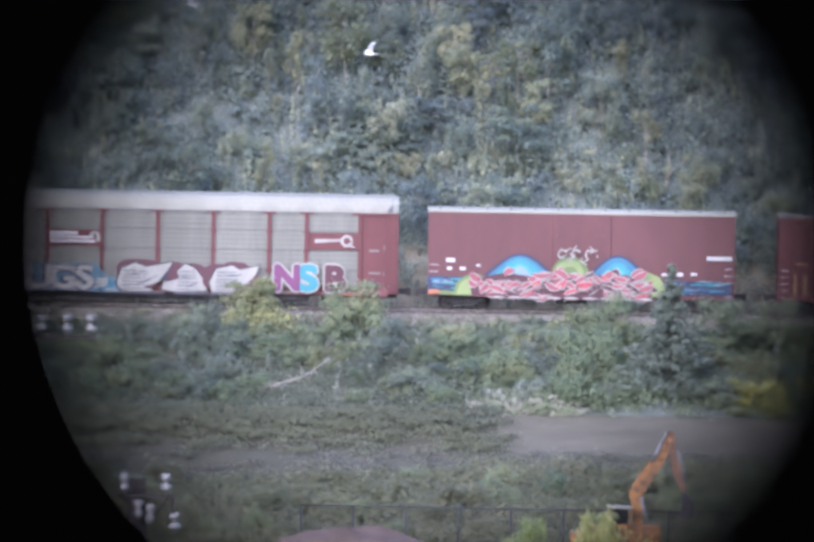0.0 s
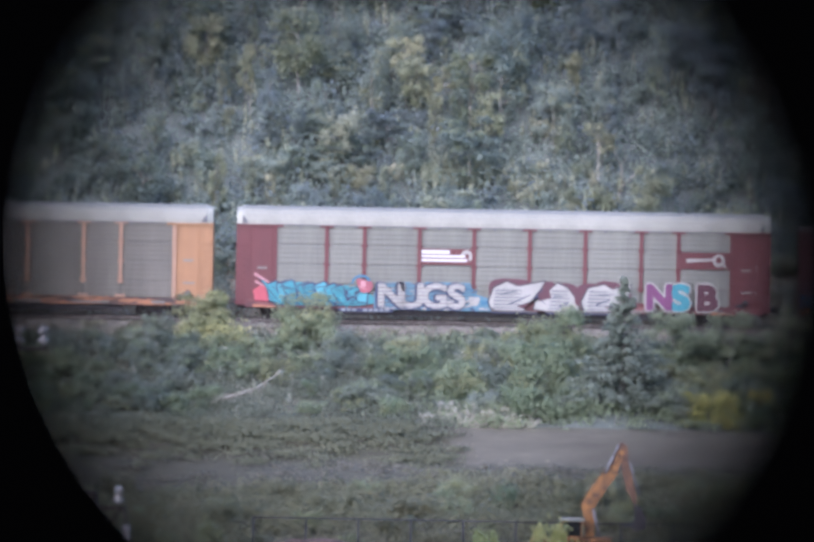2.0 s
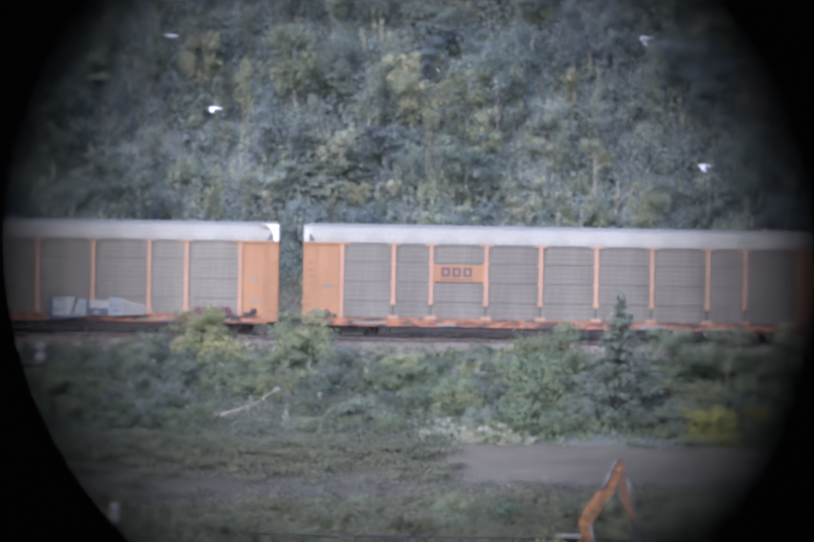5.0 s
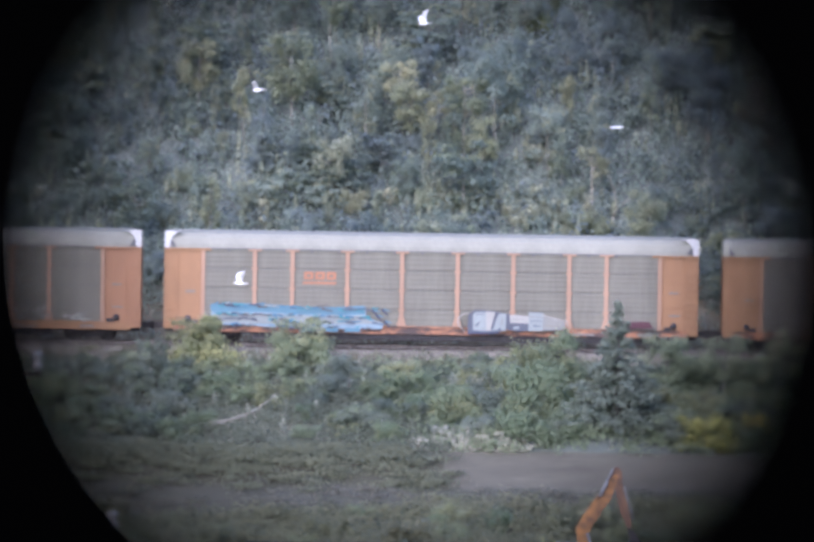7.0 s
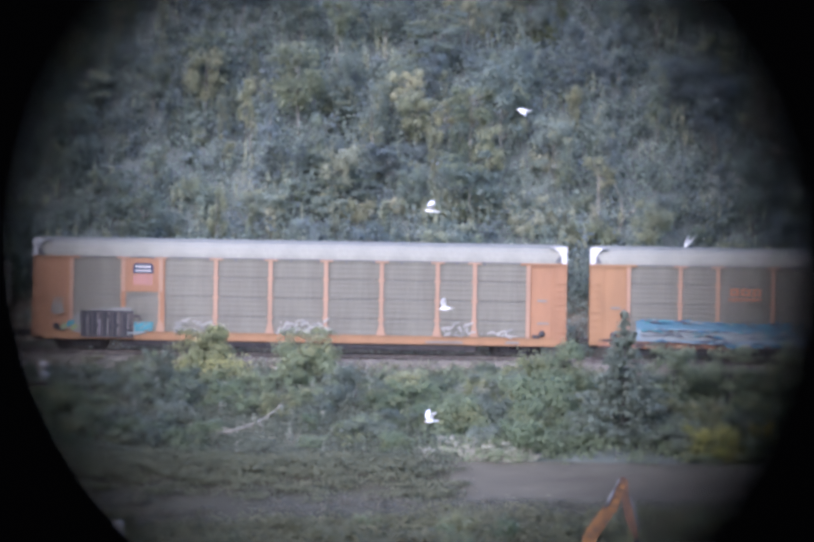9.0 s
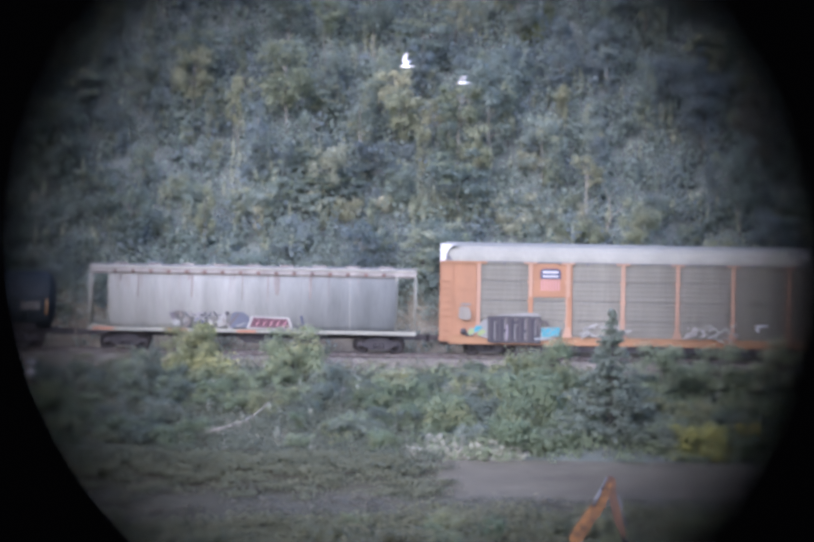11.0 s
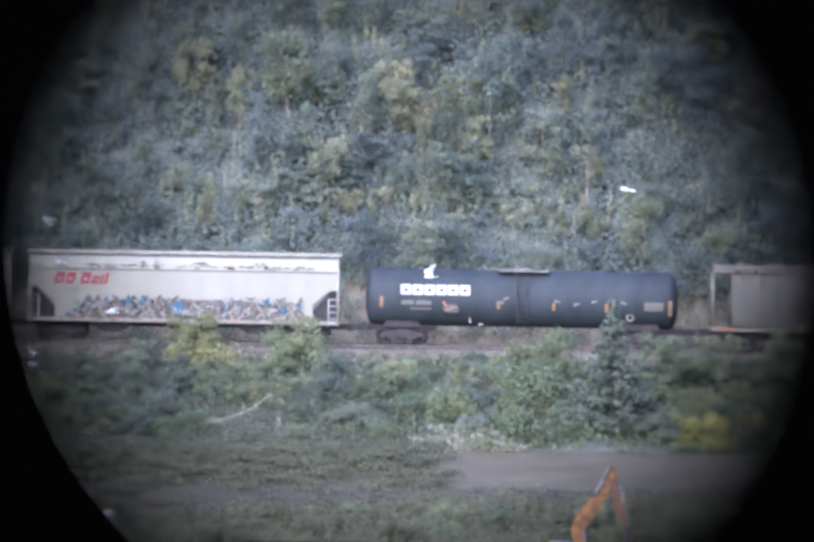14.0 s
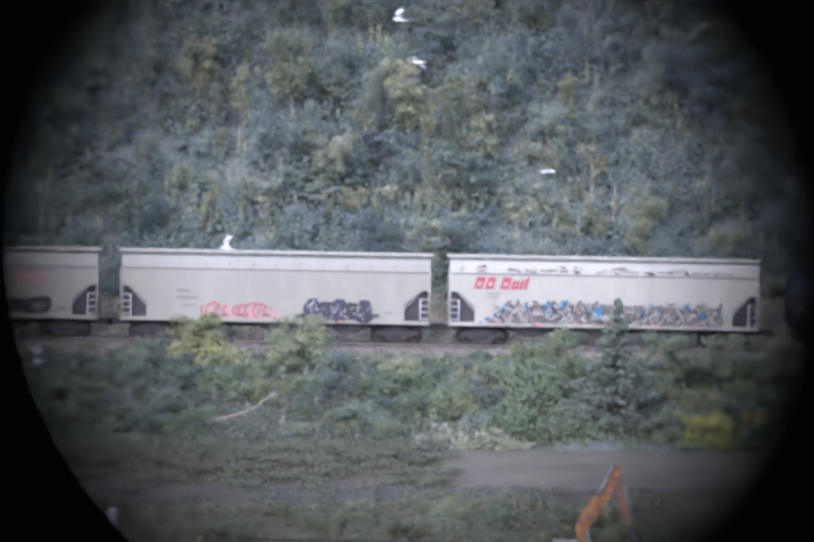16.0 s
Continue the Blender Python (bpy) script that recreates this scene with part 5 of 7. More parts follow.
def white_hopper(label, body):
    """A covered hopper with vertical ribbed side, cut-away ends and a roof with hatches."""
    w = empty("hopper_wagon", label, "railway wagon", "wagons of the freight train")
    L = 15.95
    running_gear(w, L, (0.7, 0.98), 1.75, 0)
    y = -1.58
    bm = bmesh.new()
    plate(bm, [(0.08, 2.72), (0.5, 2.72), (1.36, 2.0), (1.36, 1.15), (L - 1.36, 1.15), (L - 1.36, 2.0), (L - 0.5, 2.72), (L - 0.08, 2.72), (L - 0.08, 3.68), (0.08, 3.68)], y, -y)
    part("body", bm, body, w)
    for i in range(1, 8):
        x = 1.36 + (L - 2.72) * i / 8
        bm = bmesh.new()
        box(bm, x - 0.025, x + 0.025, y - 0.025, y, 1.2, 3.64)
        part("rib", bm, body, w)
    bm = bmesh.new()
    box(bm, 0.06, L - 0.06, y - 0.02, y + 0.01, 3.62, 3.69)
    part("top_chord", bm, SEAM, w, "dark line under the roof")
    bm = bmesh.new()
    sweep(bm, [(y - 0.01, 3.69), (y + 0.04, 3.98), (y + 0.25, 4.28), (y + 0.7, 4.42), (-y - 0.7, 4.42), (-y - 0.25, 4.28), (-y - 0.04, 3.98), (-y + 0.01, 3.69)], 0.06, L - 0.06)
    for x in np.linspace(0.7, L - 0.7, 13):
        box(bm, x - 0.03, x + 0.03, y - 0.03, y + 0.12, 3.72, 4.1)
    part("roof", bm, body, w)
    bm = bmesh.new()
    box(bm, -0.1, L + 0.1, y + 0.35, y + 0.75, 4.50, 4.63)
    for x in np.linspace(0.4, L - 0.4, 12):
        box(bm, x - 0.03, x + 0.03, y + 0.4, y + 0.7, 4.36, 4.60)
    part("roof_walk", bm, WHITE_CAR, w, "pale running board along the roof")
    for x in np.linspace(1.4, L - 1.4, 10):
        bm = bmesh.new()
        box(bm, x - 0.45, x + 0.45, -0.4, 0.4, 4.40, 4.56, bevel=0.03)
        part("hatch", bm, PINK_RUST, w)
    bm = bmesh.new()
    box(bm, 0.0, L, y - 0.03, y + 0.12, 0.98, 1.17)
    box(bm, 0.0, L, -y - 0.12, -y + 0.03, 0.98, 1.17)
    part("side_sill", bm, body, w)
    for x0, s in ((0.0, 1), (L, -1)):
        bm = bmesh.new()
        plate(bm, [(x0 + s * 0.4, 2.7), (x0 + s * 1.9, 1.15), (x0 + s * 2.3, 1.15), (x0 + s * 2.3, 2.7)][::s], -1.45, 1.45)
        part("slope_sheet", bm, DIGGER_GREY, w, "sloping end sheet in a grey that paints its shade")
        # a dark filler box stands for the shade inside the open end bay
        bm = bmesh.new()
        box(bm, min(x0 + s * 0.16, x0 + s * 1.42), max(x0 + s * 0.16, x0 + s * 1.42), -1.36, 1.36, 1.1, 2.78)
        part("end_bay", bm, UNDER, w, "dark box that paints the shade in the end bay")
        bm = bmesh.new()
        rod(bm, (x0 + s * 0.07, y, 0.95), (x0 + s * 0.07, y, 3.7), 0.06, n=8)
        part("end_post", bm, body, w)
        bm = bmesh.new()
        rod(bm, (x0 + s * 0.07, -y, 0.95), (x0 + s * 0.07, -y, 3.7), 0.06, n=8)
        part("end_post", bm, body, w)
        bm = bmesh.new()
        rod(bm, (x0 + s * 0.55, y - 0.03, 1.1), (x0 + s * 0.55, y - 0.03, 2.3), 0.03, n=6)
        for i in range(4):
            rod(bm, (x0 + s * 0.08, y - 0.03, 1.3 + i * 0.33), (x0 + s * 0.55, y - 0.03, 1.3 + i * 0.33), 0.022, n=6)
        part("ladder", bm, WHITE, w)
    for x in (4.3, 8.0, 11.7):
        bm = bmesh.new()
        plate(bm, [(x - 1.6, 1.15), (x + 1.6, 1.15), (x + 0.4, 0.42), (x - 0.4, 0.42)], -1.1, 1.1)
        part("hopper_chute", bm, UNDER, w)
    return w


def wagon_white_red_mark():
    w = white_hopper("chalky white hopper wagon with a red mark and blue-brown graffiti", WHITE_CAR)
    y = -1.61
    m = Mural(y)
    red = "red"
    # slanted red blocks
    for x, wd, hh in ((1.28, 0.46, 0.6), (1.86, 0.42, 0.6), (2.62, 0.46, 0.6), (3.18, 0.36, 0.42), (3.62, 0.13, 0.50), (3.84, 0.14, 0.6)):
        m.coat([(x, 2.90), (x + wd, 2.90), (x + wd + hh * 0.3, 2.90 + hh), (x + hh * 0.3, 2.90 + hh)], red)
        if wd > 0.2:
            m.coat([(x + 0.18, 3.06), (x + wd - 0.06, 3.06), (x + wd - 0.01, 3.06 + hh * 0.3), (x + 0.23, 3.06 + hh * 0.3)], "white")
    m.done(w, "slanted red company mark")
    bars("lettering", [(1.9, 2.7, 2.62, 2.74), (1.9, 2.6, 2.42, 2.5)], y, PALE_GREY, w, "faint grey marks")
    rng = random.Random(4)
    for _ in range(56):
        x = rng.uniform(0.5, 15.0)
        bm = bmesh.new()
        low = rng.choice((3.76, 3.84, 4.02)) + rng.uniform(-0.02, 0.04)
        box(bm, x, x + rng.uniform(0.08, 0.42), y - 0.012, y + 0.10, low, low + rng.uniform(0.04, 0.09))
        part("rust_streak", bm, rng.choice((PINK_RUST, RUST, SPRAY["brown"])), w, "rust bleeding on the roof side")
    m = Mural(y - 0.01)
    rng = random.Random(44)
    m.coat([(2.0, 1.15), (2.9, 2.1), (4.4, 2.15), (7.0, 2.25), (9.5, 2.15), (13.6, 2.1), (14.2, 1.5), (14.0, 1.15)], "brown")
    for i in range(64):
        x, z = rng.uniform(2.6, 13.9), rng.uniform(1.2, 2.1)
        a = rng.choice((0.7, 1.0, -0.6, 2.2, 1.4)) + rng.uniform(-0.2, 0.2)
        ll = rng.uniform(0.3, 0.75)
        deep = x < 8.5
        petal(m, x, z, x + ll * math.cos(a), max(1.1, min(2.4, z + ll * math.sin(a))), rng.uniform(0.05, 0.13), rng.uniform(-0.1, 0.1),
              rng.choice(("brown", "umber", "brown", "umber", "tan") if deep else ("tan", "brown", "brown", "umber", "mauve")), rng.choice(("white", "white", "umber", "grey") if deep else ("white", "white", "grey", "tan")))
    for i in range(95):
        x, z = rng.uniform(2.4, 9.0) if i % 4 else rng.uniform(9.0, 13.6), rng.uniform(1.15, 2.0)
        m.stroke(x, z, x + rng.uniform(-0.3, 0.45), z + rng.uniform(-0.25, 0.35), rng.uniform(0.05, 0.12), rng.choice(("umber", "black", "white", "white")))
    for i in range(22):
        x = rng.uniform(3.6, 6.4)
        m.stroke(x, 1.95 + rng.uniform(-0.15, 0.2), x + rng.uniform(-0.25, 0.3), 2.2 + rng.uniform(-0.2, 0.2), rng.uniform(0.08, 0.16), rng.choice(("blue", "sky", "white", "navy")))
    for i in range(16):
        x = 1.6 + i * 0.1
        m.stroke(x, 1.08 + 0.06 * i + rng.uniform(-0.1, 0.1), x + 0.25, 1.15 + 0.06 * i + rng.uniform(-0.15, 0.15), 0.12, ("blue", "sky", "white", "navy")[i % 4])
    for x, z, k in ((7.55, 1.75, 1.6), (10.4, 2.2, 0.5), (12.2, 2.15, 0.8), (12.0, 1.9, 0.4), (13.0, 1.7, 0.7), (13.9, 1.9, 0.5), (5.0, 1.9, 0.6)):
        m.coat([(x - 0.3 * k, z + 0.05), (x + 0.2 * k, z + 0.26 * k), (x + 0.26 * k, z - 0.24 * k), (x, z - 0.14 * k)], "blue")
    for i in range(46):
        x, z = rng.uniform(1.9, 14.0), rng.uniform(1.5, 2.25)
        m.stroke(x, z, x + rng.uniform(-0.2, 0.3), z + rng.uniform(-0.2, 0.2), rng.uniform(0.06, 0.12), rng.choice(("sky", "blue", "white", "slate")))
    for i in range(60):
        x = rng.uniform(2.4, 13.8)
        z = rng.uniform(1.2, 1.9) if i % 3 else 2.12 + rng.uniform(-0.08, 0.12)
        a = rng.choice((1.1, 0.8, 2.1, 2.4, 0.1)) + rng.uniform(-0.2, 0.2)
        m.stroke(x, z, x + 0.42 * math.cos(a), z + 0.36 * math.sin(a) * (1 if i % 3 else 0.4), rng.uniform(0.08, 0.14), ("white", "white", "white", "ice", "slate")[i % 5])
    for i in range(13):
        m.arc(2.6 + i * 0.9, 1.4 + rng.uniform(-0.1, 0.3), rng.uniform(0.2, 0.36), rng.uniform(0, 180), rng.uniform(200, 330), 0.07, ("white", "white", "umber")[i % 3])
    for i in range(24):
        m.stroke(1.9 + i * 0.5, 1.1 + 0.05 * (i % 3), 2.45 + i * 0.5, 1.14, 0.09, ("white", "pink", "white", "tan")[i % 4])
    m.done(w, "graffiti in tan, mauve, white and blue")
    return w


def wagon_cream_hopper():
    w = white_hopper("pale grey hopper wagon with pink and black graffiti", PALE_GREY)
    y = -1.61
    bars("lettering", [(2.85, 3.6, 2.45, 2.6), (2.85, 4.0, 2.1, 2.25), (3.2, 3.9, 1.75, 1.84), (13.6, 14.0, 1.5, 1.62)], y, GREY_LETTER, w, "grey stencil bars")
    m = Mural(y - 0.01)
    m.coat(blob(6.2, 1.42, 2.1, 0.30, random.Random(3), rough=0.12), "blush")
    rng = random.Random(8)
    for i in range(9):
        x = 4.3 + i * 0.4
        m.arc(x + 0.1, 1.55, rng.uniform(0.2, 0.4), rng.uniform(0, 120), rng.uniform(200, 330), 0.09, ("rose", "red")[i % 2])
        m.stroke(x, 1.25 + rng.uniform(-0.1, 0.1), x + rng.uniform(0.1, 0.4), 1.75 + rng.uniform(-0.2, 0.3), 0.08, ("pink", "rose", "tan")[i % 3])
    for x in (4.35, 5.2, 6.0, 7.3):
        m.stroke(x, 1.32 + rng.uniform(-0.05, 0.1), x + 0.4, 1.30, 0.12, "umber")
    wild(m, 9.5, 12.9, 1.05, 2.2, "black", ["navy", "black"], ["white", "white", "grey"], 51, 5, 7)
    m.stroke(9.0, 1.3, 9.9, 1.45, 0.18, "black"), m.stroke(12.6, 1.35, 13.3, 1.45, 0.2, "black"), m.stroke(11.2, 1.1, 11.6, 1.12, 0.1, "orange")
    m.done(w, "pink scrawl and black-and-white sprayed letters")
    return w


def wagon_last_hopper():
    w = white_hopper("dull pale hopper wagon with faded red marks and dark graffiti", PALE_GREY)
    y = -1.61
    bars("logo", [(11.6, 13.4, 3.1, 3.3), (11.6, 13.2, 2.75, 2.95)], y, SPRAY["pink"], w, "faded red lettering bars")
    m = Mural(y - 0.01)
    wild(m, 9.8, 13.4, 1.1, 2.1, "black", ["black", "plum"], ["grey", "tan"], 77, 4, 5)
    m.stroke(13.9, 1.5, 14.3, 1.5, 0.1, "navy")
    m.done(w, "dark sprayed letters")
    return w


TRAIN = [(wagon_dark_box(), 91.65), (wagon_red_box(), 73.70), (wagon_red_rack(), 44.79), (wagon_orange_rack_plain(), 16.20), (wagon_orange_rack_blue(), -12.45),
         (wagon_orange_rack_tags(), -41.02), (silver_hopper(), -59.0), (tank_wagon(), -77.0), (wagon_white_red_mark(), -94.07), (wagon_cream_hopper(), -110.9), (wagon_last_hopper(), -127.95)]

# ---- vegetation ----
def spray_mesh(name, centres, radii, count, size, rng, upright=0.0, flat=0.0, tips=0.0, rounded=0.5):
    """Many small leaf sprays round the given centres, as quads of their own."""
    w = np.array([r[0] * r[1] for r in radii]) ** 0.5
    pick = rng.choice(len(centres), count, p=w / w.sum())
    c, r = np.array(centres)[pick], np.array(radii)[pick]
    d = rng.normal(size=(count, 3))
    d /= np.linalg.norm(d, axis=1)[:, None]
    p = c + d * r[:, [0, 0, 1]] * (rng.uniform(0.25, 1.0, (count, 1)) ** 0.5) * (1 + 0.4 * rng.normal(size=(count, 1)))
    n = d * 1.2 + rng.normal(size=(count, 3)) * 0.33 + np.array([0, -0.1, 0.45])
    n[:, 2] += flat
    n /= np.linalg.norm(n, axis=1)[:, None]
    u = np.cross(n, rng.normal(size=(count, 3)) + np.array([0, 0, upright]))
    u /= np.linalg.norm(u, axis=1)[:, None]
    v = np.cross(n, u)
    s = size * rng.uniform(0.55, 1.35, (count, 1))
    k = rng.uniform(0.45, 0.8, (count, 1)) / (1 + 0.5 * upright)
    if upright:
        u, v = v, -u
    verts = np.stack([p - v * s, p + u * s * k + n * s * 0.2, p + v * s, p - u * s * k + n * s * 0.2], 1).reshape(-1, 3)
    faces = np.arange(count * 4).reshape(-1, 4)
    me = bpy.data.meshes.new(name)
    me.from_pydata(verts.tolist(), [], faces.tolist())
    # leaves take the light as the rounded clump that they cover
    soft = d * rounded + rng.normal(size=(count, 3)) * 0.2 + np.array([0, -0.30, 0.52])
    soft /= np.linalg.norm(soft, axis=1)[:, None]
    me.polygons.foreach_set("use_smooth", [True] * count)
    me.normals_split_custom_set_from_vertices(np.repeat(soft, 4, axis=0).tolist())
    # upper leaves of some clumps take the lighter material, as painted sunlight
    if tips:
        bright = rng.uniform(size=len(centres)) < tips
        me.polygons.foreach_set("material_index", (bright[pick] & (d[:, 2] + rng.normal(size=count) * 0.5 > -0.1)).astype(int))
    return me


def limbs(bm, base, top, r, rng, count, spread, mat=0):
    """A bent tapered trunk with limbs; gives back the limb tips."""
    base, top = Vector(base), Vector(top)
    mid = base.lerp(top, 0.5) + Vector((rng.uniform(-0.12, 0.12), rng.uniform(-0.12, 0.12), 0)) * (top - base).length * 0.4
    rod(bm, base, mid, r, r * 0.7, 7, mat), rod(bm, mid, top, r * 0.7, r * 0.25, 7, mat)
    tips = [top]
    for i in range(count):
        k = rng.uniform(0.35, 0.95)
        a = base.lerp(mid, k * 2) if k < 0.5 else mid.lerp(top, k * 2 - 1)
        ang = rng.uniform(0, 6.28)
        b = a + Vector((math.cos(ang) * spread, math.sin(ang) * spread, spread * rng.uniform(0.3, 0.9))) * rng.uniform(0.5, 1.0)
        rod(bm, a, b, r * 0.4, r * 0.1, 5, mat)
        tips.append(b)
    return tips


_plants = {}


def plant_parts(kind, variant):
    """Trunk and crown meshes of one kind of plant; every variant is grown once."""
    key = (kind, variant)
    if key in _plants:
        return _plants[key]
    rng = np.random.default_rng(hash_of(kind) + variant * 17)
    bm = bmesh.new()
    if kind == "tree":
        h = 4.2
        tips = limbs(bm, (0, 0, -0.3), (rng.uniform(-0.3, 0.3), 0, h * 0.85), 0.09, rng, 11, 1.15)
        cs = [tuple(t) for t in tips] + [(rng.uniform(-0.8, 0.8), rng.uniform(-0.8, 0.8), rng.uniform(1.4, h)) for _ in range(9)]
        rs = [(rng.uniform(0.34, 0.62), rng.uniform(0.26, 0.5)) for _ in cs]
        me = spray_mesh("crown", cs, rs, 2500, 0.09, rng, 0.5, tips=0.4)
    elif kind == "slim":
        h = 4.6
        tips = limbs(bm, (0, 0, -0.3), (rng.uniform(-0.2, 0.2), 0, h), 0.07, rng, 9, 0.6)
        cs = [tuple(t) for t in tips] + [(rng.uniform(-0.35, 0.35), rng.uniform(-0.35, 0.35), z) for z in np.linspace(1.3, h, 9)]
        rs = [(rng.uniform(0.2, 0.36), rng.uniform(0.3, 0.6)) for _ in cs]
        me = spray_mesh("crown", cs, rs, 2000, 0.085, rng, 0.5, tips=0.5)
    elif kind == "shrub":
        limbs(bm, (0, 0, -0.3), (0, 0, 1.1), 0.05, rng, 7, 0.8)
        cs = [(rng.uniform(-1.0, 1.0), rng.uniform(-0.9, 0.9), rng.uniform(0.25, 1.35)) for _ in range(14)]
        cs = [(x, y, z * (1.15 - 0.3 * math.hypot(x, y))) for x, y, z in cs]
        rs = [(rng.uniform(0.3, 0.55), rng.uniform(0.24, 0.42)) for _ in cs]
        me = spray_mesh("crown", cs, rs, 2200, 0.082, rng, 0.3, tips=0.45)
    elif kind == "sumac":
        # layered fans of drooping leaves, with flat tiers
        tips = limbs(bm, (0, 0, -0.3), (0.1, 0, 2.4), 0.06, rng, 10, 1.2)
        cs = [tuple(t) for t in tips] + [(rng.uniform(-1.1, 1.1), rng.uniform(-0.8, 0.8), rng.uniform(0.7, 2.6)) for _ in range(7)]
        rs = [(rng.uniform(0.35, 0.6), rng.uniform(0.13, 0.24)) for _ in cs]
        me = spray_mesh("crown", cs, rs, 1700, 0.10, rng, 0, 0.6, tips=0.35)
    elif kind == "tall":
        h = 4.9
        tips = limbs(bm, (0, 0, -0.3), (rng.uniform(-0.2, 0.2), 0, h), 0.055, rng, 3, 0.5)
        for i in range(9):
            a = rng.uniform(0, 6.28)
            z = rng.uniform(h * 0.58, h * 0.92)
            b = Vector((math.cos(a) * 0.9, math.sin(a) * 0.9, z + 0.5))
            rod(bm, (0, 0, z), b, 0.03, 0.008, 5)
            tips.append(b)
        cs = [tuple(t) for t in tips if t.z > h * 0.55]
        rs = [(rng.uniform(0.3, 0.5), rng.uniform(0.22, 0.4)) for _ in cs]
        me = spray_mesh("crown", cs, rs, 1100, 0.10, rng, tips=0.5)
    elif kind == "spruce":
        h = 4.6
        rod(bm, (0, 0, -0.4), (0, 0, h), 0.10, 0.015, 8)
        cs, rs = [], []
        for i in range(230):
            z = 0.2 + (h - 0.25) * rng.uniform() ** 1.3
            a = rng.uniform(0, 6.28)
            far = (1.72 * ((h - z) / h) ** 1.25 + 0.04) * rng.uniform(0.65, 1.15)
            b = Vector((math.cos(a) * far, math.sin(a) * far, z + far * rng.uniform(-0.22, 0.28)))
            rod(bm, (0, 0, z), b, 0.018, 0.005, 4)
            for k in (0.3, 0.5, 0.7, 0.9, 1.0):
                cs.append((b.x * k, b.y * k, z + (b.z - z) * k - 0.03))
                rs.append((0.06 + 0.10 * far, 0.06 + 0.07 * far))
        me = spray_mesh("crown", cs, rs, 14000, 0.055, rng, 0, 0.3, rounded=0.18)
    elif kind == "tuft":
        rod(bm, (0, 0, -0.2), (0, 0, 0.15), 0.03, 0.01, 5)
        cs = [(rng.uniform(-0.8, 0.8), rng.uniform(-0.5, 0.5), rng.uniform(0.15, 0.75)) for _ in range(9)]
        rs = [(rng.uniform(0.18, 0.34), rng.uniform(0.25, 0.5)) for _ in cs]
        me = spray_mesh("crown", cs, rs, 420, 0.16, rng, 2.5)
    trunk = bpy.data.meshes.new("trunk")
    bm.to_mesh(trunk), bm.free()
    _plants[key] = (trunk, me, {})
    return _plants[key]


def hash_of(text):
    return sum(ord(c) * (i + 3) for i, c in enumerate(text))


def plant(name, label, category, group, kind, variant, material, at, size=(1, 1, 1), turn=0.0, bark=BARK):
    trunk, crown, made = plant_parts(kind, variant)
    if material.name not in made:
        a, b = trunk.copy(), crown.copy()
        a.materials.append(bark), b.materials.append(BODY.get(material, material)), b.materials.append(LIT_TIPS.get(material, material))
        made[material.name] = (a, b)
    a, b = made[material.name]
    t = empty(name, label, category, group, at)
    t.rotation_euler, t.scale = (0, 0, turn), size
    again("trunk", a, t), again("crown", b, t)
    return t


# the leaves of a crown's body, and the lighter ones that paint sunlight on its clumps
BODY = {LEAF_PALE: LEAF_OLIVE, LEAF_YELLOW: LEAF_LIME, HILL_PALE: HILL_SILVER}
LIT_TIPS = {HILL_DARK: HILL_MID, HILL_MID: HILL_OLIVE, HILL_OLIVE: HILL_LIGHT, LEAF_DARK: LEAF_MID, LEAF_MID: LEAF_OLIVE, LEAF_OLIVE: LEAF_LIGHT, LEAF_BROWN: LEAF_OLIVE, LEAF_GOLD: LEAF_GOLD}
LOOK = {HILL_DARK: "haze-tinted dark-green", HILL_MID: "grey-green", HILL_PALE: "pale silvery-green", HILL_OLIVE: "dull green", LEAF_DARK: "dark green", LEAF_MID: "green", LEAF_PALE: "pale silvery-green", LEAF_OLIVE: "olive", LEAF_BROWN: "brownish", LEAF_YELLOW: "yellow-green", LEAF_GOLD: "golden"}


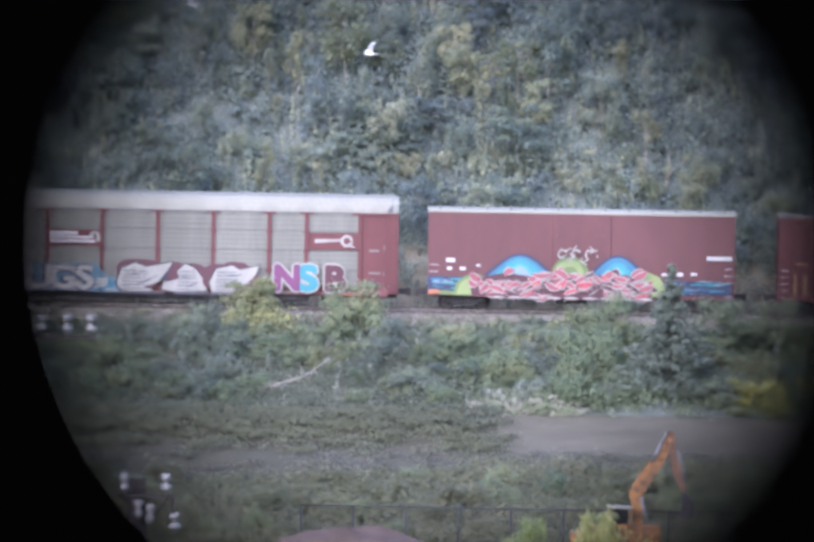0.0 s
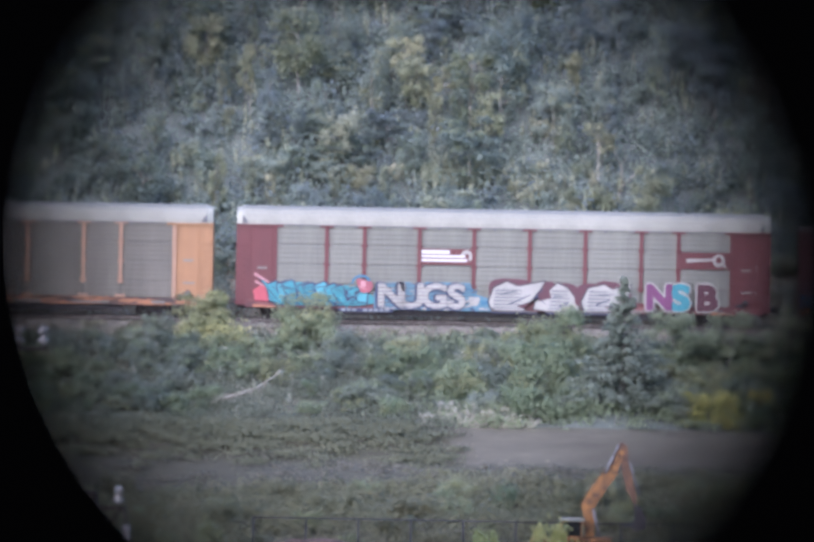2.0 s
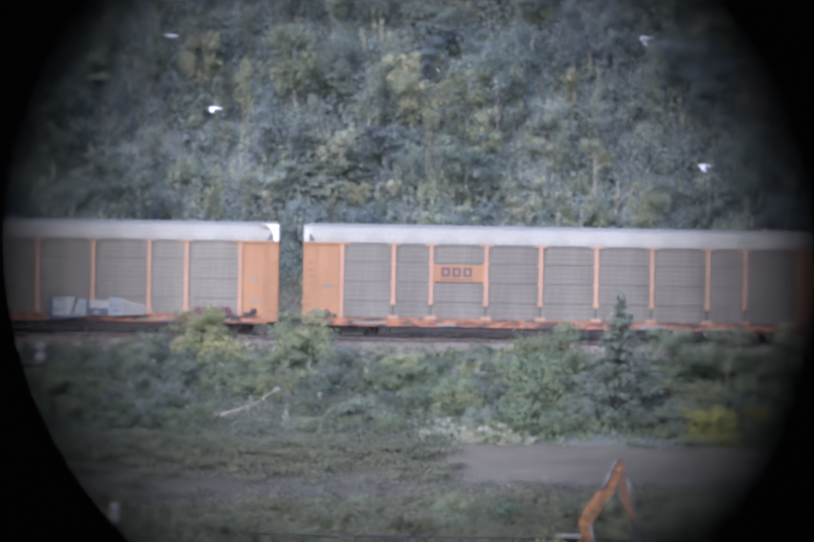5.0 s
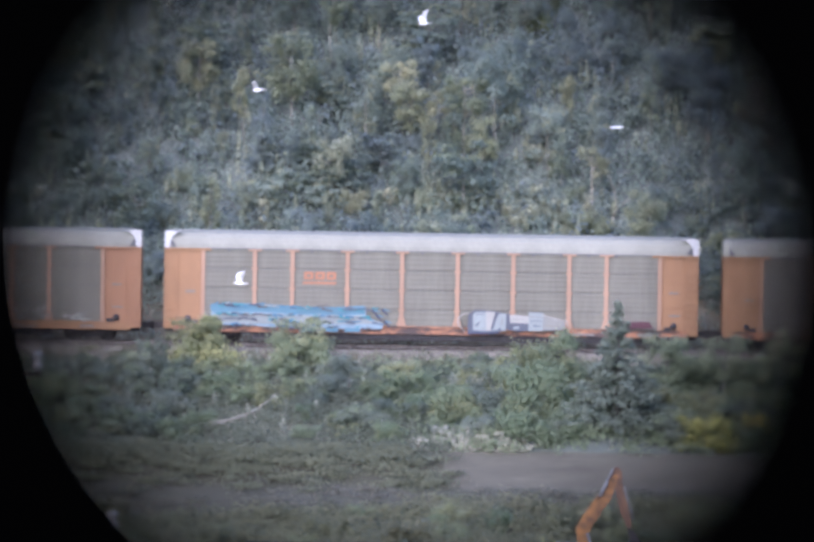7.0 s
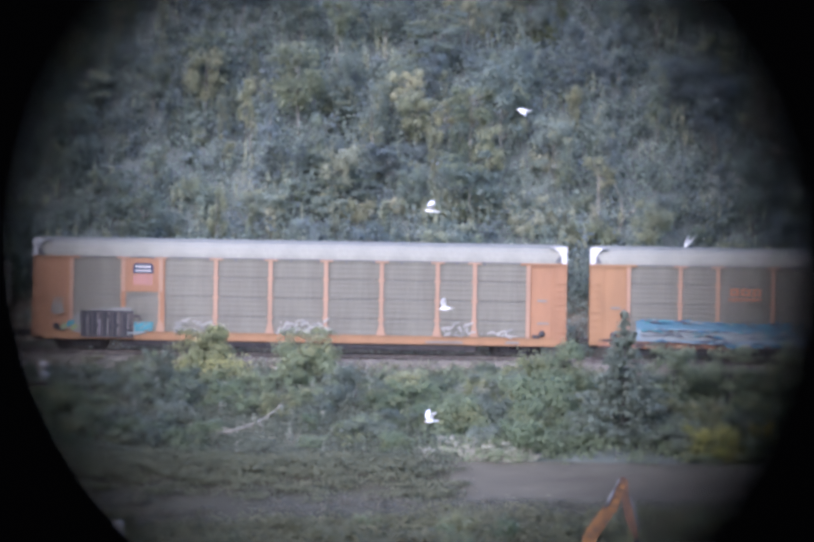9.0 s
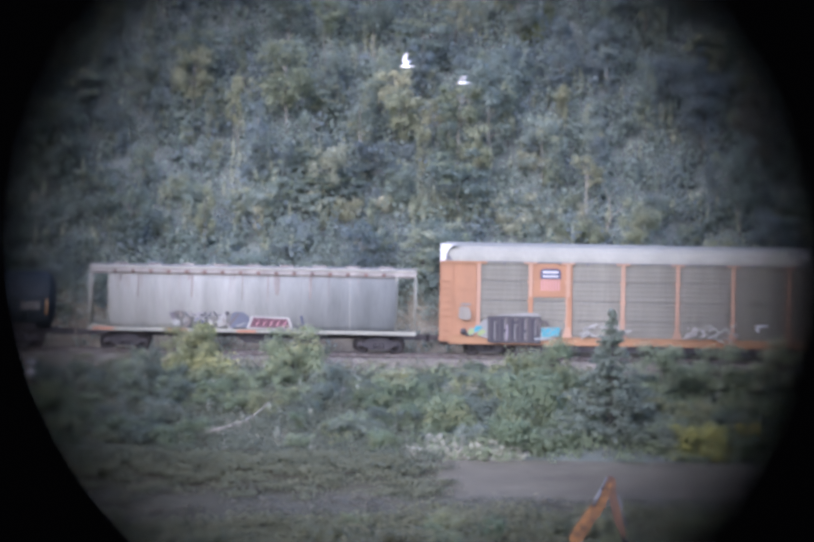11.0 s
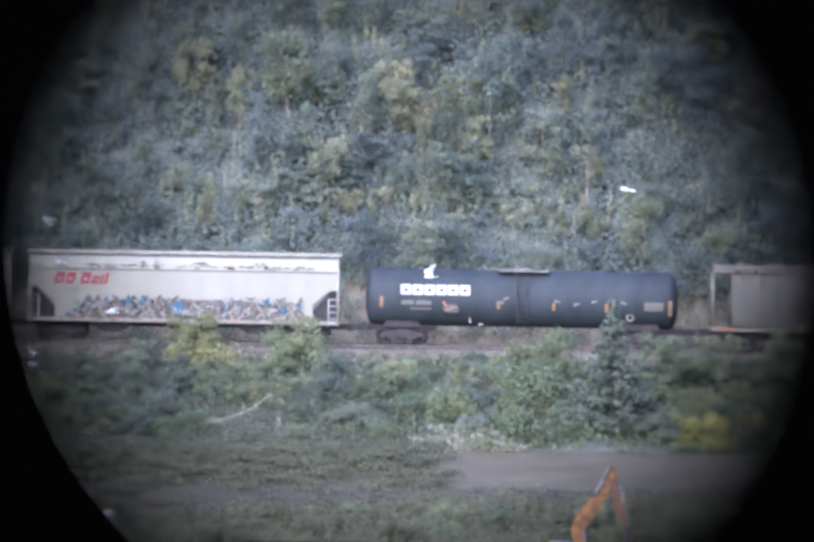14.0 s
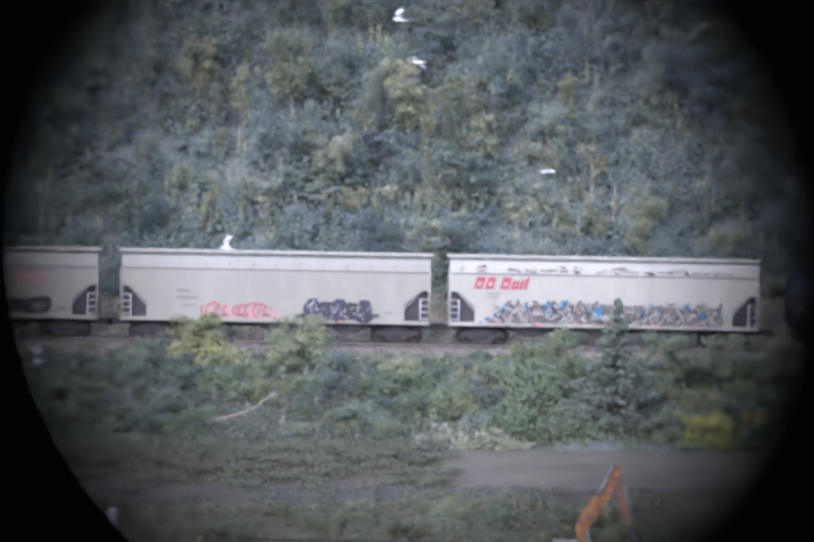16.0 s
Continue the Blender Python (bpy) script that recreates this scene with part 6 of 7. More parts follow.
def hillside():
    """The wooded slope behind the track: trees in loose rows up the hill."""
    rng = random.Random(42)
    y = 7.9
    row = 0
    while y < 31:
        x = -24 + rng.uniform(0, 2)
        while x < 24:
            yy = y + rng.uniform(-1.0, 1.0)
            z = height(x, yy)
            u = noise.noise((x * 0.11, yy * 0.16, 5.0)) + rng.uniform(-0.35, 0.35)
            r = rng.random()
            low = yy < 14
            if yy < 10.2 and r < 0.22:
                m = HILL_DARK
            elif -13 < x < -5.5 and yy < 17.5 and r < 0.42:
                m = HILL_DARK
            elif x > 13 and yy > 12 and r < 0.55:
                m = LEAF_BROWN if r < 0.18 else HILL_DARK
            # mostly dark leaves here, to paint the shaded gap behind the taller trees
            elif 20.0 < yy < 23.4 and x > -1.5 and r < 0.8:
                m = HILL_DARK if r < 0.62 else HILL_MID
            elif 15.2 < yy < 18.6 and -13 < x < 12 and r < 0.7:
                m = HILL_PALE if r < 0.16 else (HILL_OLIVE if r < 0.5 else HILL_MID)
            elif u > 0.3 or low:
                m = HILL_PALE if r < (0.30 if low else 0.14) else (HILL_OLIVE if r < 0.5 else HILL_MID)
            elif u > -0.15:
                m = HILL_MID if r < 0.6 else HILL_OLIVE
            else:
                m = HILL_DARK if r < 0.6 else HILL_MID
            q = rng.random()
            kind = "shrub" if low and q < 0.55 else ("slim" if q < 0.6 else ("sumac" if q < 0.7 else "tree"))
            s = {"shrub": 0.8, "slim": 0.72, "sumac": 1.0, "tree": 0.85}[kind] * rng.uniform(0.7, 1.25) * (1.2 if 15.2 < yy < 18.6 else 1.0)
            slope_plant(kind, rng.randrange(4), m, x, yy, (s, s, s * rng.uniform(0.85, 1.2)), rng.uniform(0, 6.28))
            x += rng.uniform(1.9, 3.1) * (1.0 if yy < 24 else 1.12)
        y += 2.0 + 0.05 * row
        row += 1
    # single plants that stand out
    for x, yy, s in ((-0.28, 15.55, .5), (2.28, 15.95, .55), (-2.62, 12.6, .5), (0.67, 12.65, .6), (2.58, 12.55, .55), (4.22, 13.05, .45), (-1.65, 12.1, .4),
                     (-12.12, 14.35, .6), (-9.99, 16.35, .35), (-12.95, 18.1, .4), (-11.69, 17.7, .45), (-10.98, 21.1, .4), (-9.83, 19.95, .3),
                     (-8.63, 12.45, .4), (-6.81, 21.05, .4), (5.29, 20.75, .4), (7.23, 17.9, .4), (7.51, 15.7, .45), (6.55, 14.2, .5), (8.19, 12.65, .5),
                     (5.57, 18.3, .4), (-4.25, 12.05, .4), (-7.53, 12.15, .35), (-13.4, 15.45, .35), (-15.5, 13.15, .35), (9.43, 12.65, .4), (12.44, 12.7, .4),
                     (6.3, 12.4, .5), (5.2, 13.6, .45), (7.4, 13.4, .5), (3.4, 14.0, .45), (1.6, 13.2, .5), (8.9, 14.4, .45), (-0.9, 13.3, .45), (2.1, 18.2, .45), (3.2, 19.6, .45), (5.1, 19.2, .5), (0.4, 18.6, .45), (6.6, 16.6, .45)):
        if s > 0.42:
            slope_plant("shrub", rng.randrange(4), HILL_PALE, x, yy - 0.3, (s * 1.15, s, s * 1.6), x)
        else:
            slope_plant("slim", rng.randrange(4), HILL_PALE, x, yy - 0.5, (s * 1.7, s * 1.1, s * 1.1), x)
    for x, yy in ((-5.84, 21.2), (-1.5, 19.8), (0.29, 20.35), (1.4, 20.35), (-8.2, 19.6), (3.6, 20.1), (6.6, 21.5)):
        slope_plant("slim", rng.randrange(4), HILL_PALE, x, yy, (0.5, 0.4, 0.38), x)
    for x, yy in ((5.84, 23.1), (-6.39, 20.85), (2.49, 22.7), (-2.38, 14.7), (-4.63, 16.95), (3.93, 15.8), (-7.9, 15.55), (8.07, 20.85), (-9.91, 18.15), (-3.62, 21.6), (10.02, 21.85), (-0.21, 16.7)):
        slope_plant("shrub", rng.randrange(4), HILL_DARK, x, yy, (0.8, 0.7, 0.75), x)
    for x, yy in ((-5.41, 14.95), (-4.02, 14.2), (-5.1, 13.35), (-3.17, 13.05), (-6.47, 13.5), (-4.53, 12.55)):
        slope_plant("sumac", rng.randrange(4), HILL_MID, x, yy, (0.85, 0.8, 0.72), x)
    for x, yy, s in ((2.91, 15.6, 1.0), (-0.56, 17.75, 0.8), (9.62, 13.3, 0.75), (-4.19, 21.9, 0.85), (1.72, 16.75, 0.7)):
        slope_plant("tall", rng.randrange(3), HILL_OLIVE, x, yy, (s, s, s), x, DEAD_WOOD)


def slope_plant(kind, variant, m, x, y, size, turn, bark=BARK):
    name = "shrub" if kind == "shrub" else "tree"
    extra = {"shrub": "bushy shrub", "slim": "slender upright tree", "sumac": "tree with flat tiers of leaves", "tree": "young leafy tree", "tall": "tree with a bare pale trunk"}[kind]
    plant(name, LOOK[m] + " " + extra + " on the wooded slope", name, "trees and shrubs of the slope", kind, variant, m, (x, y, height(x, y)), size, turn, bark)


def carpet(name, label, x0, x1, y0, y1, count, size, lift, material, upright=0.0, keep=None, wide=(0.35, 0.8)):
    """Low growth that covers the ground, as one mesh of loose leaf sprays."""
    rng = np.random.default_rng(hash_of(name))
    cs, rs = [], []
    for _ in range(count // 40):
        x, y = rng.uniform(x0, x1), rng.uniform(y0, y1)
        if keep and not keep(x, y):
            continue
        cs.append((x, y, height(x, y) + lift * rng.uniform(0.1, 1.0)))
        rs.append((rng.uniform(*wide), lift * rng.uniform(0.4, 0.9)))
    me = spray_mesh(name, cs, rs, count, size, rng, upright)
    me.materials.append(material)
    return tagged(new(name, me), label, "undergrowth", kind="stuff")


def bank():
    """Shrubs on the railway bank in front of the track."""
    rng = random.Random(7)
    y = -5.2
    while y > -15.2:
        x = -24 + rng.uniform(0, 1.5)
        while x < 24:
            yy = y + rng.uniform(-0.5, 0.5)
            u = noise.noise((x * 0.2, yy * 0.25, 9.0)) + rng.uniform(-0.3, 0.3)
            if (-9.8 < x < -5.4 and -14.4 < yy < -10.0) or (-4.0 < x < -2.0 and -11.8 < yy < -9.2) or (9.4 < x < 12.6 and yy < -10.5) or (13.6 < x < 16.6 and yy < -13.4):
                x += 1.0
                continue
            m = LEAF_MID if u > 0.0 else LEAF_DARK
            if rng.random() < (0.16 if x > -1 else 0.04):
                m = LEAF_OLIVE
            s = rng.uniform(0.55, 0.95)
            if y > -6.0:
                s *= 0.7
            if x > 3 and yy < -6 and x < 17:
                s *= 1.35
            plant("shrub", LOOK[m] + " bushy shrub on the railway bank", "shrub", "shrubs of the bank", "shrub", rng.randrange(4), m, (x, yy, height(x, yy) - 0.05), (s * 1.15, s, s * rng.uniform(0.8, 1.1)), rng.uniform(0, 6.28))
            x += rng.uniform(1.6, 2.6)
        y -= 1.45


hillside()
bank()
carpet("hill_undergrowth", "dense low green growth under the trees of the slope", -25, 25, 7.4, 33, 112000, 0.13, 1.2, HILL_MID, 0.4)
# shade between the trees, put into darker leaves
carpet("hill_shaded_growth", "growth darkened as shade between the trees of the slope", -25, 25, 8.0, 33, 38000, 0.13, 1.3, HILL_DARK)
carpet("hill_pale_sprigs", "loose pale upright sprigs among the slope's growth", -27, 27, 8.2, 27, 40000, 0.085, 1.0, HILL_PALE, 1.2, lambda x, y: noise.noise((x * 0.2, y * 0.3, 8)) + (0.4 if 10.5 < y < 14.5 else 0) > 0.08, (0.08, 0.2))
carpet("bank_undergrowth", "dense low green growth on the railway bank", -2, 26, -15.4, -4.6, 40000, 0.095, 0.5, LEAF_MID, 0.3, None, (0.6, 1.2))
carpet("bank_shaded_growth", "dense dark low growth on the railway bank", -26, 2, -17.4, -4.8, 52000, 0.095, 0.5, LEAF_LOW, 0.9, None, (0.6, 1.2))
carpet("bank_pale_sprigs", "loose pale sprigs on the railway bank", -26, 26, -15.0, -5.0, 6000, 0.09, 0.7, LEAF_PALE, 0.8, None, (0.1, 0.22))
carpet("track_weeds", "thin weeds at the edge of the ballast", -26, 26, -5.2, -3.4, 12000, 0.08, 0.36, LEAF_DULL, 0.8)
carpet("meadow_grass", "tall uneven grass and weeds below the dirt bank", -25, 25, -44, -21.6, 84000, 0.14, 0.5, GRASS, 1.6, lambda x, y: y < -26.6 + 0.8 * noise.noise((x * 0.4, y * 0.4, 6)) or (y < -24.2 and x > 0.5 + 2 * noise.noise((x * 0.3, y * 0.3, 6))), (0.8, 1.7))
carpet("meadow_weeds", "olive green weeds in the meadow", -25, 25, -44, -22.0, 22000, 0.11, 0.7, LEAF_DULL, 0.9, lambda x, y: noise.noise((x * 0.25, y * 0.2, 11)) > -0.1 and (y < -27 or (x > 1 and y < -24.2)), (0.6, 1.3))
carpet("meadow_stalks", "loose tall stalks standing over the meadow grass", -22, 22, -44, -24, 2000, 0.12, 1.1, LEAF_DULL, 3.0, lambda x, y: y < -28 or x > 1, (0.05, 0.14))
carpet("dirt_weeds", "dull green weeds on the dirt bank", -25, 6, -22.5, -15.0, 46000, 0.10, 0.28, LEAF_DULL, 0.6, lambda x, y: x + 4.5 * noise.noise((x * 0.4, y * 0.4, 1)) < 2.2 and noise.noise((x * 1.7, y * 1.7, 3)) > (-16.8 - y) * 0.13 - 0.1, (0.6, 1.4))
carpet("dry_weeds", "thin brownish dry weeds on the dirt bank", -25, 20, -27.0, -18.6, 9000, 0.10, 0.2, LEAF_BROWN, 0.8, lambda x, y: x + 5 * noise.noise((x * 0.3, y * 0.4, 2)) < 0.5 or y < -20.4)
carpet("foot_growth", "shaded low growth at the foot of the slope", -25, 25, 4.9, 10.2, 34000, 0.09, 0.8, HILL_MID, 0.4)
for _x, _y, _k, _v, _m, _s, _l in (
        (-10.5, -5.6, "tree", 1, LEAF_YELLOW, (1.15, 0.7, 0.66), "small yellow-green tree standing above the ballast edge"),
        (-10.4, -5.8, "shrub", 2, LEAF_YELLOW, (1.6, 0.9, 1.4), "yellow-green bush round the small tree"),
        (-10.2, -5.3, "slim", 2, LEAF_YELLOW, (1.3, 1.0, 0.58), "yellow-green sapling beside the ballast"),
        (-12.9, -5.4, "shrub", 0, LEAF_DARK, (0.75, 0.7, 1.15), "grey-green bush beside the ballast"),
        (-5.6, -5.3, "tree", 2, LEAF_MID, (1.2, 0.7, 0.68), "small green tree standing above the ballast edge"),
        (-5.4, -5.5, "shrub", 3, LEAF_MID, (1.45, 0.8, 1.45), "green bush beside the ballast"),
        (15.0, -14.1, "shrub", 0, LEAF_GOLD, (1.25, 0.9, 1.35), "golden bush low on the bank"),
        (17.4, -12.4, "shrub", 1, LEAF_GOLD, (0.7, 0.8, 0.8), "golden bush low on the bank"),
        (7.6, -8.6, "tree", 3, LEAF_MID, (1.05, 0.9, 0.85), "broad green tree beside the dark spruce"),
        (6.2, -10.4, "shrub", 1, LEAF_MID, (1.6, 1.1, 1.7), "broad green bush on the bank"),
        (13.4, -8.4, "tree", 1, LEAF_LIGHT, (1.1, 0.9, 0.85), "broad light green tree beside the dark spruce"),
        (16.0, -8.0, "tree", 2, LEAF_LIGHT, (1.1, 0.9, 0.8), "light green tree on the bank"),
        (19.0, -8.0, "tree", 0, LEAF_LIGHT, (1.1, 0.9, 0.8), "light green tree on the bank"),
        (2.4, -11.5, "shrub", 2, LEAF_MID, (1.3, 1.0, 1.3), "green bush on the bank"),
        (3.3, -8.0, "shrub", 2, LEAF_PALE, (0.9, 0.8, 1.0), "pale green bush on the bank"),
        (-2.6, -12.6, "shrub", 3, LEAF_DARK, (1.1, 0.9, 0.9), "dark green bush on the bank"),
        (0.1, -8.8, "shrub", 0, LEAF_MID, (1.2, 1.0, 1.2), "green bush on the bank")):
    plant("tree" if _k == "tree" else "shrub", _l, "tree" if _k == "tree" else "shrub", "", _k, _v, _m, (_x, _y, height(_x, _y) - 0.1), _s)
plant("spruce_tree", "dark bluish spruce on the railway bank", "tree", "", "spruce", 0, LEAF_BLUE, (10.65, -12.6, height(10.65, -12.6) - 0.1), (1.9, 1.5, 1.46), 0.0, SPRUCE_BARK)
for _x, _s, _h in ((3.65, 0.8, 2.2), (2.4, 0.5, 1.5), (6.4, 1.2, 2.5), (8.6, 0.8, 1.6)):
    plant("shrub", "leafy yellow-green bush in front of the fence", "shrub", "bushes at the fence", "shrub", 2, LEAF_FRESH, (_x, -59.0, height(_x, -59.0) - 0.1), (_s, _s, _h), _x)


def meadow():
    """Clumps of tall grass and low bushes in the rough meadow."""
    rng = random.Random(31)
    for _ in range(70):
        x, y = rng.uniform(-20, 20), rng.uniform(-43, -27.5)
        s = rng.uniform(0.8, 1.5)
        m = rng.choice((GRASS, GRASS, LEAF_OLIVE, GRASS, LEAF_MID))
        if m in (LEAF_OLIVE, LEAF_MID):
            plant("shrub", LOOK[m] + " low bush in the rough meadow", "shrub", "bushes of the meadow", "shrub", rng.randrange(4), m, (x, y, height(x, y) - 0.1), (s * 0.7, s * 0.6, s * 0.65), rng.uniform(0, 6))
        else:
            plant("grass_clump", ("pale" if m is LEAF_PALE else "yellowish-green") + " clump of tall grass in the rough meadow", "grass clump", "grass clumps of the meadow", "tuft", rng.randrange(3), m, (x, y, height(x, y) - 0.05), (s, s, s), rng.uniform(0, 6))


meadow()


def bare_tree(x, y, h, lean, label, branches, material=PALE_BARK, r=0.055, seed=1):
    bm = bmesh.new()
    rng = np.random.default_rng(seed)
    limbs(bm, (0, 0, -0.2), (lean, 0, h), r, rng, branches, h * 0.22)
    t = empty("bare_tree", label, "tree", "", (x, y, height(x, y)))
    part("trunk", bm, material, t)


def forked_tree(x, y, label, forks):
    """A bare stem with its forks, each as points from the base: (x, y, z) and a radius."""
    bm = bmesh.new()
    for line in forks:
        for (p, r), (q, k) in zip(line, line[1:]):
            rod(bm, p, q, r, k, 7)
    part("trunk", bm, DEAD_WOOD, empty("bare_tree", label, "tree", "", (x, y, height(x, y))))


forked_tree(10.75, 13.0, "forked pale bare tree on the slope", [
    [((0, 0, -0.3), 0.055), ((0.08, 0, 0.5), 0.05), ((0.28, 0, 0.95), 0.045)],
    [((0.28, 0, 0.95), 0.04), ((0.9, 0.1, 1.5), 0.032), ((1.5, 0.1, 1.85), 0.024), ((2.05, 0.2, 2.3), 0.012)],
    [((0.28, 0, 0.95), 0.035), ((0.12, 0, 1.9), 0.028), ((-0.3, 0.1, 2.95), 0.012)],
    [((1.5, 0.1, 1.85), 0.018), ((1.55, 0.1, 2.4), 0.008)], [((0.12, 0, 1.9), 0.018), ((0.5, 0, 2.5), 0.008)]])
for _i, (_x, _y, _h, _l) in enumerate(((2.92, 15.7, 3.4, -0.07), (9.62, 12.75, 3.6, 0.02), (2.68, 23.65, 2.4, -0.05), (-3.98, 21.25, 2.4, -0.05), (-1.61, 22.85, 1.6, -0.17), (-8.78, 17.2, 2.0, 0.1), (-6.33, 18.55, 2.2, 0.1), (1.3, 13.2, 1.6, 0.1))):
    bare_tree(_x, _y, _h, _l, "thin pale trunk among the slope's trees", 2, DEAD_WOOD, 0.034, 20 + _i)
plant("shrub", "bright green bush high on the slope", "shrub", "", "shrub", 1, LEAF_LIME, (6.6, 24.15, height(6.6, 24.15) - 0.1), (0.75, 0.7, 1.0))
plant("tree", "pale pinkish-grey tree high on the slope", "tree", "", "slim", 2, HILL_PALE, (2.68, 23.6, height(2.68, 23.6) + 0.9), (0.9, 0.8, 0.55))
bare_tree(-3.0, -9.5, 1.3, 0.2, "dead brown stalk on the railway bank", 7, BARK, 0.06, 7)


def fallen_log():
    bm = bmesh.new()
    p = [(-6.55, -11.6, 1.22), (-6.85, -11.8, 0.96), (-7.4, -12.2, 0.72), (-8.1, -12.8, 0.66), (-9.3, -13.6, 0.66)]
    pts = [Vector((x, y, height(x, y) + up)) for x, y, up in p]
    for a, b, r in zip(pts, pts[1:], (0.03, 0.034, 0.04, 0.04)):
        rod(bm, a, b, r, r * 0.9, 8)
    t = empty("fallen_branch", "bleached fallen branch lying on the railway bank", "branch")
    part("stem", bm, DEAD_WOOD, t)
    rng = random.Random(3)
    bm = bmesh.new()
    for _ in range(40):
        a = pts[3].lerp(pts[4], rng.uniform(-0.5, 1.3))
        rod(bm, a, a + Vector((rng.uniform(-0.7, 0.6), rng.uniform(-0.4, 0.2), rng.uniform(-0.35, 0.25))), 0.02, 0.008, 5)
    part("twigs", bm, DEAD_WOOD, t, "tangle of thin dry twigs")


fallen_log()


def dead_brush():
    """Pale withered brush at the top of the dirt bank."""
    rng = random.Random(12)
    for x, s in ((2.3, 1.25), (3.4, 0.9), (4.7, 1.1), (0.9, 0.6), (5.6, 0.8)):
        t = empty("dead_brush", "pale withered brush at the edge of the dirt bank", "brush", "withered brush", (x, -14.9, height(x, -14.9)))
        bm = bmesh.new()
        for _ in range(46):
            a = Vector((rng.uniform(-0.7, 0.7) * s, rng.uniform(-0.3, 0.3), 0))
            b = a + Vector((rng.gauss(0, 0.45), rng.uniform(-0.3, 0.3), rng.uniform(0.1, 1.0) ** 1.6 * 1.05 * s))
            c = a.lerp(b, 0.6) + Vector((rng.uniform(-0.12, 0.12), 0, rng.uniform(-0.05, 0.15)))
            rod(bm, a, c, 0.03, 0.022, 5), rod(bm, c, b, 0.022, 0.012, 5)
        part("stalk_tangle", bm, PALE_BARK, t)
        g = np.random.default_rng(int(x * 10))
        cs = [(rng.uniform(-0.7, 0.7) * s, rng.uniform(-0.2, 0.2), rng.uniform(0.3, 1.0) * s) for _ in range(9)]
        me = spray_mesh("dry_bloom", cs, [(0.15, 0.13)] * 9, 300, 0.07, g, 0.6)
        me.materials.append(WITHERED)
        tagged(again("dry_bloom", me, t), kind="stuff")


dead_brush()


# ---- the yard below: fence, earth heap, excavator ----
def fence():
    f = empty("chain_link_fence", "dull steel chain-link fence with top rail", "fence", "", (0, -45, 0))
    bm = bmesh.new()
    rod(bm, (0, 0, -0.5), (0, 0, 2.42), 0.045, n=8)
    first = part("post", bm, FENCE, f)
    x, me = -7.25, first.data
    first.location = (x, 0, -9.5)
    xs = [x + 2.46 * i for i in range(0, 12)]
    for p in xs[1:]:
        again("post", me, f, (p, 0, -9.5))
    bm = bmesh.new()
    rod(bm, (xs[0], 0, -7.12), (xs[-1], 0, -7.12), 0.042, n=6)
    part("top_rail", bm, FENCE, f)
    bm = bmesh.new()
    x = xs[0]
    while x < xs[-1]:
        for s in (-1, 1):
            z0, z1 = (-9.4, -7.15) if s > 0 else (-7.15, -9.4)
            rod(bm, (x, 0.02 * s, z0), (x + 2.2, 0.02 * s, z1), 0.006, n=3, caps=False)
        x += 0.24
    part("mesh", bm, FENCE, f, "thin steel wire mesh")


fence()


def earth_heap():
    bm = bmesh.new()
    n, m = 40, 10
    rings = []
    for j in range(m):
        k = j / (m - 1)
        ring = []
        for i in range(n):
            a = 2 * math.pi * i / n
            rx, ry = 4.9 * (1 - k) ** 0.6, 2.6 * (1 - k) ** 0.6
            x, y = rx * math.cos(a), ry * math.sin(a)
            ring.append(bm.verts.new((x, y, 2.05 * k ** 0.7 * (1 - 0.12 * k) + 0.45 * noise.noise((x * 0.9, y * 0.9, 2)) * (1 if j else 0) - 0.2)))
        rings.append(ring)
    for a, b in zip(rings, rings[1:]):
        for i in range(n):
            bm.faces.new((a[i], a[(i + 1) % n], b[(i + 1) % n], b[i])).smooth = True
    bm.faces.new(rings[-1])
    ob = part("earth_mound", bm, RED_DIRT)
    ob.location = (-4.9, -51.0, height(-4.9, -51.0))
    tagged(ob, "heap of reddish-brown earth in front of the fence", "earth heap")


earth_heap()


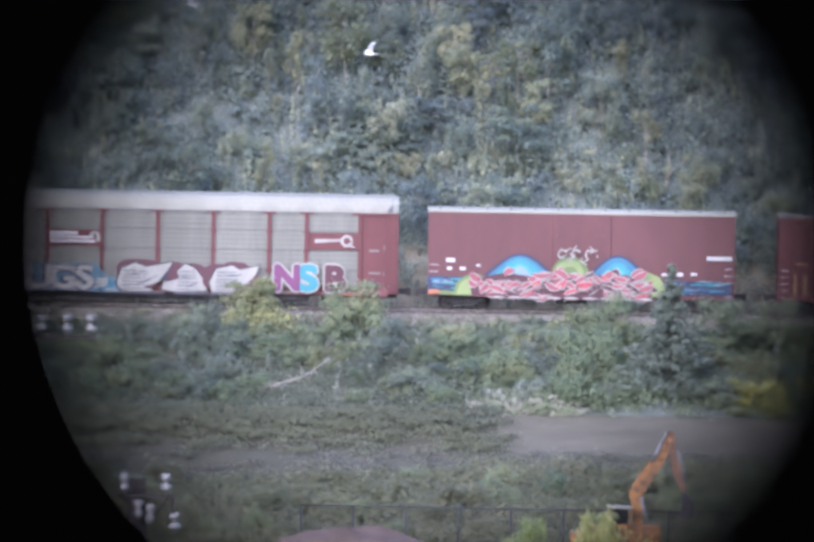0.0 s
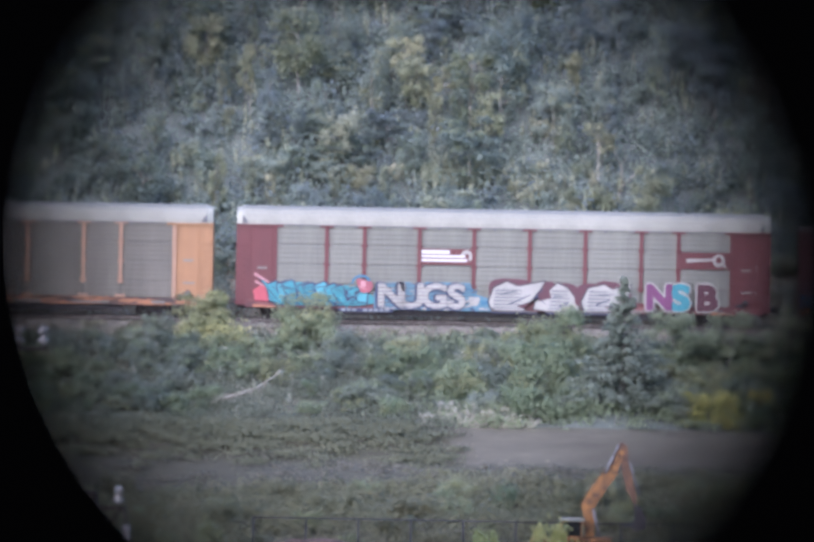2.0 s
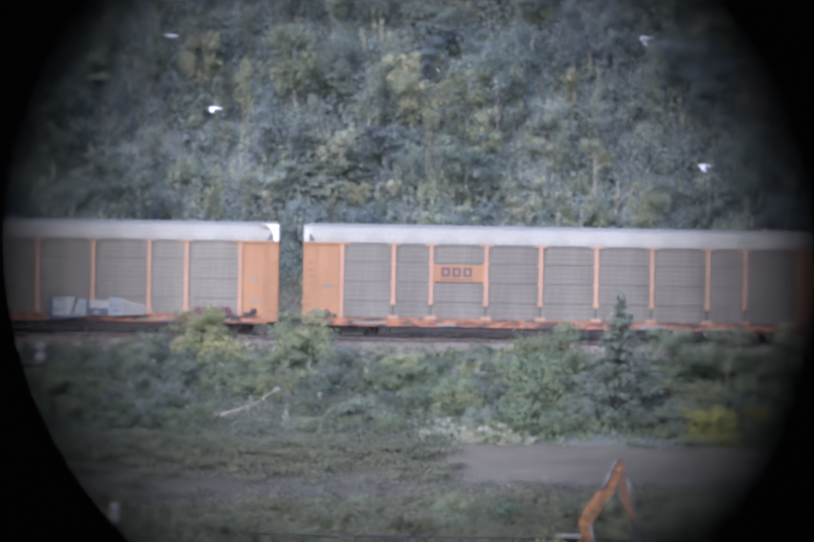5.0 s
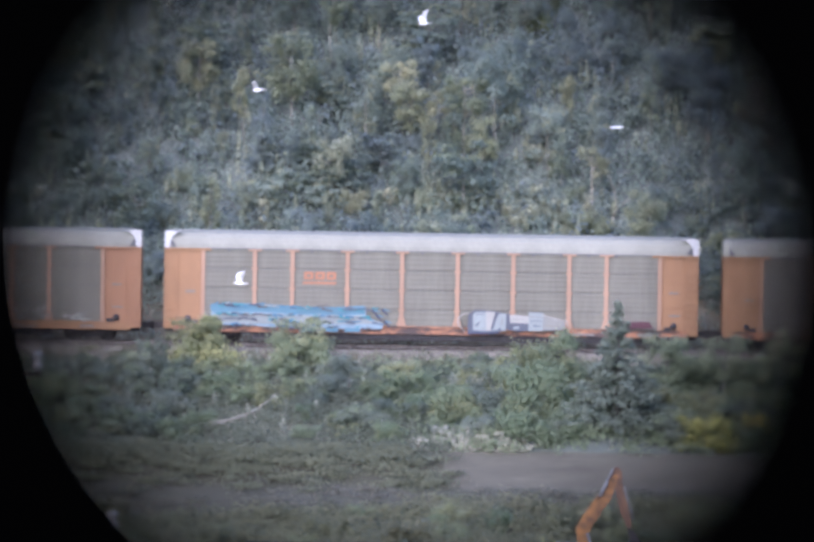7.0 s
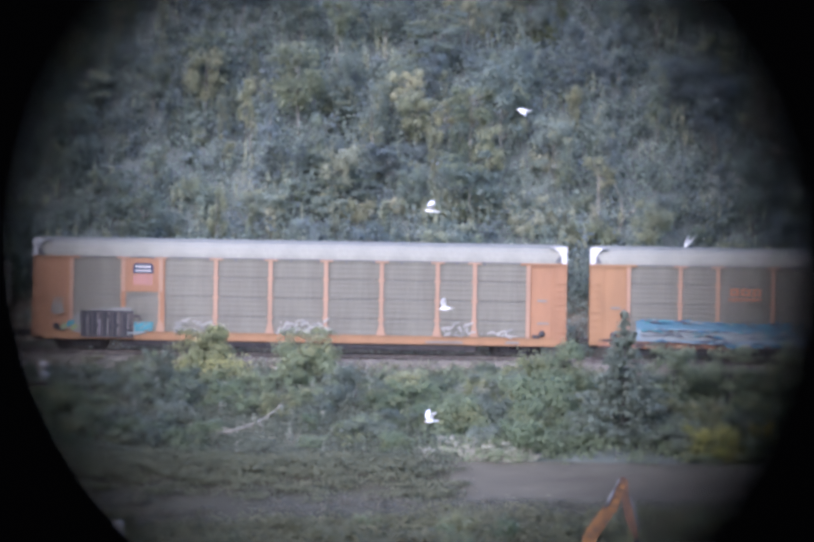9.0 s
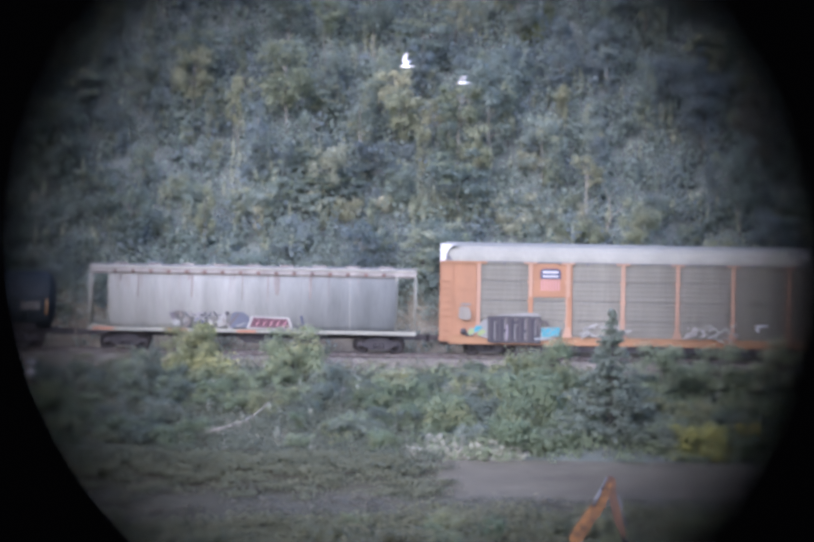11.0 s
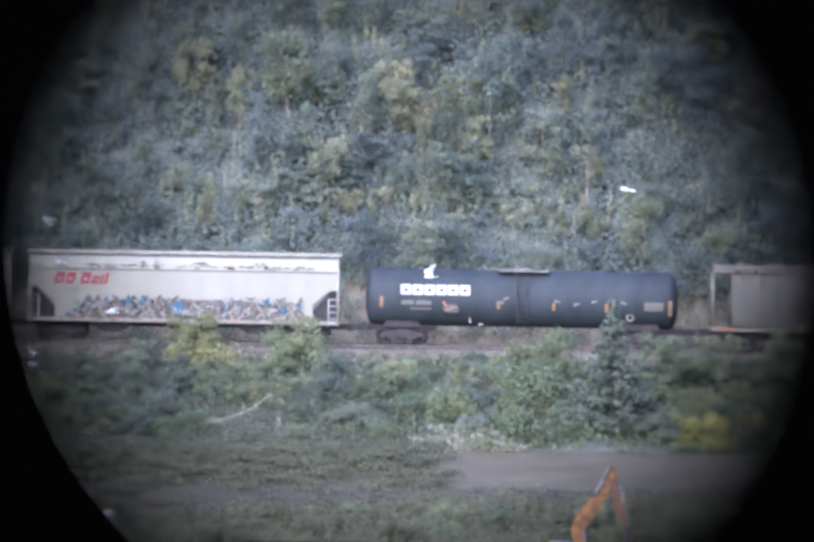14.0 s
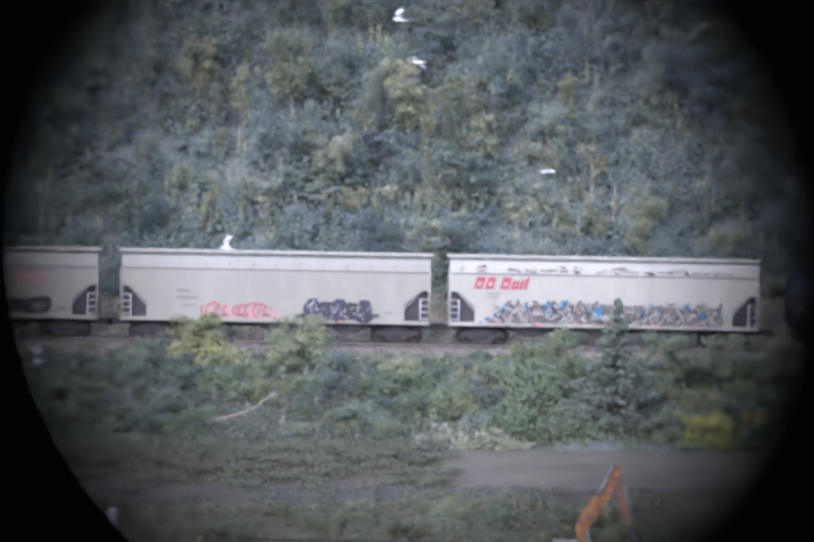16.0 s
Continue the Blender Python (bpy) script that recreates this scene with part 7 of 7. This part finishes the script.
def excavator():
    e = empty("excavator", "worn orange tracked excavator with raised arm", "excavator", "", (7.6, -56.0, height(7.6, -56.0)))
    for y in (-1.1, 1.1):
        bm = bmesh.new()
        prof = [(-1.9, 0.25), (-1.6, 0.0), (1.6, 0.0), (1.9, 0.25), (1.9, 0.55), (1.6, 0.8), (-1.6, 0.8), (-1.9, 0.55)]
        plate(bm, prof, y - 0.28, y + 0.28)
        for i in range(16):
            x = -1.55 + i * 0.205
            box(bm, x - 0.08, x + 0.08, y - 0.3, y + 0.3, 0.79, 0.84)
        part("crawler_track", bm, RUBBER, e)
    bm = bmesh.new()
    box(bm, -2.0, 1.75, -1.25, 1.25, 1.0, 2.45, bevel=0.1)
    rod(bm, (0, 0, 0.7), (0, 0, 1.05), 0.6, n=20)
    box(bm, -2.35, -1.9, -1.2, 1.2, 1.05, 2.2, bevel=0.1)
    box(bm, -0.2, 1.7, -1.15, -0.1, 2.44, 2.62, bevel=0.05)
    part("body", bm, DIGGER, e)
    bm = bmesh.new()
    for x0, x1 in ((-0.62, -0.54), (0.27, 0.35)):
        box(bm, x0, x1, -1.2, -1.12, 2.45, 3.38), box(bm, x0, x1, -0.33, -0.25, 2.45, 3.38)
    box(bm, -0.62, 0.35, -1.2, -0.25, 2.45, 2.7, bevel=0.03)
    cab = part("cab", bm, DIGGER, e)
    # glass block coloured near black, for the dark below the cab roof
    bm = bmesh.new()
    box(bm, -0.56, 0.3, -1.17, -0.28, 2.68, 3.36)
    part("window", bm, GLASS, cab, "cab glass blackened as the shade under the roof")
    bm = bmesh.new()
    box(bm, -0.72, 0.45, -1.28, -0.17, 3.38, 3.50, bevel=0.04)
    part("roof", bm, PALE_GREY, cab, "sun-bleached cab roof")
    # boom, stick and bucket
    bm = bmesh.new()
    spine = [(0.78, 1.6), (0.70, 2.9), (0.62, 4.05), (1.02, 4.72), (1.66, 5.60), (2.04, 6.62)]
    wide = [0.25, 0.26, 0.40, 0.40, 0.36, 0.24]
    left, right = [], []
    for i, (x, z) in enumerate(spine):
        a, b = spine[max(0, i - 1)], spine[min(len(spine) - 1, i + 1)]
        d = Vector((b[0] - a[0], b[1] - a[1])).normalized()
        left.append((x - d.y * wide[i] * 0.8, z + d.x * wide[i] * 0.8)), right.append((x + d.y * wide[i] * 0.8, z - d.x * wide[i] * 0.8))
    plate(bm, left + right[::-1], 0.05, 0.42)
    part("boom", bm, DIGGER, e)
    bm = bmesh.new()
    plate(bm, [(1.84, 6.45), (1.95, 6.86), (2.16, 6.95), (2.38, 6.75), (2.42, 6.0), (2.62, 5.3), (2.90, 4.2), (2.72, 4.05), (2.32, 4.9), (2.22, 5.3), (2.06, 6.0)], 0.1, 0.37)
    part("stick", bm, DIGGER_DULL, e, "dusty stick with shade put into its darker orange")
    bm = bmesh.new()
    plate(bm, [(2.72, 4.05), (3.0, 4.0), (3.3, 3.5), (3.25, 3.0), (2.85, 2.85), (2.45, 3.15), (2.7, 3.25), (2.8, 3.6)], -0.15, 0.6)
    for i in range(4):
        box(bm, 2.25, 2.48, -0.12 + i * 0.19, -0.02 + i * 0.19, 3.1, 3.18)
    part("bucket", bm, UNDER, e, "dark grimy bucket")
    bm = bmesh.new()
    rod(bm, (1.38, 0.0, 5.55), (1.72, 0.0, 6.3), 0.085, n=10), rod(bm, (1.72, 0.0, 6.3), (1.97, 0.0, 6.85), 0.055, n=8)
    part("hydraulic_cylinder", bm, DIGGER_GREY, e, "grey hydraulic cylinder")
    for a, b, r in (((2.5, 0.22, 6.0), (2.95, 0.22, 4.5), 0.05), ((1.2, -0.05, 2.4), (0.85, -0.05, 3.9), 0.07), ((1.2, 0.52, 2.4), (0.85, 0.52, 3.9), 0.07)):
        bm = bmesh.new()
        rod(bm, a, b, r, n=10)
        part("hydraulic_cylinder", bm, DIGGER_GREY, e, "grey hydraulic cylinder")


excavator()


# ---- power poles before the viewer's hill ----
def insulator(parent, x, z, s=1.0):
    bm = bmesh.new()
    lathe(bm, [(0.012, -0.09), (0.014, -0.06), (0.044, -0.055), (0.042, -0.02), (0.018, -0.012), (0.018, 0.012), (0.038, 0.018), (0.040, 0.055), (0.03, 0.068), (0.01, 0.07)], (x, 0, z), "z", 16)
    ob = part("insulator", bm, PORCELAIN, parent, "glossy white porcelain insulator")
    return ob


def power_pole(x, z_arm, arm, spots, extra=()):
    y = -425.0
    zg = height(x, y)
    p = empty("power_pole", "weathered timber power pole with white porcelain insulators", "power pole", "power poles", (x, y, zg))
    bm = bmesh.new()
    rod(bm, (0, 0.12, -0.5), (0, 0.12, z_arm - zg + 0.02), 0.10, 0.07, 12)
    part("pole", bm, POLE_WOOD, p)
    z = z_arm - zg
    bm = bmesh.new()
    box(bm, arm[0] - x, arm[1] - x, -0.03, 0.03, z - 0.115, z - 0.09)
    part("crossarm", bm, POLE_WOOD, p)
    for sx, dz in spots:
        insulator(p, sx - x, z + dz)
    for a, b in extra:
        bm = bmesh.new()
        rod(bm, (a[0] - x, 0, a[1] - zg), (b[0] - x, 0, b[1] - zg), 0.012, n=6)
        part("brace", bm, POLE_WOOD, p)


power_pole(-3.60, 21.08, (-3.9, -2.80), [(-3.42, 0), (-3.22, 0), (-3.02, 0), (-2.84, 0)])
power_pole(-2.47, 19.86, (-2.62, -2.18), [(-2.56, 0), (-2.24, 0), (-2.45, -0.2), (-2.36, -0.24), (-2.17, -0.30)],
           [((-2.58, 19.75), (-2.36, 19.56)), ((-2.22, 19.75), (-2.36, 19.56)), ((-2.19, 19.76), (-2.17, 19.5)), ((-2.45, 19.75), (-2.45, 19.45))])


# ---- gulls ----
GULLS = []
GULL_FLIGHTS = [
    [(0, -12.33, 16.51), (0.1, -14.13, 16.52), (2.1, -50.17, 16.59), (16, -300.67, 16.59)],
    [(0, -4.24, 14.47), (0.3, -10.17, 14.71), (0.4, -11.76, 14.79), (0.6, -15.88, 14.44), (2.6, -53.97, 13.91), (16, -309.20, 13.91)],
    [(0, 53.94, 14.94), (0.1, 52.05, 14.94), (2.1, 14.14, 15.35), (2.2, 12.16, 15.48), (2.4, 8.45, 15.55), (2.6, 4.71, 15.60), (2.8, 0.92, 15.35), (3, -2.68, 15.03), (3.2, -6.25, 14.89), (3.4, -9.62, 14.55), (3.5, -11.31, 14.31), (3.6, -13.21, 13.86), (5.6, -49.13, 11.80), (16, -235.93, 11.80)],
    [(0, 86.18, 20.00), (1.8, 51.12, 20.00), (3.8, 12.17, 18.40), (3.9, 10.15, 18.16), (4, 8.27, 17.87), (4.2, 4.43, 17.45), (6.2, -33.69, 16.03), (16, -220.46, 16.03)],
    [(0, 85.92, 13.60), (1.8, 52.43, 13.60), (3.8, 15.22, 13.27), (3.9, 13.34, 13.24), (4, 11.50, 13.16), (4.2, 7.40, 13.23), (6.2, -32.24, 13.20), (16, -226.46, 13.20)],
    [(0, 100.60, 16.76), (4.3, 23.06, 16.76), (6.3, -13.01, 15.37), (6.5, -16.62, 14.90), (8.5, -52.68, 13.50), (16, -187.94, 13.50)],
    [(0, 116.09, 16.41), (4.3, 31.77, 16.41), (6.3, -7.45, 16.90), (6.5, -11.37, 17.06), (8.5, -50.59, 17.55), (16, -197.65, 17.55)],
    [(0, 111.33, 11.23), (4.3, 27.31, 11.23), (6.3, -11.78, 10.41), (6.5, -15.51, 10.27), (6.6, -17.64, 10.00), (8.6, -56.72, 9.18), (16, -201.33, 9.18)],
    [(0, 121.99, 16.68), (4.3, 42.70, 16.68), (6.3, 5.81, 15.70), (6.5, 2.30, 15.31), (6.7, -1.56, 15.05), (6.9, -5.24, 14.75), (7, -6.87, 14.44), (7.1, -8.63, 14.07), (7.3, -12.18, 13.73), (7.5, -15.63, 13.60), (9.5, -50.65, 12.89), (16, -164.46, 12.89)],
    [(0, 92.70, 4.01), (4.3, 30.98, 4.01), (6.3, 2.28, 4.88), (6.5, -0.50, 5.37), (6.7, -3.47, 5.45), (6.9, -6.21, 5.52), (7, -7.56, 5.67), (7.1, -8.92, 5.73), (7.3, -11.85, 5.98), (7.5, -14.59, 5.98), (7.7, -17.43, 5.57), (9.7, -45.35, 4.96), (16, -133.29, 4.96)],
    [(0, 141.83, 19.93), (4.5, 51.07, 19.93), (6.5, 10.74, 18.65), (6.7, 6.55, 18.10), (6.9, 2.67, 17.80), (7, 0.59, 17.55), (7.1, -1.45, 17.41), (7.3, -5.52, 16.99), (7.5, -9.57, 16.41), (7.7, -13.77, 16.05), (9.7, -55.01, 14.63), (16, -184.91, 14.63)],
    [(0, 123.71, 14.10), (4.6, 48.66, 14.10), (6.6, 16.03, 13.53), (6.7, 14.60, 13.43), (6.9, 11.13, 13.24), (7, 9.33, 13.00), (7.1, 7.53, 12.94), (7.3, 3.87, 12.74), (7.5, 0.31, 12.63), (7.7, -3.26, 12.57), (7.9, -6.95, 12.43), (8.1, -10.55, 12.31), (8.3, -14.18, 12.26), (8.5, -17.82, 12.42), (10.5, -54.13, 12.58), (16, -153.98, 12.58)],
    [(0, 159.78, 17.92), (5.2, 54.69, 17.92), (7.2, 14.27, 16.68), (7.3, 12.28, 16.48), (7.5, 8.21, 16.06), (7.7, 4.03, 15.56), (7.9, -0.05, 15.20), (8.1, -3.86, 15.01), (8.3, -8.02, 14.47), (8.5, -11.94, 13.97), (8.7, -16.08, 13.70), (10.7, -56.42, 12.54), (16, -163.30, 12.54)],
    [(0, 56.72, 9.71), (5.5, 27.84, 9.71), (7.5, 17.34, 9.74), (7.7, 16.23, 9.78), (7.9, 15.24, 9.76), (8.1, 14.22, 9.68), (8.3, 13.58, 9.50), (8.5, 12.98, 9.14), (8.7, 12.60, 8.89), (9, 12.39, 8.28), (9.6, 13.4, 6.6), (10.4, 19.0, 3.5), (11.2, 32.0, 1.5), (16, 130.0, 0.5)],
    [(0, 122.57, 5.80), (5.8, 43.01, 5.80), (7.8, 15.57, 7.38), (7.9, 14.15, 7.65), (8.1, 11.46, 8.17), (8.3, 8.95, 8.41), (8.5, 6.46, 8.51), (8.7, 3.86, 8.93), (8.9, 1.61, 9.40), (9, 0.71, 9.57), (9.2, -1.55, 9.99), (11.2, -22.62, 11.16), (16, -73.19, 11.16)],
    [(0, 150.69, 4.90), (6.1, 49.41, 4.90), (8.1, 16.20, 3.03), (8.3, 13.00, 2.62), (8.5, 9.56, 1.79), (8.7, 5.97, 0.92), (8.9, 2.38, 0.07), (9, 0.87, -0.08), (9.2, -3.02, -0.51), (11.2, -39.01, -1.67), (16, -125.39, -1.67)],
    [(0, 163.07, 5.25), (6.1, 53.60, 5.25), (8.1, 17.71, 5.39), (8.3, 14.29, 5.45), (8.5, 10.53, 5.48), (8.7, 6.41, 5.28), (8.9, 2.98, 5.10), (9, 1.44, 5.13), (9.2, -2.38, 4.68), (11.2, -38.06, 3.86), (16, -123.71, 3.86)],
    [(0, 163.63, 14.40), (6.5, 49.22, 14.40), (8.5, 14.02, 14.16), (8.7, 12.77, 14.06), (8.9, 6.98, 14.00), (9, 4.81, 14.15), (9.2, -0.78, 14.58), (11.2, -52.53, 15.74), (16, -176.73, 15.74)],
    [(0, 297.31, 17.02), (9.3, 48.23, 17.02), (11.3, -5.34, 14.50), (11.5, -10.66, 13.78), (11.7, -16.05, 12.82), (13.7, -69.62, 10.30), (16, -131.22, 10.30)],
    [(0, 178.97, 16.33), (9.3, 27.69, 16.33), (11.3, -4.85, 15.75), (11.5, -8.10, 15.26), (11.7, -11.35, 15.37), (11.9, -14.70, 15.50), (13.9, -47.71, 15.86), (16, -82.37, 15.86)],
    [(0, 209.30, 7.06), (9.3, 48.76, 7.06), (11.3, 14.24, 7.62), (11.5, 11.39, 7.68), (11.7, 7.33, 7.99), (11.9, 4.04, 8.24), (12.1, 0.79, 8.39), (12.3, -2.42, 8.90), (12.5, -5.21, 9.53), (12.7, -7.89, 10.03), (12.9, -10.47, 10.33), (13, -11.60, 10.55), (13.1, -13.09, 10.60), (13.3, -15.22, 10.27), (13.5, -17.35, 9.80), (15.5, -38.66, 8.60), (16, -43.99, 8.60)],
    [(0, 175.41, 4.22), (9.3, 41.09, 4.22), (11.3, 12.20, 4.57), (11.5, 9.48, 4.49), (11.7, 6.43, 4.80), (11.9, 3.59, 4.70), (12.1, 0.73, 4.77), (12.3, -1.84, 5.24), (12.5, -4.18, 5.57), (12.7, -6.06, 5.95), (12.9, -8.22, 6.46), (13, -9.06, 6.45), (13.1, -9.71, 6.59), (13.3, -11.05, 6.45), (13.5, -12.46, 6.35), (13.6, -13.09, 6.10), (13.8, -14.26, 6.28), (15.3, -24.0, 7.10), (16, -28.6, 7.20)],
    [(0, 210.30, 5.86), (9.7, 50.19, 5.86), (11.7, 17.18, 5.42), (11.9, 14.77, 5.32), (12.1, 10.58, 5.12), (12.3, 7.07, 5.25), (12.5, 3.96, 5.47), (12.7, 0.79, 5.74), (12.9, -2.43, 5.98), (13, -3.99, 6.45), (13.1, -5.58, 6.80), (13.3, -8.25, 7.45), (13.5, -10.49, 7.89), (13.7, -12.76, 8.40), (13.9, -14.91, 8.68), (14, -16.18, 8.33), (16, -38.99, 8.17)],
    [(0, 248.36, -1.05), (10.1, 52.74, -1.05), (12.1, 14.00, -0.87), (12.3, 10.09, -0.77), (12.5, 6.25, -0.75), (12.7, 2.45, -0.56), (12.9, -1.29, -0.52), (13, -3.23, -0.69), (13.1, -5.03, -0.65), (13.3, -8.93, -0.85), (13.5, -12.32, -0.80), (13.7, -15.72, -0.68), (15.7, -49.67, -0.43), (16, -54.76, -0.43)],
    [(0, 258.73, -0.22), (10.5, 53.19, -0.22), (12.5, 14.04, -0.94), (12.7, 10.12, -1.00), (12.9, 6.21, -1.43), (13, 4.33, -1.50), (13.1, 2.14, -1.75), (13.3, -1.88, -2.18), (13.5, -5.97, -2.34), (13.7, -10.01, -2.14), (13.9, -14.02, -1.91), (15.9, -54.29, -1.28), (16, -56.31, -1.28)],
    [(0, 256.63, 3.74), (10.5, 53.29, 3.74), (12.5, 14.56, 4.01), (12.7, 10.68, 4.17), (12.9, 6.81, 4.19), (13, 4.75, 4.04), (13.1, 2.76, 4.08), (13.3, -1.04, 4.02), (13.5, -4.64, 4.09), (13.7, -8.04, 4.16), (15.7, -43.02, 4.36), (16, -48.26, 4.36)],
    [(0, 234.06, 4.97), (11.1, 49.45, 4.97), (13.1, 16.19, 5.07), (13.3, 12.71, 4.81), (13.5, 9.53, 5.14), (13.7, 6.44, 5.53), (13.9, 3.25, 5.86), (14, 1.24, 6.03), (14.2, -1.84, 6.20), (14.4, -5.20, 6.37), (16, -30.97, 6.78)],
    [(0, 271.84, 9.66), (11.7, 53.08, 9.66), (13.7, 15.68, 9.97), (13.9, 12.19, 10.22), (14, 10.08, 10.13), (14.2, 6.38, 10.62), (14.4, 2.98, 11.43), (14.5, 1.36, 11.74), (14.6, -0.56, 11.77), (14.7, -2.29, 12.16), (14.8, -3.91, 12.51), (14.9, -5.25, 12.71), (15, -6.65, 13.16), (15.1, -8.21, 13.25), (15.2, -9.77, 13.19), (15.3, -11.14, 13.38), (15.4, -12.70, 13.48), (15.5, -14.04, 13.30), (15.6, -14.89, 13.51), (15.7, -16.38, 13.36), (16, -19.89, 13.39)],
    [(0, 296.54, 2.64), (12.2, 53.83, 2.64), (14.2, 14.04, 4.10), (14.4, 10.04, 4.34), (14.5, 8.07, 4.83), (14.6, 5.89, 4.79), (14.7, 3.85, 5.08), (16, -23.57, 5.56)],
    [(0, 307.63, 2.01), (12.6, 56.55, 2.01), (14.6, 16.69, 2.99), (14.7, 14.65, 3.16), (14.8, 12.71, 3.31), (14.9, 11.08, 3.80), (15, 9.35, 4.07), (15.1, 7.37, 4.16), (15.3, 3.63, 4.77), (15.5, 0.07, 5.73), (15.7, -3.22, 6.20), (15.8, -4.90, 6.40), (16, -8.19, 7.12)],
    [(0, 179.22, 10.33), (12.7, 37.51, 10.33), (14.7, 15.19, 12.95), (14.8, 13.85, 13.35), (14.9, 12.96, 13.82), (15, 11.74, 14.27), (15.1, 10.57, 14.63), (15.2, 9.22, 14.78), (15.3, 8.18, 15.05), (15.4, 7.04, 15.30), (15.5, 5.88, 15.38), (15.6, 5.33, 15.76), (15.7, 3.96, 15.80), (15.8, 2.59, 15.61), (16, 0.32, 15.69)],
    [(0, 238.91, 11.22), (12.9, 45.52, 11.22), (14.9, 15.54, 13.96), (15, 14.00, 14.66), (15.1, 12.54, 14.88), (15.2, 10.88, 15.21), (15.3, 9.51, 15.64), (15.4, 7.95, 15.86), (15.5, 6.50, 16.17), (15.6, 5.52, 16.85), (15.7, 3.94, 16.95), (15.8, 2.24, 17.15), (16, -0.58, 17.62)],
    [(0, 487.26, 10.44), (13.7, 75.37, 10.44), (15.7, 15.23, 10.72), (15.8, 12.20, 10.85), (16, 6.22, 10.87)],
]


def gull_meshes():
    bm = bmesh.new()
    lathe(bm, [(0.004, -0.27), (0.022, -0.24), (0.04, -0.16), (0.066, -0.06), (0.072, 0.02), (0.058, 0.10), (0.04, 0.15), (0.044, 0.19), (0.03, 0.23), (0.006, 0.25)], (0, 0, 0), "x", 12)
    plate(bm, [(-0.22, 0.0), (-0.40, 0.015), (-0.40, 0.0), (-0.22, -0.02)], -0.07, 0.07)
    body = bpy.data.meshes.new("body")
    bm.to_mesh(body), bm.free()
    body.materials.append(FEATHER)
    bm = bmesh.new()
    lathe(bm, [(0.012, 0.24), (0.010, 0.28), (0.003, 0.31)], (0, 0, -0.008), "x", 8)
    beak = bpy.data.meshes.new("beak")
    bm.to_mesh(beak), bm.free()
    beak.materials.append(BEAK)
    wings = []
    for s in (-1, 1):
        bm = bmesh.new()
        out = [(0.10, 0.0), (0.15, 0.28), (0.06, 0.50), (-0.16, 0.66), (-0.13, 0.5), (-0.08, 0.3), (-0.10, 0.0)]
        rows = [[bm.verts.new((x, s * y, 0.10 * math.sin(y * 3.4) + dz)) for x, y in out] for dz in (0.010, -0.010)]
        bm.faces.new(rows[0] if s < 0 else rows[0][::-1]), bm.faces.new(rows[1][::-1] if s < 0 else rows[1])
        n = len(out)
        for i in range(n):
            bm.faces.new((rows[0][i], rows[0][(i + 1) % n], rows[1][(i + 1) % n], rows[1][i]))
        me = bpy.data.meshes.new("wing")
        bm.to_mesh(me), bm.free()
        me.materials.append(WING_GREY)
        wings.append(me)
    return body, beak, wings


def gulls():
    body, beak, wings = gull_meshes()
    for flight in GULL_FLIGHTS:
        g = empty("gull", "white gull with pearl-grey wings in flight", "bird", "flock of gulls")
        again("body", body, g), again("beak", beak, g)
        pair = [again("wing", me, g, (0, s * 0.05, 0.03)) for me, s in zip(wings, (-1, 1))]
        GULLS.append((g, pair, flight))


gulls()

# ---- movement ----
# how far the train has rolled, in metres
ROLLED = [(0, -75.37), (1.5, -59.20), (3.5, -37.87), (7, 0.0), (9, 21.49), (12.5, 59.04), (14.5, 80.21), (16, 96.22)]


def motions():
    shift = {0: 0.12, 0.5: 0.06}
    walk(TELESCOPE, [(t, m @ Matrix.Rotation(radians(-shift.get(t, 0.0)), 4, "Y")) for t, m in VIEW])
    for w, x in TRAIN:
        walk(w, [(t, pose(x + s, 0, 0)) for t, s in ROLLED])
    for ws, k in WHEELSETS:
        rows = []
        for i in range(481):
            t = i / 30
            s = float(np.interp(t, [r[0] for r in ROLLED], [r[1] for r in ROLLED]))
            rows.append((t, pose(k, 0, 0.42, 0, math.degrees(s / 0.42) % 360, 0)))
        walk(ws, rows)
    for n, (g, pair, flight) in enumerate(GULLS):
        rng = random.Random(n)
        depth = -60.0 + rng.uniform(-1.5, 1.5)
        rows = []
        for i, (t, x, z) in enumerate(flight):
            a, b = flight[max(0, i - 1)], flight[min(len(flight) - 1, i + 1)]
            climb = math.degrees(math.atan2(b[2] - a[2], abs(b[1] - a[1]) + 0.01))
            rows.append((t, pose(x, depth, z, rng.uniform(-12, 24), -climb * 0.6, 180 + rng.uniform(-25, 25))))
        walk(g, rows)
        beat, phase = rng.uniform(2.4, 3.4), rng.uniform(0, 6.28)
        for wing, s in zip(pair, (-1, 1)):
            flap = []
            for i in range(129):
                t = i / 8
                flap.append((t, pose(0, s * 0.05, 0.03, s * (10 + 36 * math.sin(6.283 * beat * t + phase)), 0, 0)))
            walk(wing, flap)


motions()
